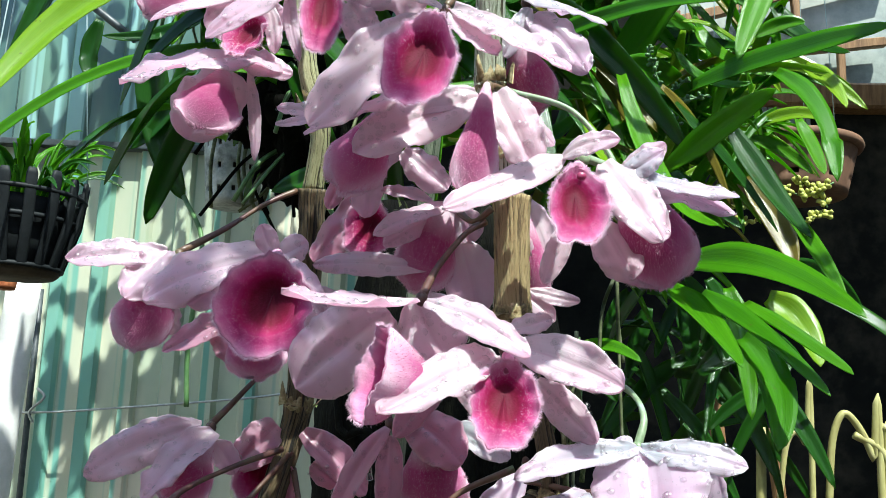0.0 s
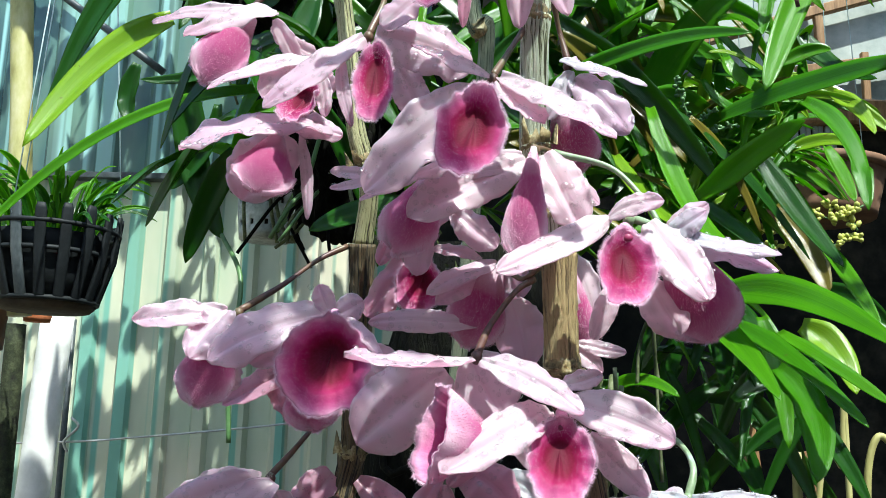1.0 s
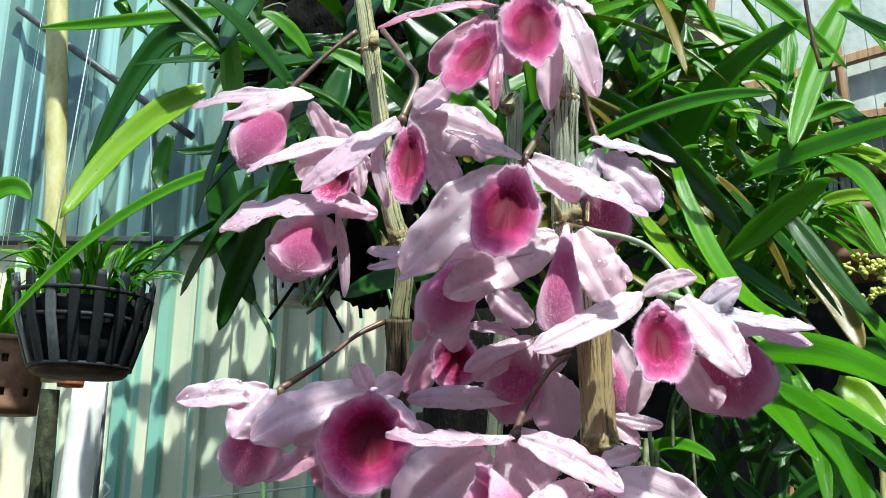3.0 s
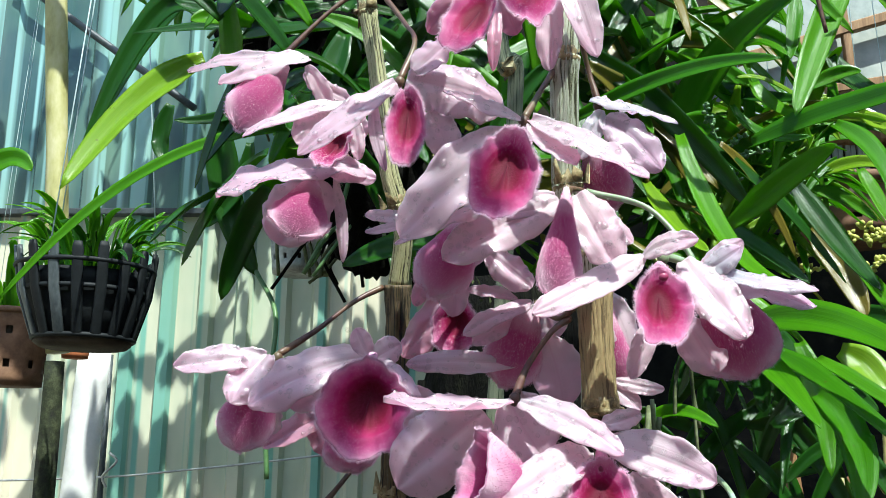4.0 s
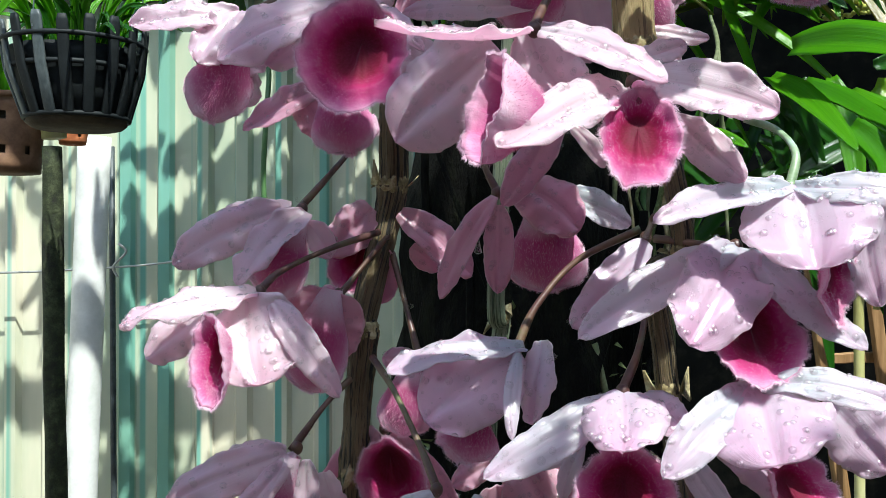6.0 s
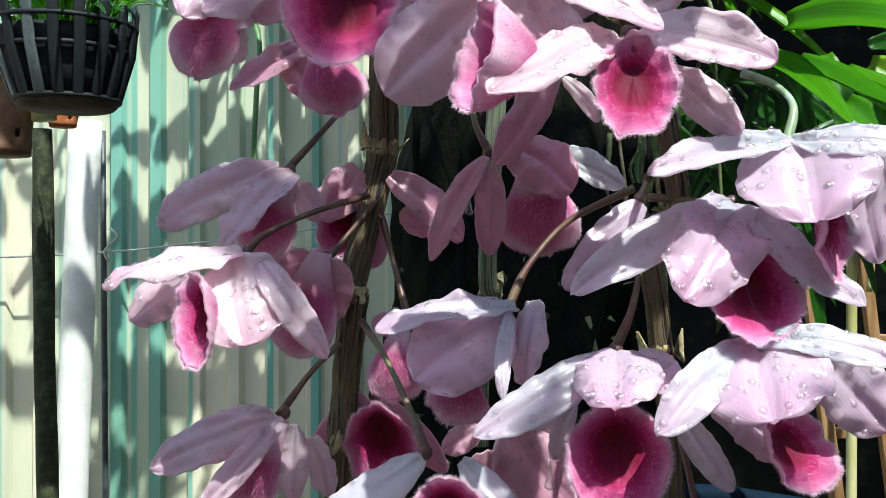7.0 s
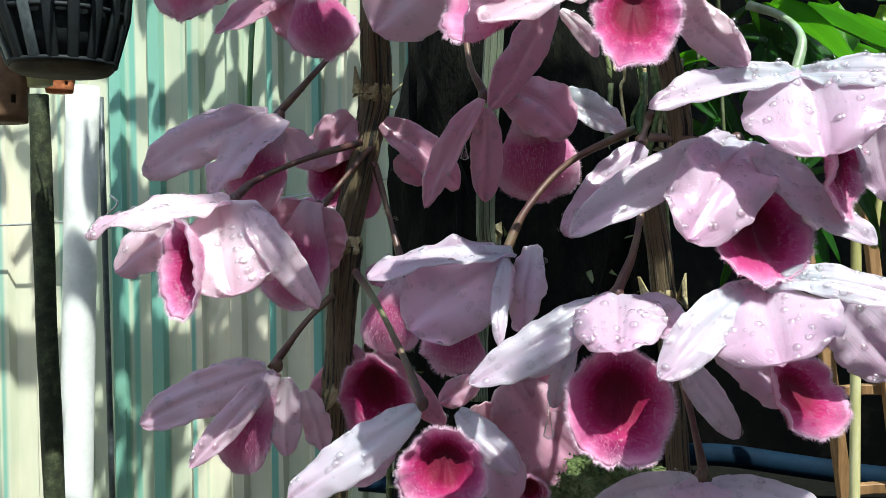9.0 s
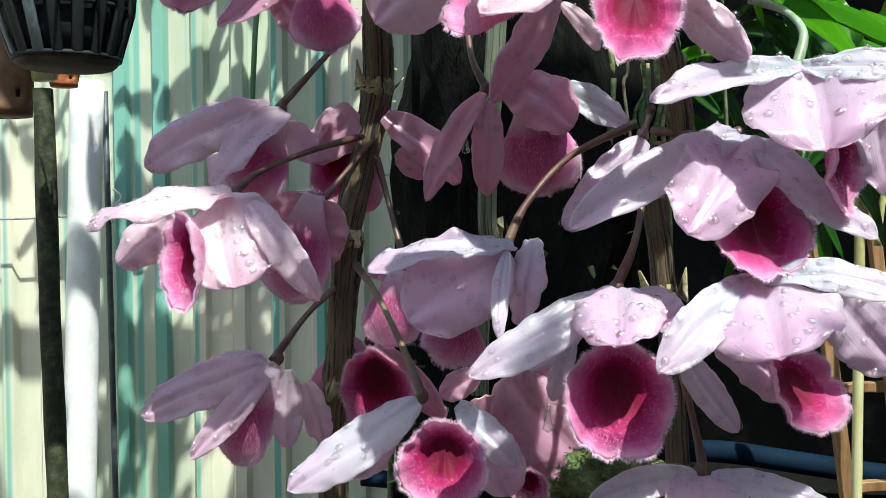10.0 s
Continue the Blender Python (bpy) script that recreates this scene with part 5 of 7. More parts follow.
orchid((-0.078, 0.345, 1.529),
       [('s', (-0.076, 0.345, 1.529), (-0.102, 0.345, 1.515), 0.0127, 9, 0.02),
        ('p', (-0.085, 0.345, 1.529), (-0.076, 0.345, 1.512), 0.0123, 0, 0)],
       lip_at=((-0.072, 0.344, 1.531), (-0.066, 0.345, 1.507), 0.0267, (-0.1, 0.8, -0.5)),
       stalk=[(-0.077, 0.348, 1.529), (-0.07, 0.36, 1.517), (-0.063, 0.368, 1.522)], tone=PETAL_SHADE_PINK,
       label='nodding pale pink orchid flower, showing the furry outside of its lip')
orchid((-0.0079, 0.2720, 1.5292),
       [('s', (-0.0087, 0.2720, 1.5286), (-0.0453, 0.2580, 1.5289), 0.0196, 58, -0.05),
        ('p', (-0.0174, 0.2760, 1.5255), (-0.0438, 0.2820, 1.5023), 0.0256, 3, 0.04),
        ('s', (-0.0064, 0.2720, 1.5286), (0.0227, 0.2600, 1.5135), 0.0145, 18, 0.06),
        ('p', (-0.0095, 0.2760, 1.5295), (0.0023, 0.2820, 1.5110), 0.0220, 3, 0.04)],
       lip_at=((-0.0187, 0.2620, 1.5216), (-0.0245, 0.2500, 1.4951), 0.0215, (-0.85, -0.52, 0.0), 0.95),
       stalk=[(-0.0079, 0.2750, 1.5297), (-0.0040, 0.2850, 1.5400), (0.0040, 0.2920, 1.5520), (0.0100, 0.2970, 1.5570)], tone=PETAL_MAUVE)
orchid((0.0167, 0.2760, 1.5162),
       [('p', (0.0133, 0.2720, 1.5153), (-0.0161, 0.2420, 1.4968), 0.0140, 12, 0.05),
        ('p', (0.0198, 0.2760, 1.5172), (0.0485, 0.2620, 1.5059), 0.0146, 12, 0.05),
        ('s', (0.0260, 0.2780, 1.5077), (0.0428, 0.2720, 1.4909), 0.0126, 3, 0.04),
        ('s', (0.0173, 0.2760, 1.5216), (0.0300, 0.2780, 1.5255), 0.0081, 22, 0.06),
        ('s', (0.0015, 0.2840, 1.5066), (0.0107, 0.2880, 1.4958), 0.0054, 0, 0.06)],
       lip_at=((0.0172, 0.2660, 1.5141), (0.0154, 0.2530, 1.4900), 0.0215, (0.0, -1, -0.1)),
       stalk=[(0.0167, 0.2790, 1.5167), (0.0290, 0.2850, 1.5190), (0.0380, 0.2920, 1.5160)], show_column=True)
orchid((-0.082, 0.342, 1.489),
       [('s', (-0.085, 0.342, 1.49), (-0.119, 0.352, 1.482), 0.0122, 15, 0.05),
        ('p', (-0.088, 0.342, 1.489), (-0.122, 0.336, 1.471), 0.0159, 9, 0.05),
        ('p', (-0.08, 0.342, 1.488), (-0.099, 0.328, 1.465), 0.0145, 6, 0.06),
        ('s', (-0.08, 0.342, 1.485), (-0.074, 0.352, 1.473), 0.0111, 0, 0.0)],
       lip_at=((-0.083, 0.341, 1.485), (-0.093, 0.342, 1.461), 0.026, (0, 0.8, -0.5)),
       stalk=[(-0.083, 0.345, 1.489), (-0.074, 0.352, 1.501), (-0.065, 0.365, 1.515), (-0.058, 0.368, 1.522)], tone=PETAL_MAUVE,
       label='nodding pale pink orchid flower, showing the furry outside of its lip')
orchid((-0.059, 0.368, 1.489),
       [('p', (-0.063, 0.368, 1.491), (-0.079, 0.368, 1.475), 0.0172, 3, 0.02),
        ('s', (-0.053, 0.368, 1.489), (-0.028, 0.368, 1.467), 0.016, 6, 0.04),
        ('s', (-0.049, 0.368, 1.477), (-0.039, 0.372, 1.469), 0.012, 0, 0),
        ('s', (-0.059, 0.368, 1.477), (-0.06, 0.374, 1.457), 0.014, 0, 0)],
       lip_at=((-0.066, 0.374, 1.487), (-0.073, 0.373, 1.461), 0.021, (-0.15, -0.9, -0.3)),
       stalk=[(-0.059, 0.371, 1.489), (-0.059, 0.372, 1.506)], tone=PETAL_SHADE_PINK,
       label='orchid flower coloured mauve-pink for shade, with a deep maroon throat')
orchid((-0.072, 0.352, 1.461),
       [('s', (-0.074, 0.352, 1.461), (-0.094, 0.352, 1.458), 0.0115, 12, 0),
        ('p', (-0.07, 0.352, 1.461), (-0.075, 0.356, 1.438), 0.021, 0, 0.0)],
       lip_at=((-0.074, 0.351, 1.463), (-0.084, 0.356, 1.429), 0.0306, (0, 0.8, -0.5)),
       stalk=[(-0.073, 0.355, 1.459), (-0.066, 0.362, 1.469), (-0.057, 0.368, 1.481)], tone=PETAL_SHADE_PINK,
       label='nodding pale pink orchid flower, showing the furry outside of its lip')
orchid((-0.0895, 0.3180, 1.4627),
       [('s', (-0.0895, 0.3180, 1.4624), (-0.1263, 0.3040, 1.4546), 0.0217, 55, 0.1),
        ('p', (-0.0932, 0.3180, 1.4617), (-0.0848, 0.3020, 1.4372), 0.0337, 6, 0.05),
        ('s', (-0.0857, 0.3180, 1.4611), (-0.0631, 0.3080, 1.4334), 0.0118, 9, 0.13),
        ('p', (-0.1080, 0.3220, 1.4560), (-0.1246, 0.3200, 1.4426), 0.0150, 6, 0.04),
        ('s', (-0.0918, 0.3220, 1.4597), (-0.0791, 0.3220, 1.4398), 0.0138, 0, 0.02)],
       lip_at=((-0.0984, 0.3000, 1.4585), (-0.0973, 0.2930, 1.4325), 0.0157, (-0.5, -0.85, -0.1), 0.6),
       stalk=[(-0.0895, 0.3210, 1.4632), (-0.0850, 0.3300, 1.4690), (-0.0730, 0.3450, 1.4760), (-0.0600, 0.3650, 1.4820)])
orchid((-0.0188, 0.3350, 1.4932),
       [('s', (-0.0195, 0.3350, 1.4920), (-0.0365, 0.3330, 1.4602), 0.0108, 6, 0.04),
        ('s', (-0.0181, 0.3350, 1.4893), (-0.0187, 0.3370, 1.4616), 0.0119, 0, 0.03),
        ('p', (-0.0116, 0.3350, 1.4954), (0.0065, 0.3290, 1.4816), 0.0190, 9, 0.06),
        ('s', (0.0024, 0.3390, 1.4934), (0.0233, 0.3430, 1.4833), 0.0131, 9, 0.04, PETAL_SKY_TINT),
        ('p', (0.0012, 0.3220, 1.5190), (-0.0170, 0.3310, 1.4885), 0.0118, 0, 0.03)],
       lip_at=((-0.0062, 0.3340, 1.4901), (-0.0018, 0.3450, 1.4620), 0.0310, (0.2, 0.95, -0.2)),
       stalk=[(-0.0188, 0.3380, 1.4937), (-0.0230, 0.3400, 1.5030), (-0.0250, 0.3500, 1.5170)], tone=PETAL_SHADE_PINK,
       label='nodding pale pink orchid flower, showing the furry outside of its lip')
orchid((0.0556, 0.2780, 1.4897),
       [('s', (0.0553, 0.2780, 1.4894), (0.0196, 0.2620, 1.4812), 0.0115, 30, 0.03),
        ('s', (0.0558, 0.2780, 1.4897), (0.0833, 0.2680, 1.4866), 0.0122, 35, 0.09),
        ('p', (0.0575, 0.2780, 1.4908), (0.0571, 0.2620, 1.4699), 0.0337, 10, 0.06),
        ('p', (0.0734, 0.2820, 1.4872), (0.0796, 0.2860, 1.4598), 0.0156, 0, 0.05),
        ('s', (0.0534, 0.2800, 1.4902), (0.0496, 0.2840, 1.4921), 0.0072, 20, 0.05)],
       lip_at=((0.0694, 0.2820, 1.4797), (0.0658, 0.2720, 1.4566), 0.0167, (0.55, -0.7, -0.3)),
       stalk=[(0.0556, 0.2810, 1.4902), (0.0580, 0.2850, 1.4990), (0.0560, 0.2950, 1.5060), (0.0490, 0.3000, 1.5100)], green=True, tone=PETAL_SKY_TINT,
       label='lilac-white orchid flower with a dark magenta lip, beaded with rain')
orchid((0.027, 0.335, 1.479),
       [('p', (0.027, 0.335, 1.478), (0.004, 0.325, 1.452), 0.0134, 6, 0.03),
        ('s', (0.025, 0.335, 1.466), (0.019, 0.345, 1.458), 0.0091, 0, 0)],
       stalk=[(0.027, 0.338, 1.479), (0.026, 0.31, 1.484)], tone=PETAL_SKY_TINT)
orchid((0.0443, 0.2880, 1.4752),
       [('s', (0.0440, 0.2880, 1.4751), (0.0026, 0.2700, 1.4534), 0.0139, 18, 0.05),
        ('p', (0.0440, 0.2880, 1.4756), (0.0285, 0.2660, 1.4521), 0.0224, 7, 0.05),
        ('s', (0.0471, 0.2880, 1.4745), (0.0719, 0.2740, 1.4504), 0.0134, 10, 0.05),
        ('s', (0.0610, 0.2960, 1.4662), (0.0664, 0.3000, 1.4530), 0.0072, 0, 0)],
       lip_at=((0.0503, 0.2960, 1.4717), (0.0467, 0.2700, 1.4436), 0.0268, (0.05, -1, -0.22)),
       stalk=[(0.0443, 0.2910, 1.4757), (0.0400, 0.3000, 1.4760), (0.0260, 0.3100, 1.4780)], tone=PETAL_SKY_TINT,
       label='lilac-white orchid flower with a dark magenta lip, beaded with rain')
orchid((-0.0122, 0.3050, 1.4478),
       [('s', (-0.0102, 0.3050, 1.4478), (-0.0473, 0.2930, 1.4428), 0.0184, 50, 0.1),
        ('p', (-0.0122, 0.3050, 1.4475), (-0.0364, 0.2880, 1.4299), 0.0273, 9, 0.05),
        ('s', (-0.0121, 0.3000, 1.4468), (-0.0137, 0.2840, 1.4258), 0.0058, 0, 0.08),
        ("p", (-0.0057, 0.3050, 1.4498), (-0.0091, 0.2970, 1.4278), 0.0125, 38, 0.06)],
       lip_at=((-0.0232, 0.3040, 1.4324), (-0.0265, 0.3000, 1.4173), 0.0219, (-0.35, 0.4, -0.8)),
       stalk=[(-0.0122, 0.3080, 1.4483), (-0.0070, 0.3120, 1.4590), (0.0050, 0.3180, 1.4720), (0.0230, 0.3180, 1.4810)], tone=PETAL_SKY_TINT,
       label='nodding pale pink orchid flower, showing the furry outside of its lip')
orchid((-0.045, 0.352, 1.44),
       [('s', (-0.045, 0.352, 1.44), (-0.057, 0.352, 1.44), 0.0105, 6, 0.0),
        ('p', (-0.044, 0.352, 1.44), (-0.034, 0.352, 1.44), 0.0105, 6, 0.0)],
       lip_at=((-0.047, 0.351, 1.439), (-0.05, 0.352, 1.415), 0.0228, (-0.1, 0.8, -0.5)),
       stalk=[(-0.045, 0.355, 1.44), (-0.05, 0.362, 1.456), (-0.056, 0.37, 1.475)], tone=PETAL_SHADE_PINK,
       label='nodding pale pink orchid flower, showing the furry outside of its lip')
orchid((0.0145, 0.2820, 1.4382),
       [('s', (0.0117, 0.2820, 1.4374), (-0.0204, 0.2680, 1.4192), 0.0137, 15, 0.05),
        ('p', (0.0145, 0.2820, 1.4391), (0.0120, 0.2620, 1.4273), 0.0224, 14, 0.06),
        ('p', (0.0195, 0.2840, 1.4378), (0.0291, 0.2760, 1.4294), 0.0105, 12, 0.06),
        ('s', (0.0042, 0.2840, 1.4250), (-0.0011, 0.2820, 1.4111), 0.0065, 3, 0.04),
        ('s', (0.0078, 0.2860, 1.4318), (-0.0070, 0.2840, 1.4184), 0.0079, 5, 0.03)],
       lip_at=((0.0150, 0.2800, 1.4296), (0.0136, 0.2700, 1.4013), 0.0277, (0, -1, -0.28)),
       stalk=[(0.0145, 0.2850, 1.4387), (0.0190, 0.2900, 1.4480), (0.0220, 0.3000, 1.4570), (0.0230, 0.3050, 1.4680)], tone=PETAL_SKY_TINT,
       label='lilac-white orchid flower with a dark magenta lip, beaded with rain')
orchid((0.0458, 0.2760, 1.4413),
       [('s', (0.0450, 0.2760, 1.4410), (0.0212, 0.2580, 1.4222), 0.0142, 12, 0.06),
        ('s', (0.0463, 0.2760, 1.4415), (0.0803, 0.2660, 1.4360), 0.0117, 35, 0.09),
        ('p', (0.0476, 0.2760, 1.4413), (0.0455, 0.2540, 1.4262), 0.0321, 9, 0.06),
        ('p', (0.0643, 0.2820, 1.4379), (0.0822, 0.2860, 1.4185), 0.0184, 2, 0.05),
        ('s', (0.0287, 0.2800, 1.4245), (0.0417, 0.2760, 1.4053), 0.0094, 3, 0.05),
        ('p', (0.0379, 0.2860, 1.4308), (0.0574, 0.2900, 1.4108), 0.0150, 0, 0.02)],
       lip_at=((0.0556, 0.2810, 1.4282), (0.0597, 0.2680, 1.4102), 0.0235, (0.4, -0.85, -0.25)),
       stalk=[(0.0458, 0.2790, 1.4418), (0.0470, 0.2840, 1.4480), (0.0440, 0.2920, 1.4530)], tone=PETAL_SKY_TINT,
       label='lilac-white orchid flower with a dark magenta lip, beaded with rain')
orchid((-0.082, 0.335, 1.413),
       [('p', (-0.085, 0.335, 1.412), (-0.122, 0.329, 1.397), 0.0153, 9, 0.05),
        ('s', (-0.082, 0.335, 1.412), (-0.104, 0.321, 1.386), 0.01, 9, 0.06),
        ('s', (-0.078, 0.335, 1.41), (-0.079, 0.335, 1.386), 0.0116, 0, 0.04),
        ('p', (-0.073, 0.335, 1.406), (-0.069, 0.341, 1.386), 0.01, 0, 0),
        ('s', (-0.085, 0.335, 1.413), (-0.11, 0.347, 1.408), 0.01, 18, 0.04)],
       lip_at=((-0.083, 0.334, 1.411), (-0.096, 0.337, 1.381), 0.0216, (0, 0.85, -0.45)),
       stalk=[(-0.084, 0.338, 1.412), (-0.075, 0.345, 1.425), (-0.068, 0.355, 1.433)], tone=PETAL_MAUVE,
       label='nodding pale pink orchid flower, showing the furry outside of its lip')
orchid((-0.058, 0.362, 1.415),
       [('p', (-0.06, 0.362, 1.415), (-0.078, 0.362, 1.394), 0.0145, 3, 0.0),
        ('s', (-0.055, 0.362, 1.414), (-0.033, 0.362, 1.39), 0.0127, 3, 0.03)],
       lip_at=((-0.057, 0.352, 1.415), (-0.051, 0.361, 1.383), 0.0272, (0, -0.9, -0.3)), tone=PETAL_SHADE_PINK,
       label='orchid flower coloured mauve-pink for shade, with a deep maroon throat')
orchid((-0.016, 0.338, 1.411),
       [('p', (-0.012, 0.338, 1.409), (0.013, 0.34, 1.38), 0.0319, 0, 0.03),
        ('s', (-0.021, 0.338, 1.409), (-0.033, 0.338, 1.402), 0.0107, 6, 0),
        ('s', (-0.007, 0.338, 1.413), (0.005, 0.342, 1.398), 0.0151, 3, 0),
        ('p', (-0.019, 0.338, 1.402), (-0.016, 0.346, 1.373), 0.0201, 0, 0.0)],
       lip_at=((-0.007, 0.328, 1.383), (-0.005, 0.333, 1.37), 0.0117, (0, -0.9, -0.4)),
       stalk=[(-0.016, 0.341, 1.41), (-0.024, 0.345, 1.415), (-0.032, 0.352, 1.417)], tone=PETAL_SHADE_PINK)
orchid((-0.0352, 0.3050, 1.4073),
       [('s', (-0.0359, 0.3050, 1.4066), (-0.0683, 0.2910, 1.3859), 0.0158, 12, 0.06),
        ('p', (-0.0437, 0.3060, 1.4010), (-0.0543, 0.3030, 1.3863), 0.0112, 3, 0.03),
        ('s', (-0.0253, 0.3040, 1.4060), (-0.0098, 0.2940, 1.3924), 0.0113, 12, 0.07),
        ('p', (-0.0196, 0.3100, 1.3981), (-0.0113, 0.3140, 1.3786), 0.0178, 3, 0)],
       lip_at=((-0.0284, 0.2960, 1.4057), (-0.0281, 0.2900, 1.3837), 0.0257, (0, -1, -0.15)),
       stalk=[(-0.0352, 0.3080, 1.4078), (-0.0410, 0.3180, 1.4180), (-0.0500, 0.3300, 1.4320), (-0.0590, 0.3450, 1.4410)], tone=PETAL_SKY_TINT)
orchid((0.035, 0.285, 1.393),
       [('s', (0.034, 0.285, 1.393), (0.007, 0.277, 1.388), 0.0096, 18, 0.06),
        ('s', (0.037, 0.285, 1.393), (0.064, 0.277, 1.388), 0.0091, 18, 0.08),
        ('p', (0.035, 0.285, 1.393), (0.036, 0.273, 1.381), 0.0206, 9, 0.05)],
       lip_at=((0.035, 0.275, 1.39), (0.036, 0.27, 1.373), 0.0193, (0, -1, -0.2)),
       stalk=[(0.036, 0.288, 1.393), (0.034, 0.292, 1.405), (0.032, 0.3, 1.418)], tone=PETAL_SKY_TINT,
       label='lilac-white orchid flower with a dark magenta lip, beaded with rain')

# larger drops that hang from rims and stalks
drops.append((Vector((-0.106, 0.304, 1.457)), Vector((0.0, -0.8, -0.6)), 0.00130))
drops.append((Vector((0.0, 0.283, 1.411)), Vector((0.0, -0.8, -0.6)), 0.00150))
drops.append((Vector((-0.047, 0.294, 1.441)), Vector((0.0, -0.8, -0.6)), 0.00130))
drops.append((Vector((-0.041, 0.295, 1.441)), Vector((0.0, -0.8, -0.6)), 0.00110))
drops.append((Vector((-0.048, 0.358, 1.457)), Vector((0.0, -0.8, -0.6)), 0.00110))
drops.append((Vector((-0.093, 0.328, 1.462)), Vector((0.0, -0.8, -0.6)), 0.00150))
drops.append((Vector((-0.035, 0.258, 1.523)), Vector((0.0, -0.8, -0.6)), 0.00160))
drops.append((Vector((-0.021, 0.262, 1.524)), Vector((0.0, -0.8, -0.6)), 0.00130))
drops.append((Vector((0.034, 0.262, 1.514)), Vector((0.0, -0.8, -0.6)), 0.00100))
drops.append((Vector((-0.025, 0.334, 1.477)), Vector((0.0, -0.8, -0.6)), 0.00140))
drops.append((Vector((-0.101, 0.328, 1.465)), Vector((0.0, -0.8, -0.6)), 0.00160))
drops.append((Vector((-0.08, 0.332, 1.491)), Vector((0.0, -0.8, -0.6)), 0.00140))
drops.append((Vector((-0.051, 0.362, 1.459)), Vector((0.0, -0.8, -0.6)), 0.00120))
drops.append((Vector((0.022, 0.278, 1.577)), Vector((0.0, -0.8, -0.6)), 0.00120))
drops.append((Vector((-0.086, 0.3, 1.636)), Vector((0.0, -0.8, -0.6)), 0.00090))
drops.append((Vector((-0.003, 0.296, 1.446)), Vector((0.0, -0.8, -0.6)), 0.00140))
drops.append((Vector((-0.017, 0.284, 1.433)), Vector((0.0, -0.8, -0.6)), 0.00100))
drops.append((Vector((0.042, 0.283, 1.394)), Vector((0.0, -0.8, -0.6)), 0.00080))
drops.append((Vector((-0.067, 0.32, 1.556)), Vector((0.0, -0.8, -0.6)), 0.00120))


def tear(place, length, radius):
    """A drop drawn out on its way down."""
    top = Vector(place)
    bm = bmesh.new()
    tube_into(bm, [top - Vector((0, 0, length * k / 12)) for k in range(13)], lambda q: radius * (0.18 + 0.82 * q ** 2.2) * (1.0 if q < 0.86 else math.sqrt(max(0.02, 1 - ((q - 0.86) / 0.14) ** 2))), 16)
    ob = finish("water_drop", bm, WATER)
    tagged(ob, "clear drop of water hanging from a sepal", "water drop")


tear((-0.0022, 0.278, 1.4130), 0.0085, 0.0017)
tear((-0.0245, 0.334, 1.4800), 0.0060, 0.0016)


# ---------------------------------------------------------------- canes
cane([(-0.084, 0.36, 1.781), (-0.074, 0.358, 1.718), (-0.065, 0.356, 1.669), (-0.058, 0.348, 1.625), (-0.052, 0.352, 1.601), (-0.054, 0.357, 1.579)], 0.0038, CANE_OLIVE, 'olive-yellow papery orchid cane hanging down', (0.28, 0.52, 0.72), 1)
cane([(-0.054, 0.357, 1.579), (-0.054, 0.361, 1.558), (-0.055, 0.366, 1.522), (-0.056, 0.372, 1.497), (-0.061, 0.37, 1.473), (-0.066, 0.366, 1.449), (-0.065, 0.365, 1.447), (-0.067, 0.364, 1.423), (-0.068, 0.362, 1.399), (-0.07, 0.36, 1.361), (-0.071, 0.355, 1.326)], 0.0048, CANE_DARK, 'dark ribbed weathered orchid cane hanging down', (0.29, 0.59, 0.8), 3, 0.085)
cane([(0.005, 0.3, 1.748), (0.01, 0.296, 1.684), (0.009, 0.294, 1.644), (0.01, 0.302, 1.604), (0.016, 0.303, 1.582), (0.018, 0.302, 1.555), (0.019, 0.303, 1.526)], 0.0048, CANE_PALE, 'pale striped orchid cane hanging down', (0.32, 0.5, 0.68), 4)
cane([(0.018, 0.3, 1.566), (0.019, 0.3, 1.543), (0.02, 0.3, 1.526)], 0.0056, CANE_TAN, 'tan papery orchid cane', (0.93,), 5)
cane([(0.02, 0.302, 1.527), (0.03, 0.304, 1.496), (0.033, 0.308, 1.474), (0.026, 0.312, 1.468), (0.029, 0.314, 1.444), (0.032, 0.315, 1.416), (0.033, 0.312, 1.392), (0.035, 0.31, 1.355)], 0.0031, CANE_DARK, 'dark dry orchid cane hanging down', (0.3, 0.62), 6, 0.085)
cane([(-0.02, 0.4, 1.745), (-0.013, 0.4, 1.691), (-0.008, 0.405, 1.674), (-0.021, 0.42, 1.47), (-0.019, 0.43, 1.449), (-0.024, 0.43, 1.417), (-0.025, 0.43, 1.386)], 0.0036, CANE_GREEN, 'thin greenish orchid cane hanging behind', (0.2, 0.62, 0.75), 7)


# ---------------------------------------------------------------- left of the flowers: post, pipe, baskets, wire
slat_basket((-0.733, 1.58, 1.833), (-0.727, 1.58, 1.705), 0.114, 0.080, 18)
tuft('basket_plant', 'young green orchid plants filling the black basket', (-0.733, 1.58, 1.813), 0.095, 0.17, 46, LEAF_LIT, 0.012, 21)
tuft('basket_fern', 'dark narrow leaves among the basket plants', (-0.713, 1.58, 1.813), 0.085, 0.12, 40, LEAF_DARK, 0.010, 22, 0.9)
post = thing('garden_post', (-0.875, 1.86, 0.0), 'slim post, mossy and dark below, sunlit bamboo above', 'post')
tube('lower_post', [(-0.875, 1.86, 0.0), (-0.886, 1.86, 0.6), (-0.897, 1.86, 1.2), (-0.906, 1.86, 1.699)], 0.0190, MOSSY, post, 'dark mossy lower post', 12, 16, 0.25)
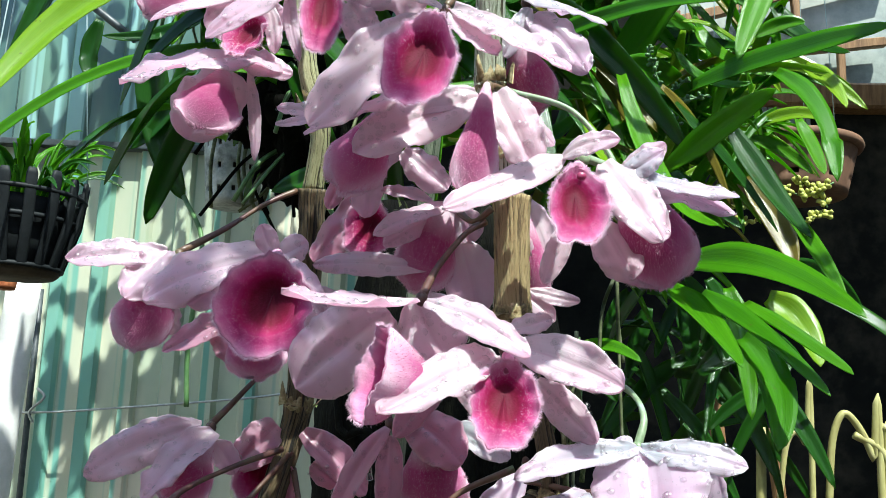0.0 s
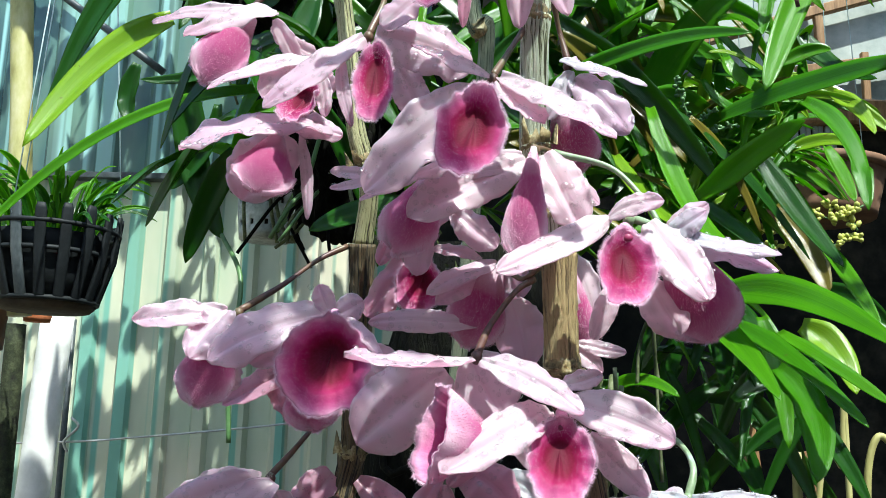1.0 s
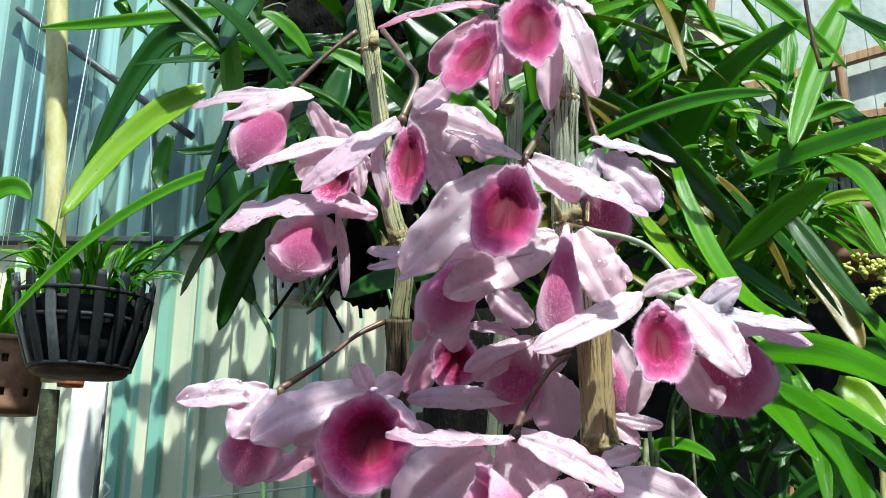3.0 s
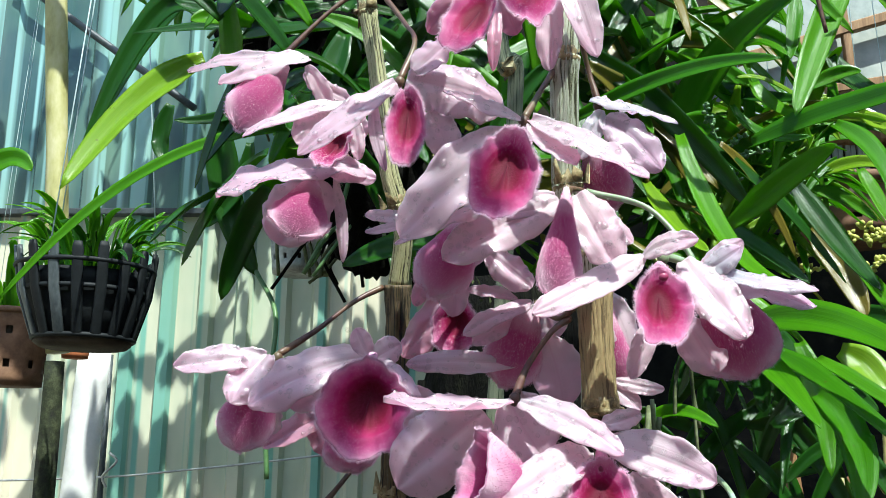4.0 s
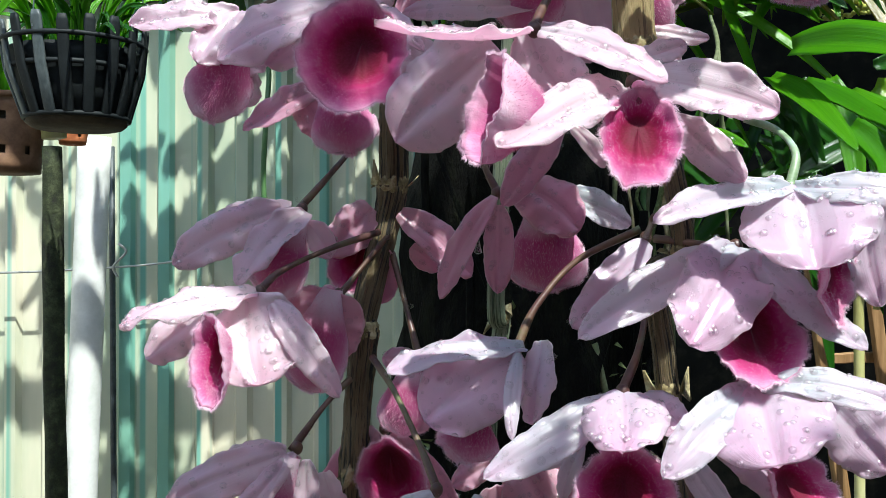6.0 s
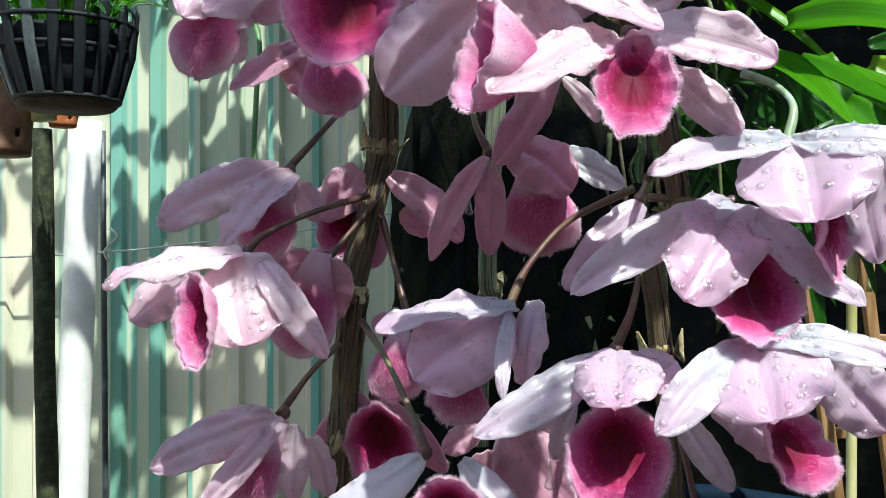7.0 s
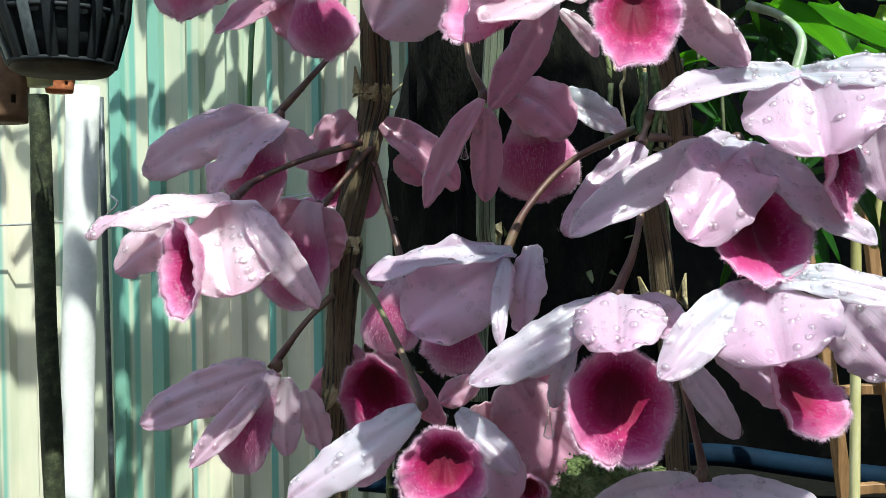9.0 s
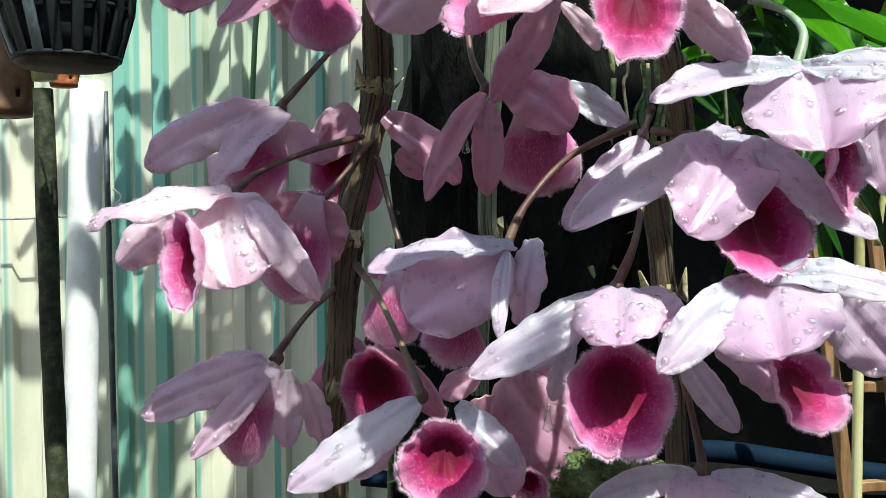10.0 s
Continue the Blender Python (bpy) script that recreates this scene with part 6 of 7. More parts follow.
tube('upper_post', [(-0.914, 1.885, 1.719), (-0.975, 1.885, 2.299), (-1.071, 1.885, 3.2)], 0.0225, BAMBOO, post, 'yellow lichened bamboo', 10, 16, 0.12)
holed_pot((-0.921, 1.98, 1.7180000000000002), 0.032, 0.026, 0.034, TERRACOTTA, 'small orange terracotta pot behind the post', 6, 1, 0.003)
tagged(tube('drain_pipe', [(-1.128, 2.42, 0), (-1.101, 2.42, 0.903), (-1.069, 2.42, 1.792)], 0.040, PVC, None, '', 10, 24), 'dusty white plastic pipe standing before the wall', 'pipe')
tagged(beam('roof_beam', (-3.3, 1.9, 2.96), (-0.25, 1.9, 2.96), 0.06, WOOD), 'wooden beam that carries the hanging baskets', 'beam', kind='structure')
pot = holed_pot((-1.022, 1.9, 1.654), 0.075, 0.068, 0.145, BROWN_POT, 'brown clay orchid pot with round holes', 9, 2, 0.006)
hung(3, (-1.022, 1.9, 2.93), (-1.022, 1.9, 1.799), 0.074, pot)
tuft('potted_orchid', 'green orchid leaves in the brown pot', (-1.022, 1.9, 1.774), 0.06, 0.22, 14, LEAF_LIT, 0.03, 31)
tagged(tube('wall_wire', [(-1.606, 2.76, 1.452), (-1.404, 2.76, 1.455), (-1.114, 2.76, 1.471), (-0.958, 2.76, 1.487), (-0.715, 2.76, 1.515), (-0.491, 2.76, 1.546), (-0.269, 2.76, 1.596)], 0.0032, WIRE, None, '', 5, 6), 'slack grey wire strung along the wall', 'wire')
tagged(tube('wire_twist', [(-1.147, 2.755, 1.535), (-1.125, 2.755, 1.511), (-1.159, 2.75, 1.471), (-1.149, 2.755, 1.44)], 0.004, WIRE, None, '', 5, 6), 'twisted wire end tied to the line', 'wire')
tagged(tube('wall_rod', [(-1.187, 2.8, 1.815), (-1.167, 2.8, 0.0)], 0.009, GREY_SLAT, None, '', 6, 8), 'thin dark upright rod against the wall', 'rod')
tagged(tube('brace', [(-1.659, 2.9, 3.071), (-1.025, 2.9, 2.611)], 0.012, GREY_SLAT, None, '', 6, 8), 'grey slanting metal brace on the turquoise sheet', 'brace')
pot = holed_pot((-0.294, 1.25, 1.756), 0.044, 0.035, 0.095, POT_PLASTIC, 'dark plastic orchid pot with holes and pale roots', 12, 3, 0.003)
hung(3, (-0.295, 1.250, 2.93), (-0.295, 1.25, 1.851), 0.043, pot)
tagged(beam('roof_beam', (-3.3, 1.250, 2.96), (2.6, 1.250, 2.96), 0.06, WOOD), 'wooden beam that carries the hanging baskets', 'beam', kind='structure')
tagged(beam('roof_beam', (-3.3, 1.58, 2.96), (-0.25, 1.58, 2.96), 0.06, WOOD), 'wooden beam that carries the hanging baskets', 'beam', kind='structure')
tagged(tube('hanging_root', [(-0.265, 1.195, 1.853), (-0.271, 1.192, 1.795), (-0.254, 1.2, 1.743)], 0.0024, ROOT, None, '', 6, 7), 'pale green aerial root hanging over the pot', 'root')
tagged(tube('hanging_root', [(-0.254, 1.195, 1.853), (-0.242, 1.192, 1.794), (-0.25, 1.2, 1.743)], 0.0024, ROOT, None, '', 6, 7), 'pale green aerial root hanging over the pot', 'root')
tagged(tube('hanging_root', [(-0.243, 1.195, 1.853), (-0.235, 1.192, 1.794), (-0.247, 1.2, 1.743)], 0.0024, ROOT, None, '', 6, 7), 'pale green aerial root hanging over the pot', 'root')
tagged(tube('hanging_root', [(-0.308, 1.195, 1.854), (-0.312, 1.192, 1.796), (-0.309, 1.2, 1.744)], 0.0024, ROOT, None, '', 6, 7), 'pale green aerial root hanging over the pot', 'root')
tagged(tube('hanging_root', [(-0.276, 1.195, 1.853), (-0.278, 1.192, 1.795), (-0.268, 1.2, 1.743)], 0.0024, ROOT, None, '', 6, 7), 'pale green aerial root hanging over the pot', 'root')
tuft('pot_plant', 'dark orchid leaves rising from the pot', (-0.295, 1.25, 1.841), 0.03, 0.16, 4, LEAF_DARK, 0.02, 33)
tagged(tube('green_tendril', [(-0.244, 0.85, 1.681), (-0.217, 0.82, 1.639), (-0.213, 0.8, 1.588), (-0.215, 0.8, 1.541), (-0.212, 0.8, 1.497)], 0.0022, GREEN_STEM, None, '', 6, 7), 'thin pale green shoot hanging free', 'shoot')


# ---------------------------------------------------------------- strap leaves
# each leaf's last entry picks its lit or shaded colour
leaves('arching_leaves', 'long arching orchid leaves, some coloured yellow-green as sunlit, most dark as shaded', 'plant', LEAF_DARK, [
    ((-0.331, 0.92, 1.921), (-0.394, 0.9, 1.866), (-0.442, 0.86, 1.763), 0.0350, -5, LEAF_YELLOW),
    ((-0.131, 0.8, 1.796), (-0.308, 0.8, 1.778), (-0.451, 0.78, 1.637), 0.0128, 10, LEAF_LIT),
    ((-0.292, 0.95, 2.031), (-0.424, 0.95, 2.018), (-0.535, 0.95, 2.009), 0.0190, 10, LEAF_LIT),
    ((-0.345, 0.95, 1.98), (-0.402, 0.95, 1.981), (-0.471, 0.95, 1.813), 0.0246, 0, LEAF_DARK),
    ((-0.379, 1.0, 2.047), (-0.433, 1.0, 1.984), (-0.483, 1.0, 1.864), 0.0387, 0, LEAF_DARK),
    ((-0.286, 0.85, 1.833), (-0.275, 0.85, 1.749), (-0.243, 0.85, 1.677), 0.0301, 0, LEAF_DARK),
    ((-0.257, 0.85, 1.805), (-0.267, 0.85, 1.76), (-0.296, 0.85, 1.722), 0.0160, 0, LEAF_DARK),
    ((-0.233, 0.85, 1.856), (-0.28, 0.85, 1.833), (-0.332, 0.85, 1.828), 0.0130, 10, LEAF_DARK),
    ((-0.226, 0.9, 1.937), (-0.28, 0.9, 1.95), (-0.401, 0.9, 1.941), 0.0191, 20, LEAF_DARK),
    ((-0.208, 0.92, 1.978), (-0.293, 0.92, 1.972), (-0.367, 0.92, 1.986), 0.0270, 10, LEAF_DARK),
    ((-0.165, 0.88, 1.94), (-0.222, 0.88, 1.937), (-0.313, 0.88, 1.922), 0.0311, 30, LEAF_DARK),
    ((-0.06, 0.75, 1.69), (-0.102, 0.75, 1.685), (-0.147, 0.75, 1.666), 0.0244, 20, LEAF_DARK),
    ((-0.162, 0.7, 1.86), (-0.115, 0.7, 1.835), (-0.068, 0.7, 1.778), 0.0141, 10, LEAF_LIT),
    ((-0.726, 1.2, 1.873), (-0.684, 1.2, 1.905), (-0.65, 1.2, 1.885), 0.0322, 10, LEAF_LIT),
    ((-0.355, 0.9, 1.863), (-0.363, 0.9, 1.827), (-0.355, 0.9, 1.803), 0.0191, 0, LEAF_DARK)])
leaves('strap_orchid', 'large orchid with broad glossy strap leaves in full sun', 'plant', LEAF_LIT, [
    ((0.137, 0.920, 1.812), (0.189, 0.860, 1.898), (0.252, 0.800, 1.931), 0.0395, 15, LEAF_MID),
    ((0.155, 0.950, 2.023), (0.141, 0.920, 1.950), (0.121, 0.880, 1.890), 0.0204, 5, LEAF_LIT),
    ((0.175, 0.980, 2.042), (0.164, 0.960, 1.975), (0.150, 0.940, 1.922), 0.0224, 0, LEAF_DARK),
    ((0.308, 0.850, 1.981), (0.258, 0.800, 1.885), (0.220, 0.760, 1.794), 0.0258, 5, LEAF_LIT),
    ((0.257, 0.860, 1.951), (0.247, 0.840, 1.910), (0.236, 0.820, 1.869), 0.0146, 5, LEAF_MID),
    ((0.200, 0.840, 1.891), (0.215, 0.820, 1.886), (0.228, 0.800, 1.864), 0.0129, 20, LEAF_LIT),
    ((0.191, 0.800, 1.784), (0.234, 0.740, 1.790), (0.304, 0.660, 1.787), 0.0323, 25, LEAF_MID),
    ((0.370, 0.820, 1.903), (0.324, 0.800, 1.916), (0.275, 0.780, 1.929), 0.0210, 20, LEAF_DARK),
    ((0.316, 0.880, 1.838), (0.331, 0.860, 1.818), (0.339, 0.840, 1.785), 0.0183, 10, LEAF_YELLOW),
    ((0.133, 0.800, 1.793), (0.156, 0.740, 1.688), (0.184, 0.680, 1.640), 0.0177, 10, LEAF_LIT),
    ((0.106, 0.820, 1.756), (0.122, 0.780, 1.712), (0.142, 0.740, 1.676), 0.0176, 10, LEAF_YELLOW),
    ((0.151, 0.840, 1.739), (0.188, 0.800, 1.700), (0.223, 0.760, 1.655), 0.0164, 15, LEAF_DARK),
    ((0.171, 0.800, 1.711), (0.210, 0.760, 1.741), (0.238, 0.720, 1.756), 0.0224, 15, LEAF_LIT),
    ((0.229, 0.820, 1.760), (0.251, 0.780, 1.697), (0.270, 0.740, 1.646), 0.0206, 10, LEAF_DARK),
    ((0.270, 0.820, 1.809), (0.292, 0.780, 1.764), (0.291, 0.740, 1.691), 0.0225, 10, LEAF_MID),
    ((0.303, 0.860, 1.780), (0.308, 0.840, 1.750), (0.311, 0.820, 1.718), 0.0156, 5, LEAF_LIT),
    ((0.261, 0.880, 1.729), (0.281, 0.860, 1.688), (0.292, 0.840, 1.640), 0.0265, 0, LEAF_BROWN),
    ((0.171, 0.720, 1.620), (0.209, 0.660, 1.611), (0.245, 0.580, 1.567), 0.0326, 25, LEAF_LIT),
    ((0.163, 0.740, 1.605), (0.175, 0.680, 1.576), (0.183, 0.620, 1.537), 0.0216, 12, LEAF_LIT),
    ((0.185, 0.740, 1.600), (0.210, 0.680, 1.569), (0.230, 0.600, 1.521), 0.0240, 18, LEAF_MID),
    ((0.224, 0.760, 1.598), (0.240, 0.700, 1.571), (0.252, 0.620, 1.536), 0.0210, 18, LEAF_LIT),
    ((0.273, 0.800, 1.681), (0.279, 0.760, 1.645), (0.288, 0.720, 1.597), 0.0152, 8, LEAF_LIT),
    ((0.223, 0.800, 1.614), (0.230, 0.780, 1.567), (0.230, 0.760, 1.507), 0.0183, 0, LEAF_LIT),
    ((0.261, 0.820, 1.610), (0.282, 0.800, 1.588), (0.290, 0.780, 1.551), 0.0288, 5, LEAF_YELLOW),
    ((0.211, 0.720, 1.567), (0.223, 0.680, 1.533), (0.211, 0.640, 1.486), 0.0262, 0, LEAF_MID),
    ((0.072, 0.620, 1.537), (0.091, 0.600, 1.546), (0.112, 0.580, 1.535), 0.0112, 30, LEAF_LIT),
    ((0.076, 0.620, 1.539), (0.088, 0.620, 1.529), (0.105, 0.620, 1.512), 0.0093, 0, LEAF_DARK),
    ((0.092, 0.950, 2.016), (0.081, 0.930, 1.961), (0.061, 0.900, 1.905), 0.0229, 5, LEAF_MID),
    ((0.103, 0.860, 1.870), (0.106, 0.840, 1.835), (0.114, 0.820, 1.800), 0.0114, 5, LEAF_LIT),
    ((0.218, 0.880, 1.873), (0.233, 0.860, 1.840), (0.262, 0.840, 1.819), 0.0225, 20, LEAF_LIT),
    ((0.192, 0.860, 1.842), (0.214, 0.840, 1.807), (0.250, 0.820, 1.797), 0.0116, 10, LEAF_MID),
    ((0.175, 0.950, 1.913), (0.216, 0.920, 1.877), (0.265, 0.880, 1.856), 0.0176, 15, LEAF_DARK),
    ((0.311, 0.950, 1.932), (0.332, 0.920, 1.883), (0.359, 0.880, 1.853), 0.0234, 15, LEAF_DARK)])
random_leaves('leaf_thicket', 'thicket of orchid leaves, mostly in the dark shade colour', LEAF_DARK, (-0.254, 0.66, 1.736), (-0.007, 1.05, 2.049), 130, 0.11, 0.022, 41, (0.0, 0, -0.2), 1.0, [LEAF_DARK, LEAF_DARK, LEAF_DARK, LEAF_LIT])
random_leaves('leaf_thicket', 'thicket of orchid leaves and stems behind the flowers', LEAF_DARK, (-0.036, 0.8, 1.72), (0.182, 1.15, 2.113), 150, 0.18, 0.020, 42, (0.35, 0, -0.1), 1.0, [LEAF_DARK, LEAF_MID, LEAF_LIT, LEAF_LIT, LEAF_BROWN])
random_leaves('leaf_thicket', 'thicket of fine orchid growth in the sunlit leaf colours', LEAF_LIT, (0.171, 0.9, 1.773), (0.308, 1.15, 1.888), 230, 0.09, 0.012, 43, (0.2, 0, -0.1), 1.0, [LEAF_MID, LEAF_LIT, LEAF_LIT, LEAF_YELLOW])
random_leaves('leaf_thicket', 'orchid leaves in the dark shade colour above the bench', LEAF_DARK, (0.183, 1.0, 1.512), (0.371, 1.3, 1.67), 46, 0.13, 0.020, 44, (0.1, 0, -0.5), 1.0, [LEAF_DARK])


# ---------------------------------------------------------------- right: panels, clay pots, ladder, log
tagged(beam('wall_batten', (0.558, 2.56, 2.593), (1.145, 2.56, 2.767), 0.0280, WOOD), 'weathered wooden batten on the grey panels', 'batten')
tagged(beam('wall_batten', (0.824, 2.56, 2.516), (1.126, 2.56, 2.561), 0.0250, WOOD), 'weathered wooden batten on the grey panels', 'batten')
tagged(beam('wall_batten', (0.56, 2.56, 2.623), (0.574, 2.56, 2.329), 0.0265, WOOD), 'weathered wooden batten on the grey panels', 'batten')
tagged(beam('wall_batten', (0.877, 2.56, 2.807), (0.9, 2.56, 2.49), 0.0221, WOOD), 'weathered wooden batten on the grey panels', 'batten')
tagged(beam('wall_batten', (0.553, 2.56, 2.897), (0.532, 2.56, 2.775), 0.0206, WOOD), 'weathered wooden batten on the grey panels', 'batten')
tagged(beam('wall_batten', (1.008, 2.56, 2.571), (1.01, 2.56, 2.33), 0.0191, WOOD), 'weathered wooden batten on the grey panels', 'batten')
tagged(beam('hanging_strip', (0.695, 2.27, 2.3), (0.694, 2.27, 2.157), 0.0105, BLOCK), 'pale weathered strip hanging among leaves', 'strip')
tagged(beam('hanging_strip', (0.709, 2.27, 2.297), (0.715, 2.27, 2.162), 0.0105, BLOCK), 'pale weathered strip hanging among leaves', 'strip')
tagged(beam('hanging_strip', (0.724, 2.27, 2.295), (0.724, 2.27, 2.166), 0.0105, BLOCK), 'pale weathered strip hanging among leaves', 'strip')
tagged(beam('hanging_strip', (0.739, 2.27, 2.299), (0.745, 2.27, 2.17), 0.0105, BLOCK), 'pale weathered strip hanging among leaves', 'strip')
tagged(beam('hanging_strip', (0.753, 2.27, 2.296), (0.754, 2.27, 2.16), 0.0105, BLOCK), 'pale weathered strip hanging among leaves', 'strip')
tagged(beam('hanging_strip', (0.768, 2.27, 2.3), (0.775, 2.27, 2.165), 0.0105, BLOCK), 'pale weathered strip hanging among leaves', 'strip')
tagged(beam('hanging_strip', (0.782, 2.27, 2.298), (0.784, 2.27, 2.169), 0.0105, BLOCK), 'pale weathered strip hanging among leaves', 'strip')
tagged(beam('hanging_strip', (0.796, 2.27, 2.295), (0.804, 2.27, 2.159), 0.0105, BLOCK), 'pale weathered strip hanging among leaves', 'strip')
tagged(beam('hanging_strip', (0.811, 2.27, 2.299), (0.814, 2.27, 2.163), 0.0105, BLOCK), 'pale weathered strip hanging among leaves', 'strip')
tagged(beam('strip_rail', (0.644, 2.27, 2.294), (1.064, 2.27, 2.295), 0.0620, WOOD), 'weathered rail from which pale strips hang', 'rail')
pot = holed_pot((0.426, 1.25, 1.801), 0.084, 0.069, 0.064, BROWN_POT, 'brown clay orchid pot with round holes, hanging among leaves', 9, 2, 0.007)
hung(3, (0.426, 1.25, 2.93), (0.426, 1.25, 1.865), 0.082, pot)
pot = holed_pot((0.323, 1.25, 1.819), 0.044, 0.036, 0.048, GREY_SLAT, 'small grey pot behind the leaves', 8, 1, 0.004)
hung(3, (0.323, 1.25, 2.93), (0.323, 1.25, 1.867), 0.043, pot)
bud_spray('flower_spike', 'spike of tiny yellow-green buds', [(0.304, 1.12, 1.758), (0.329, 1.12, 1.755), (0.357, 1.12, 1.745)], BUDS, 22, 0.0042, 60)
bud_spray('flower_spike', 'spike of tiny yellow-green buds', [(0.309, 1.12, 1.738), (0.341, 1.12, 1.739), (0.368, 1.12, 1.755)], BUDS, 22, 0.0042, 61)
bud_spray('flower_spike', 'spike of tiny yellow-green buds', [(0.376, 1.12, 1.778), (0.401, 1.12, 1.772), (0.433, 1.12, 1.789)], BUDS, 22, 0.0042, 62)
bud_spray('flower_spike', 'spike of tiny yellow-green buds', [(0.385, 1.12, 1.732), (0.405, 1.12, 1.745), (0.43, 1.12, 1.752)], BUDS, 22, 0.0042, 63)
bud_spray('flower_spike', 'spike of tiny yellow-green buds', [(0.392, 1.12, 1.789), (0.414, 1.12, 1.779), (0.425, 1.12, 1.759)], BUDS, 22, 0.0042, 64)
bud_spray('flower_spike', 'slender green spike with small buds', [(0.166, 0.86, 1.842), (0.177, 0.86, 1.809), (0.196, 0.86, 1.765)], GREEN_STEM, 26, 0.0024, 70)
bud_spray('flower_spike', 'slender green spike with small buds', [(0.204, 0.86, 1.814), (0.182, 0.86, 1.792), (0.176, 0.86, 1.77)], GREEN_STEM, 26, 0.0024, 71)
bud_spray('flower_spike', 'slender green spike with small buds', [(0.157, 0.86, 1.809), (0.192, 0.86, 1.792), (0.223, 0.86, 1.798)], GREEN_STEM, 26, 0.0024, 72)
tagged(tube('dry_twig', [(0.189, 0.6, 1.869), (0.192, 0.6, 1.827), (0.197, 0.6, 1.794)], 0.0014, PEDICEL, None, '', 6, 7), 'dry brown twig hanging down', 'twig')
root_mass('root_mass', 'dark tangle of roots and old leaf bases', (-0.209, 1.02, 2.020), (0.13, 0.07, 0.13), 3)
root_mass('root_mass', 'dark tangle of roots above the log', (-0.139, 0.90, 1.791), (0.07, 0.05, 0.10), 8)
ladder = thing('wooden_rack', (0.372, 1.3, 1.302), 'narrow weathered wooden rack leaning in the shade', 'rack')
beam('rail', (0.3390, 1.3, 1.541), (0.5343, 1.3, 0.0), 0.0164, WOOD, ladder)
beam('rail', (0.4136, 1.3, 1.5058), (0.5963, 1.3, 0.0), 0.0143, WOOD, ladder)
beam('rung', (0.372, 1.312, 1.354), (0.45, 1.312, 1.357), 0.0129, WOOD, ladder)
beam('rung', (0.383, 1.312, 1.239), (0.458, 1.312, 1.243), 0.0129, WOOD, ladder)
beam('rung', (0.398, 1.312, 1.115), (0.466, 1.312, 1.12), 0.0129, WOOD, ladder)
tagged(tube('thin_stake', [(0.34, 1.1, 1.505), (0.339, 1.1, 1.161), (0.334, 1.1, 0.0)], 0.0055, BAMBOO, None, '', 6, 9), 'thin pale bamboo stake', 'stake')
tagged(tube('bent_cane', [(0.392, 1.2, 1.42), (0.400, 1.2, 1.484), (0.412, 1.2, 1.502), (0.424, 1.2, 1.486), (0.431, 1.2, 1.447), (0.440, 1.2, 0.0)], 0.0036, BAMBOO, None, '', 8, 9), 'pale bent cane hoop', 'hoop')
tagged(tube('bent_cane', [(0.450, 1.2, 1.42), (0.455, 1.2, 1.492), (0.468, 1.2, 1.526), (0.486, 1.2, 1.512), (0.503, 1.2, 1.475), (0.512, 1.2, 1.43), (0.520, 1.2, 0.0)], 0.0044, BAMBOO, None, '', 8, 9), 'pale bent cane hoop', 'hoop')
tagged(tube('bent_cane', [(0.481, 1.2, 1.502), (0.513, 1.2, 1.484), (0.525, 1.2, 1.445), (0.52, 1.2, 1.399), (0.53, 1.2, 0.0)], 0.0048, BAMBOO, None, '', 8, 9), 'pale bent cane hoop', 'hoop')
tagged(tube('bent_cane', [(0.514, 1.2, 1.513), (0.54, 1.2, 1.501), (0.558, 1.2, 1.453), (0.563, 1.2, 1.401), (0.573, 1.2, 0.0)], 0.0048, BAMBOO, None, '', 8, 9), 'pale bent cane hoop', 'hoop')
tagged(tube('garden_hose', [(0.202, 1.5, 1.112), (0.283, 1.5, 1.113), (0.394, 1.5, 1.098), (0.505, 1.5, 1.083), (0.614, 1.5, 1.077)], 0.016, HOSE, None, '', 8, 12), 'dark blue hose lying in the shade', 'hose')
tagged(tube('garden_hose', [(-0.23, 1.4, 1.094), (-0.191, 1.4, 1.091), (-0.136, 1.4, 1.082), (-0.058, 1.4, 1.077)], 0.012, HOSE, None, '', 8, 12), 'blue hose behind the flowers', 'hose')
bench = thing('plant_bench', (0.4, 1.5, 0), 'dark timber bench in the shade', 'bench')
box('top', (-0.191, 1.33, 1.004), (1.25, 1.72, 1.044), BARK_SHADED, bench, '', 0.004)
box('leg', (-0.05, 1.36, 0), (0.01, 1.42, 1.004), BARK_SHADED, bench, '', 0.004)
box('leg', (1.15, 1.36, 0), (1.21, 1.42, 1.004), BARK_SHADED, bench, '', 0.004)
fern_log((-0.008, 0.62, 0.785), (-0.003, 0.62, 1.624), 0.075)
roots = thing('aerial_roots', (0.124, 0.75, 1.649), 'thin greenish aerial roots hanging below the leaves', 'roots')
tube('root', [(0.124, 0.75, 1.649), (0.1, 0.6, 1.594), (0.101, 0.6, 1.562), (0.105, 0.6, 1.535)], 0.0012, ROOT, roots, '', 6, 6)
tube('root', [(0.124, 0.75, 1.649), (0.1, 0.6, 1.594), (0.102, 0.6, 1.542), (0.105, 0.6, 1.484)], 0.0012, ROOT, roots, '', 6, 6)
tube('root', [(0.124, 0.75, 1.649), (0.1, 0.6, 1.594), (0.092, 0.6, 1.569), (0.09, 0.6, 1.541)], 0.0012, ROOT, roots, '', 6, 6)
curtain = thing('root_curtain', (0.059, 0.6, 1.542), 'mossy hanging roots on the black log, yellow-green where lit', 'roots')
tube('root', [(0.039, 0.561, 1.526), (0.038, 0.561, 1.508), (0.037, 0.561, 1.496), (0.039, 0.561, 1.485), (0.039, 0.561, 1.479)], 0.0017, ROOT, curtain, '', 4, 5, 0.3)
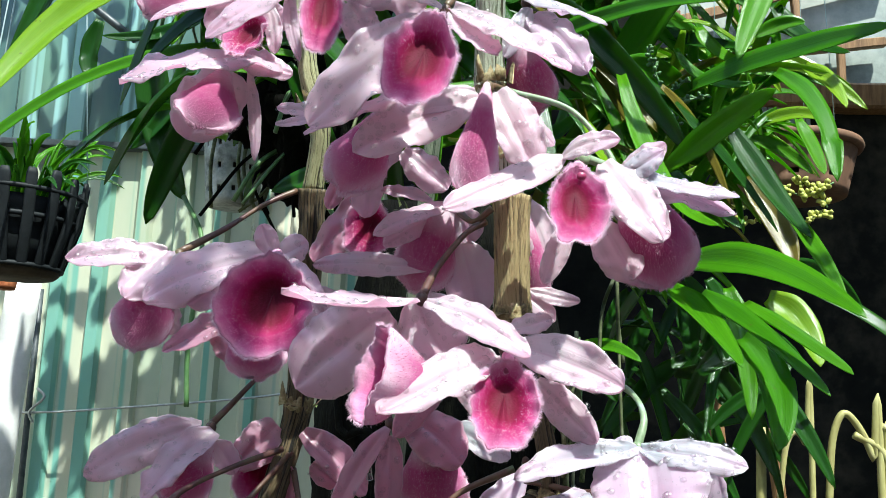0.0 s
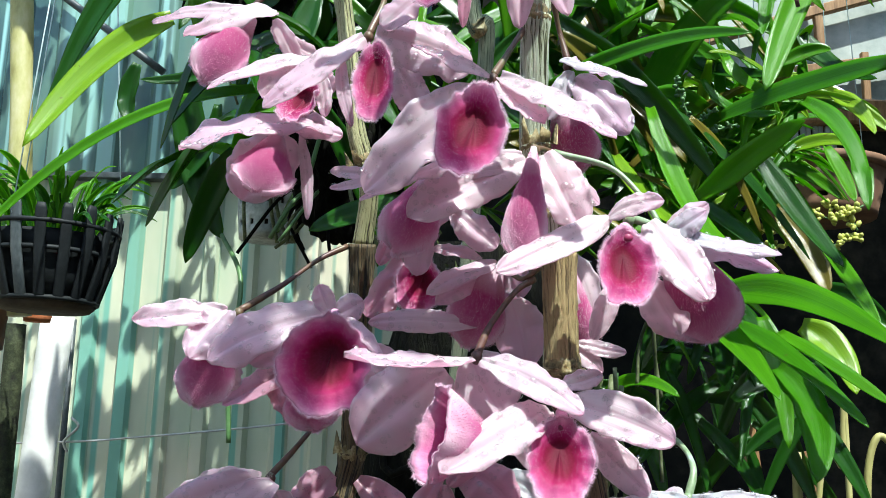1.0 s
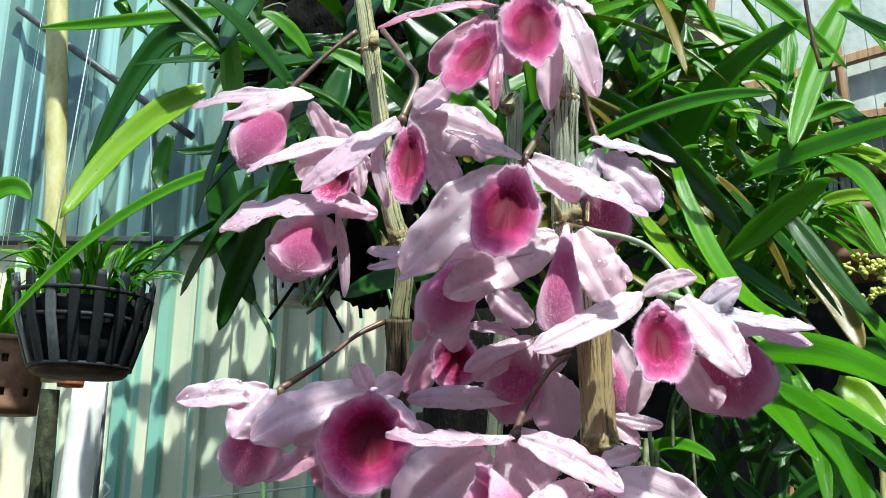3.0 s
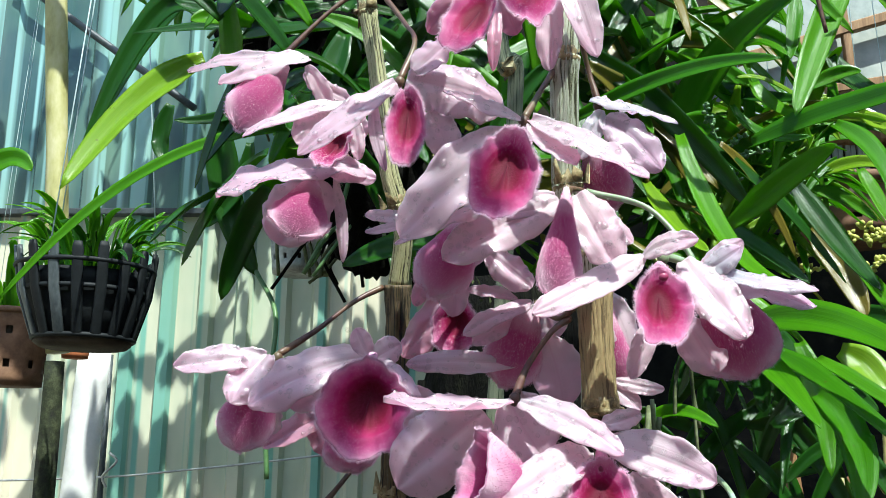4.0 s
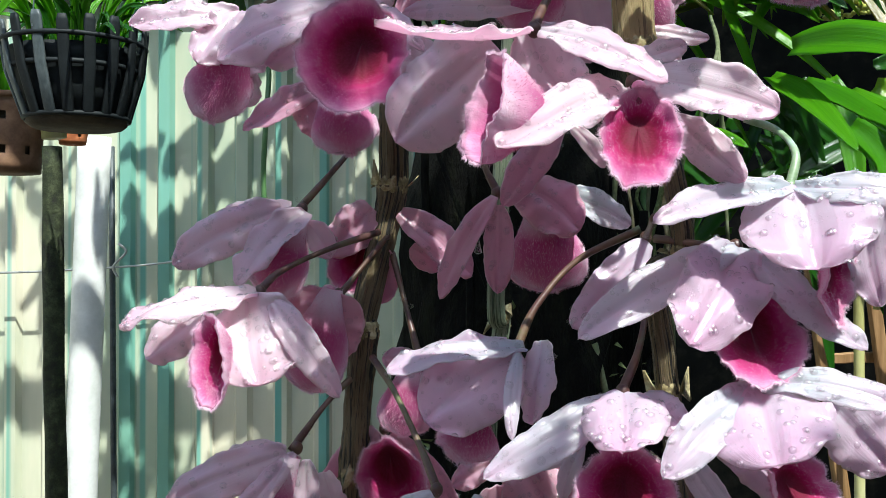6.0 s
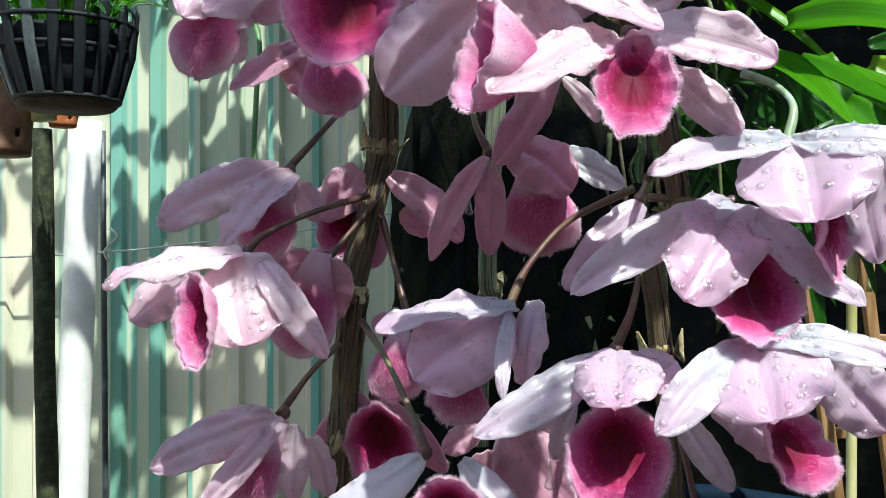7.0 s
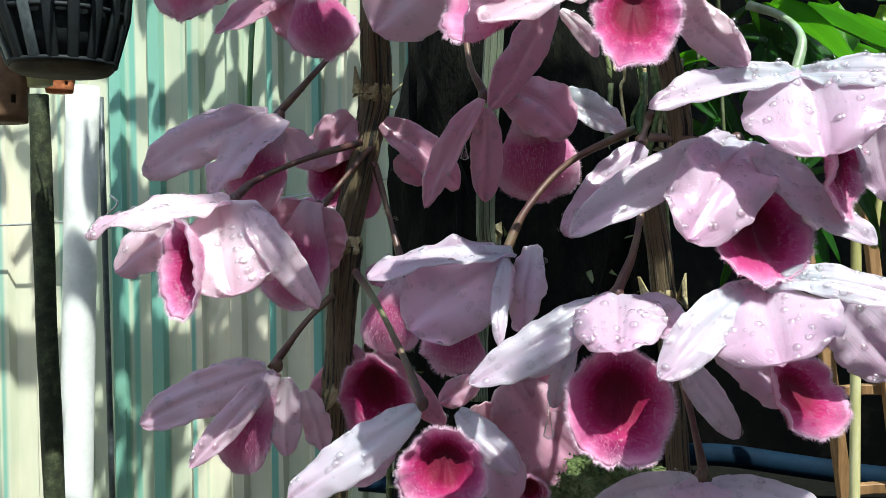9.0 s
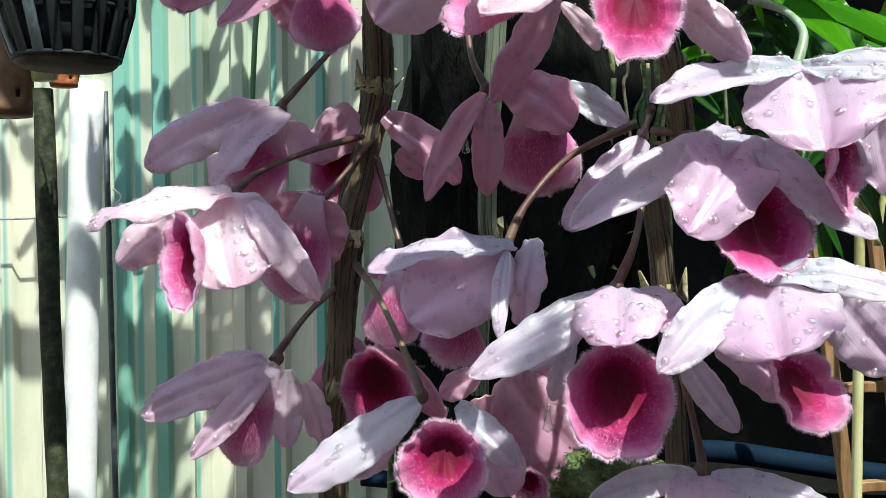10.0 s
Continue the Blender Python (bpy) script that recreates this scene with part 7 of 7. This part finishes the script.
tube('root', [(0.056, 0.587, 1.537), (0.057, 0.587, 1.52), (0.057, 0.587, 1.513), (0.059, 0.587, 1.495), (0.06, 0.587, 1.49)], 0.0009, MOSS, curtain, '', 4, 5, 0.3)
tube('root', [(0.066, 0.584, 1.546), (0.065, 0.584, 1.535), (0.07, 0.584, 1.517), (0.063, 0.584, 1.492), (0.067, 0.584, 1.48)], 0.0018, MOSS, curtain, '', 4, 5, 0.3)
tube('root', [(0.058, 0.574, 1.532), (0.058, 0.574, 1.519), (0.057, 0.574, 1.5), (0.058, 0.574, 1.485), (0.055, 0.574, 1.478)], 0.0011, ROOT, curtain, '', 4, 5, 0.3)
tube('root', [(0.074, 0.596, 1.534), (0.076, 0.596, 1.521), (0.072, 0.596, 1.512), (0.072, 0.596, 1.494), (0.077, 0.596, 1.477)], 0.0015, ROOT, curtain, '', 4, 5, 0.3)
tube('root', [(0.039, 0.599, 1.542), (0.039, 0.599, 1.531), (0.041, 0.599, 1.514), (0.036, 0.599, 1.498), (0.035, 0.599, 1.485)], 0.0013, NODE, curtain, '', 4, 5, 0.3)
tube('root', [(0.034, 0.587, 1.563), (0.035, 0.587, 1.548), (0.031, 0.587, 1.526), (0.034, 0.587, 1.527), (0.035, 0.587, 1.513)], 0.0018, MOSS, curtain, '', 4, 5, 0.3)
tube('root', [(0.05, 0.588, 1.544), (0.049, 0.588, 1.527), (0.048, 0.588, 1.508), (0.045, 0.588, 1.489), (0.054, 0.588, 1.469)], 0.0014, MOSS, curtain, '', 4, 5, 0.3)
tube('root', [(0.045, 0.56, 1.545), (0.046, 0.56, 1.529), (0.044, 0.56, 1.523), (0.047, 0.56, 1.499), (0.048, 0.56, 1.488)], 0.0009, NODE, curtain, '', 4, 5, 0.3)
tube('root', [(0.058, 0.575, 1.533), (0.057, 0.575, 1.521), (0.055, 0.575, 1.503), (0.063, 0.575, 1.486), (0.063, 0.575, 1.474)], 0.0019, GREEN_STEM, curtain, '', 4, 5, 0.3)
tube('root', [(0.054, 0.564, 1.536), (0.055, 0.564, 1.52), (0.05, 0.564, 1.506), (0.058, 0.564, 1.488), (0.06, 0.564, 1.465)], 0.0010, MOSS, curtain, '', 4, 5, 0.3)
tube('root', [(0.034, 0.588, 1.55), (0.033, 0.588, 1.537), (0.036, 0.588, 1.522), (0.038, 0.588, 1.502), (0.028, 0.588, 1.491)], 0.0012, GREEN_STEM, curtain, '', 4, 5, 0.3)
tube('root', [(0.072, 0.568, 1.55), (0.073, 0.568, 1.533), (0.074, 0.568, 1.517), (0.073, 0.568, 1.511), (0.071, 0.568, 1.494)], 0.0014, ROOT, curtain, '', 4, 5, 0.3)
tube('root', [(0.044, 0.588, 1.563), (0.043, 0.588, 1.546), (0.042, 0.588, 1.537), (0.047, 0.588, 1.518), (0.041, 0.588, 1.491)], 0.0013, MOSS, curtain, '', 4, 5, 0.3)
tube('root', [(0.042, 0.578, 1.554), (0.043, 0.578, 1.54), (0.04, 0.578, 1.525), (0.037, 0.578, 1.52), (0.036, 0.578, 1.506)], 0.0014, NODE, curtain, '', 4, 5, 0.3)
tube('root', [(0.075, 0.561, 1.532), (0.073, 0.561, 1.518), (0.077, 0.561, 1.498), (0.079, 0.561, 1.499), (0.076, 0.561, 1.465)], 0.0015, MOSS, curtain, '', 4, 5, 0.3)
tube('root', [(0.068, 0.559, 1.53), (0.069, 0.559, 1.519), (0.066, 0.559, 1.509), (0.071, 0.559, 1.494), (0.071, 0.559, 1.46)], 0.0009, ROOT, curtain, '', 4, 5, 0.3)
tube('root', [(0.077, 0.575, 1.54), (0.075, 0.575, 1.524), (0.074, 0.575, 1.511), (0.072, 0.575, 1.487), (0.074, 0.575, 1.492)], 0.0018, ROOT, curtain, '', 4, 5, 0.3)
tube('root', [(0.06, 0.592, 1.538), (0.061, 0.592, 1.522), (0.06, 0.592, 1.508), (0.065, 0.592, 1.482), (0.066, 0.592, 1.49)], 0.0012, NODE, curtain, '', 4, 5, 0.3)
tube('root', [(0.038, 0.575, 1.558), (0.038, 0.575, 1.545), (0.04, 0.575, 1.53), (0.04, 0.575, 1.509), (0.036, 0.575, 1.498)], 0.0016, MOSS, curtain, '', 4, 5, 0.3)
tube('root', [(0.066, 0.563, 1.533), (0.067, 0.563, 1.516), (0.064, 0.563, 1.503), (0.066, 0.563, 1.484), (0.066, 0.563, 1.467)], 0.0014, NODE, curtain, '', 4, 5, 0.3)
tube('root', [(0.07, 0.584, 1.534), (0.069, 0.584, 1.52), (0.074, 0.584, 1.507), (0.072, 0.584, 1.487), (0.065, 0.584, 1.469)], 0.0009, MOSS, curtain, '', 4, 5, 0.3)
tube('root', [(0.054, 0.59, 1.53), (0.054, 0.59, 1.512), (0.053, 0.59, 1.5), (0.059, 0.59, 1.48), (0.052, 0.59, 1.456)], 0.0009, MOSS, curtain, '', 4, 5, 0.3)
tube('root', [(0.061, 0.563, 1.544), (0.061, 0.563, 1.53), (0.063, 0.563, 1.517), (0.063, 0.563, 1.511), (0.056, 0.563, 1.481)], 0.0018, MOSS, curtain, '', 4, 5, 0.3)
tube('root', [(0.032, 0.578, 1.528), (0.031, 0.578, 1.517), (0.03, 0.578, 1.507), (0.031, 0.578, 1.49), (0.035, 0.578, 1.471)], 0.0011, NODE, curtain, '', 4, 5, 0.3)
tube('root', [(0.075, 0.583, 1.548), (0.075, 0.583, 1.532), (0.077, 0.583, 1.521), (0.076, 0.583, 1.505), (0.075, 0.583, 1.493)], 0.0014, GREEN_STEM, curtain, '', 4, 5, 0.3)
moss_ball((0.017, 0.34, 1.375), 0.014)


# ---------------------------------------------------------------- unseen foliage overhead, whose shade dapples wall and flowers
# sprays added out of view, set towards the sun from what they darken
foliage_mass('overhanging_foliage', 'unseen leaf spray added to shade the flowers', [(0.105, -0.036, 2.222, 0.015), (0.16, -0.088, 2.341, 0.015), (0.13, -0.046, 2.211, 0.015), (0.176, -0.081, 2.272, 0.012)], LEAF_DARK, 3, 0.035, 0.014, 92)
foliage_mass('overhanging_foliage', 'unseen thin leaf spray added to shade the lower flowers', [(0.203, -0.096, 2.150, 0.008), (0.279, -0.14, 2.20, 0.012)], LEAF_DARK, 2, 0.032, 0.014, 93)
foliage_mass('overhanging_foliage', 'unseen leaf spray added to shade the strap leaves', [(0.625, 0.415, 2.195, 0.03), (0.72, 0.348, 2.282, 0.03), (0.457, 0.415, 1.98, 0.03), (0.751, 0.316, 2.234, 0.03), (0.556, 0.388, 2.329, 0.03), (0.647, 0.381, 2.053, 0.03), (0.777, 0.349, 2.171, 0.03), (0.516, 0.431, 2.079, 0.03), (0.469, 0.326, 2.678, 0.03), (0.752, 0.31, 2.625, 0.03), (0.493, 0.369, 2.372, 0.03)], LEAF_DARK, 2, 0.07, 0.02, 95)
foliage_mass('overhanging_foliage', 'unseen dense leaf clumps added to shade the log', [(0.239, 0.077, 2.215, 0.05), (0.257, 0.046, 2.388, 0.05), (0.248, 0.061, 2.468, 0.05), (0.328, 0.043, 2.284, 0.05), (0.286, 0.117, 2.246, 0.05), (0.313, 0.071, 2.449, 0.05), (0.384, 0.068, 2.233, 0.05), (0.387, 0.062, 2.355, 0.05), (0.381, 0.073, 2.443, 0.05), (0.462, 0.055, 2.26, 0.05), (0.435, 0.101, 2.278, 0.05), (0.466, 0.047, 2.497, 0.05)], LEAF_DARK, 22, 0.06, 0.022, 94)


def wall_shade(label, seed, areas):
    """Broad-leaved clumps between the sun and the sheet wall. areas: rows of x and z from and to on the wall, and how many clumps."""
    rng = random.Random(seed)
    spots = []
    for x0, x1, z0, z1, count in areas:
        for _ in range(count):
            x, z = rng.uniform(x0, x1), rng.uniform(z0, z1)
            reach = max(0.9, (2.78 - z + rng.uniform(0.0, 0.15)) / sun_dir.z)
            spots.append((x + sun_dir.x * reach, WALL_Y + sun_dir.y * reach, z + sun_dir.z * reach, rng.uniform(0.08, 0.14)))
    return foliage_mass("overhanging_foliage", label, spots, LEAF_MID, 13, 0.11, 0.042, seed)


wall_shade("broad-leaved branches that shade the sheet wall", 97, [(-0.84, -0.42, 1.15, 1.78, 26), (-1.20, -0.86, 1.25, 1.74, 7), (-0.92, -0.40, 0.60, 1.12, 8), (-1.40, -1.00, 0.60, 1.05, 5), (-1.7, -1.34, 1.15, 1.8, 3), (-0.86, -0.78, 2.02, 2.16, 2), (-0.70, -0.40, 2.08, 2.30, 4), (-1.1, -0.80, 2.30, 2.45, 3), (-2.2, -0.40, 2.45, 2.9, 18)])

# ---------------------------------------------------------------- rain drops on petals and stalks
def cap(rings, sides):
    """A low dome, standing on the petal with a soft foot."""
    vs, fs = [Vector((0, 0, 0.56))], []
    for i in range(1, rings + 1):
        q = i / rings
        for j in range(sides):
            a = 2 * math.pi * (j + 0.5 * (i % 2)) / sides
            vs.append(Vector((q * math.cos(a), q * math.sin(a), 0.58 * (1 - q * q) - 0.02)))
    for j in range(sides):
        k = (j + 1) % sides
        fs.append((0, 1 + j, 1 + k))
        for i in range(rings - 1):
            a, b = 1 + i * sides, 1 + (i + 1) * sides
            fs.append((a + j, b + j, b + k, a + k))
    return vs, fs


bm_verts, bm_faces = [], []
fine_cap, rough_cap = cap(6, 14), cap(3, 8)
for place, nrm, r in drops:
    k = len(bm_verts)
    q = nrm.to_track_quat("Z", "Y").to_matrix()
    vs, fs = fine_cap if r > 0.0004 else rough_cap
    bm_verts.extend(place + q @ (v * r) for v in vs)
    bm_faces.extend(tuple(i + k for i in f) for f in fs)
me = bpy.data.meshes.new("rain_drops")
me.from_pydata(bm_verts, [], bm_faces)
me.materials.append(WATER)
me.polygons.foreach_set("use_smooth", [True] * len(me.polygons))
tagged(new("rain_drops", me), "clear rain drops clinging to petals", "water drops", kind="stuff")
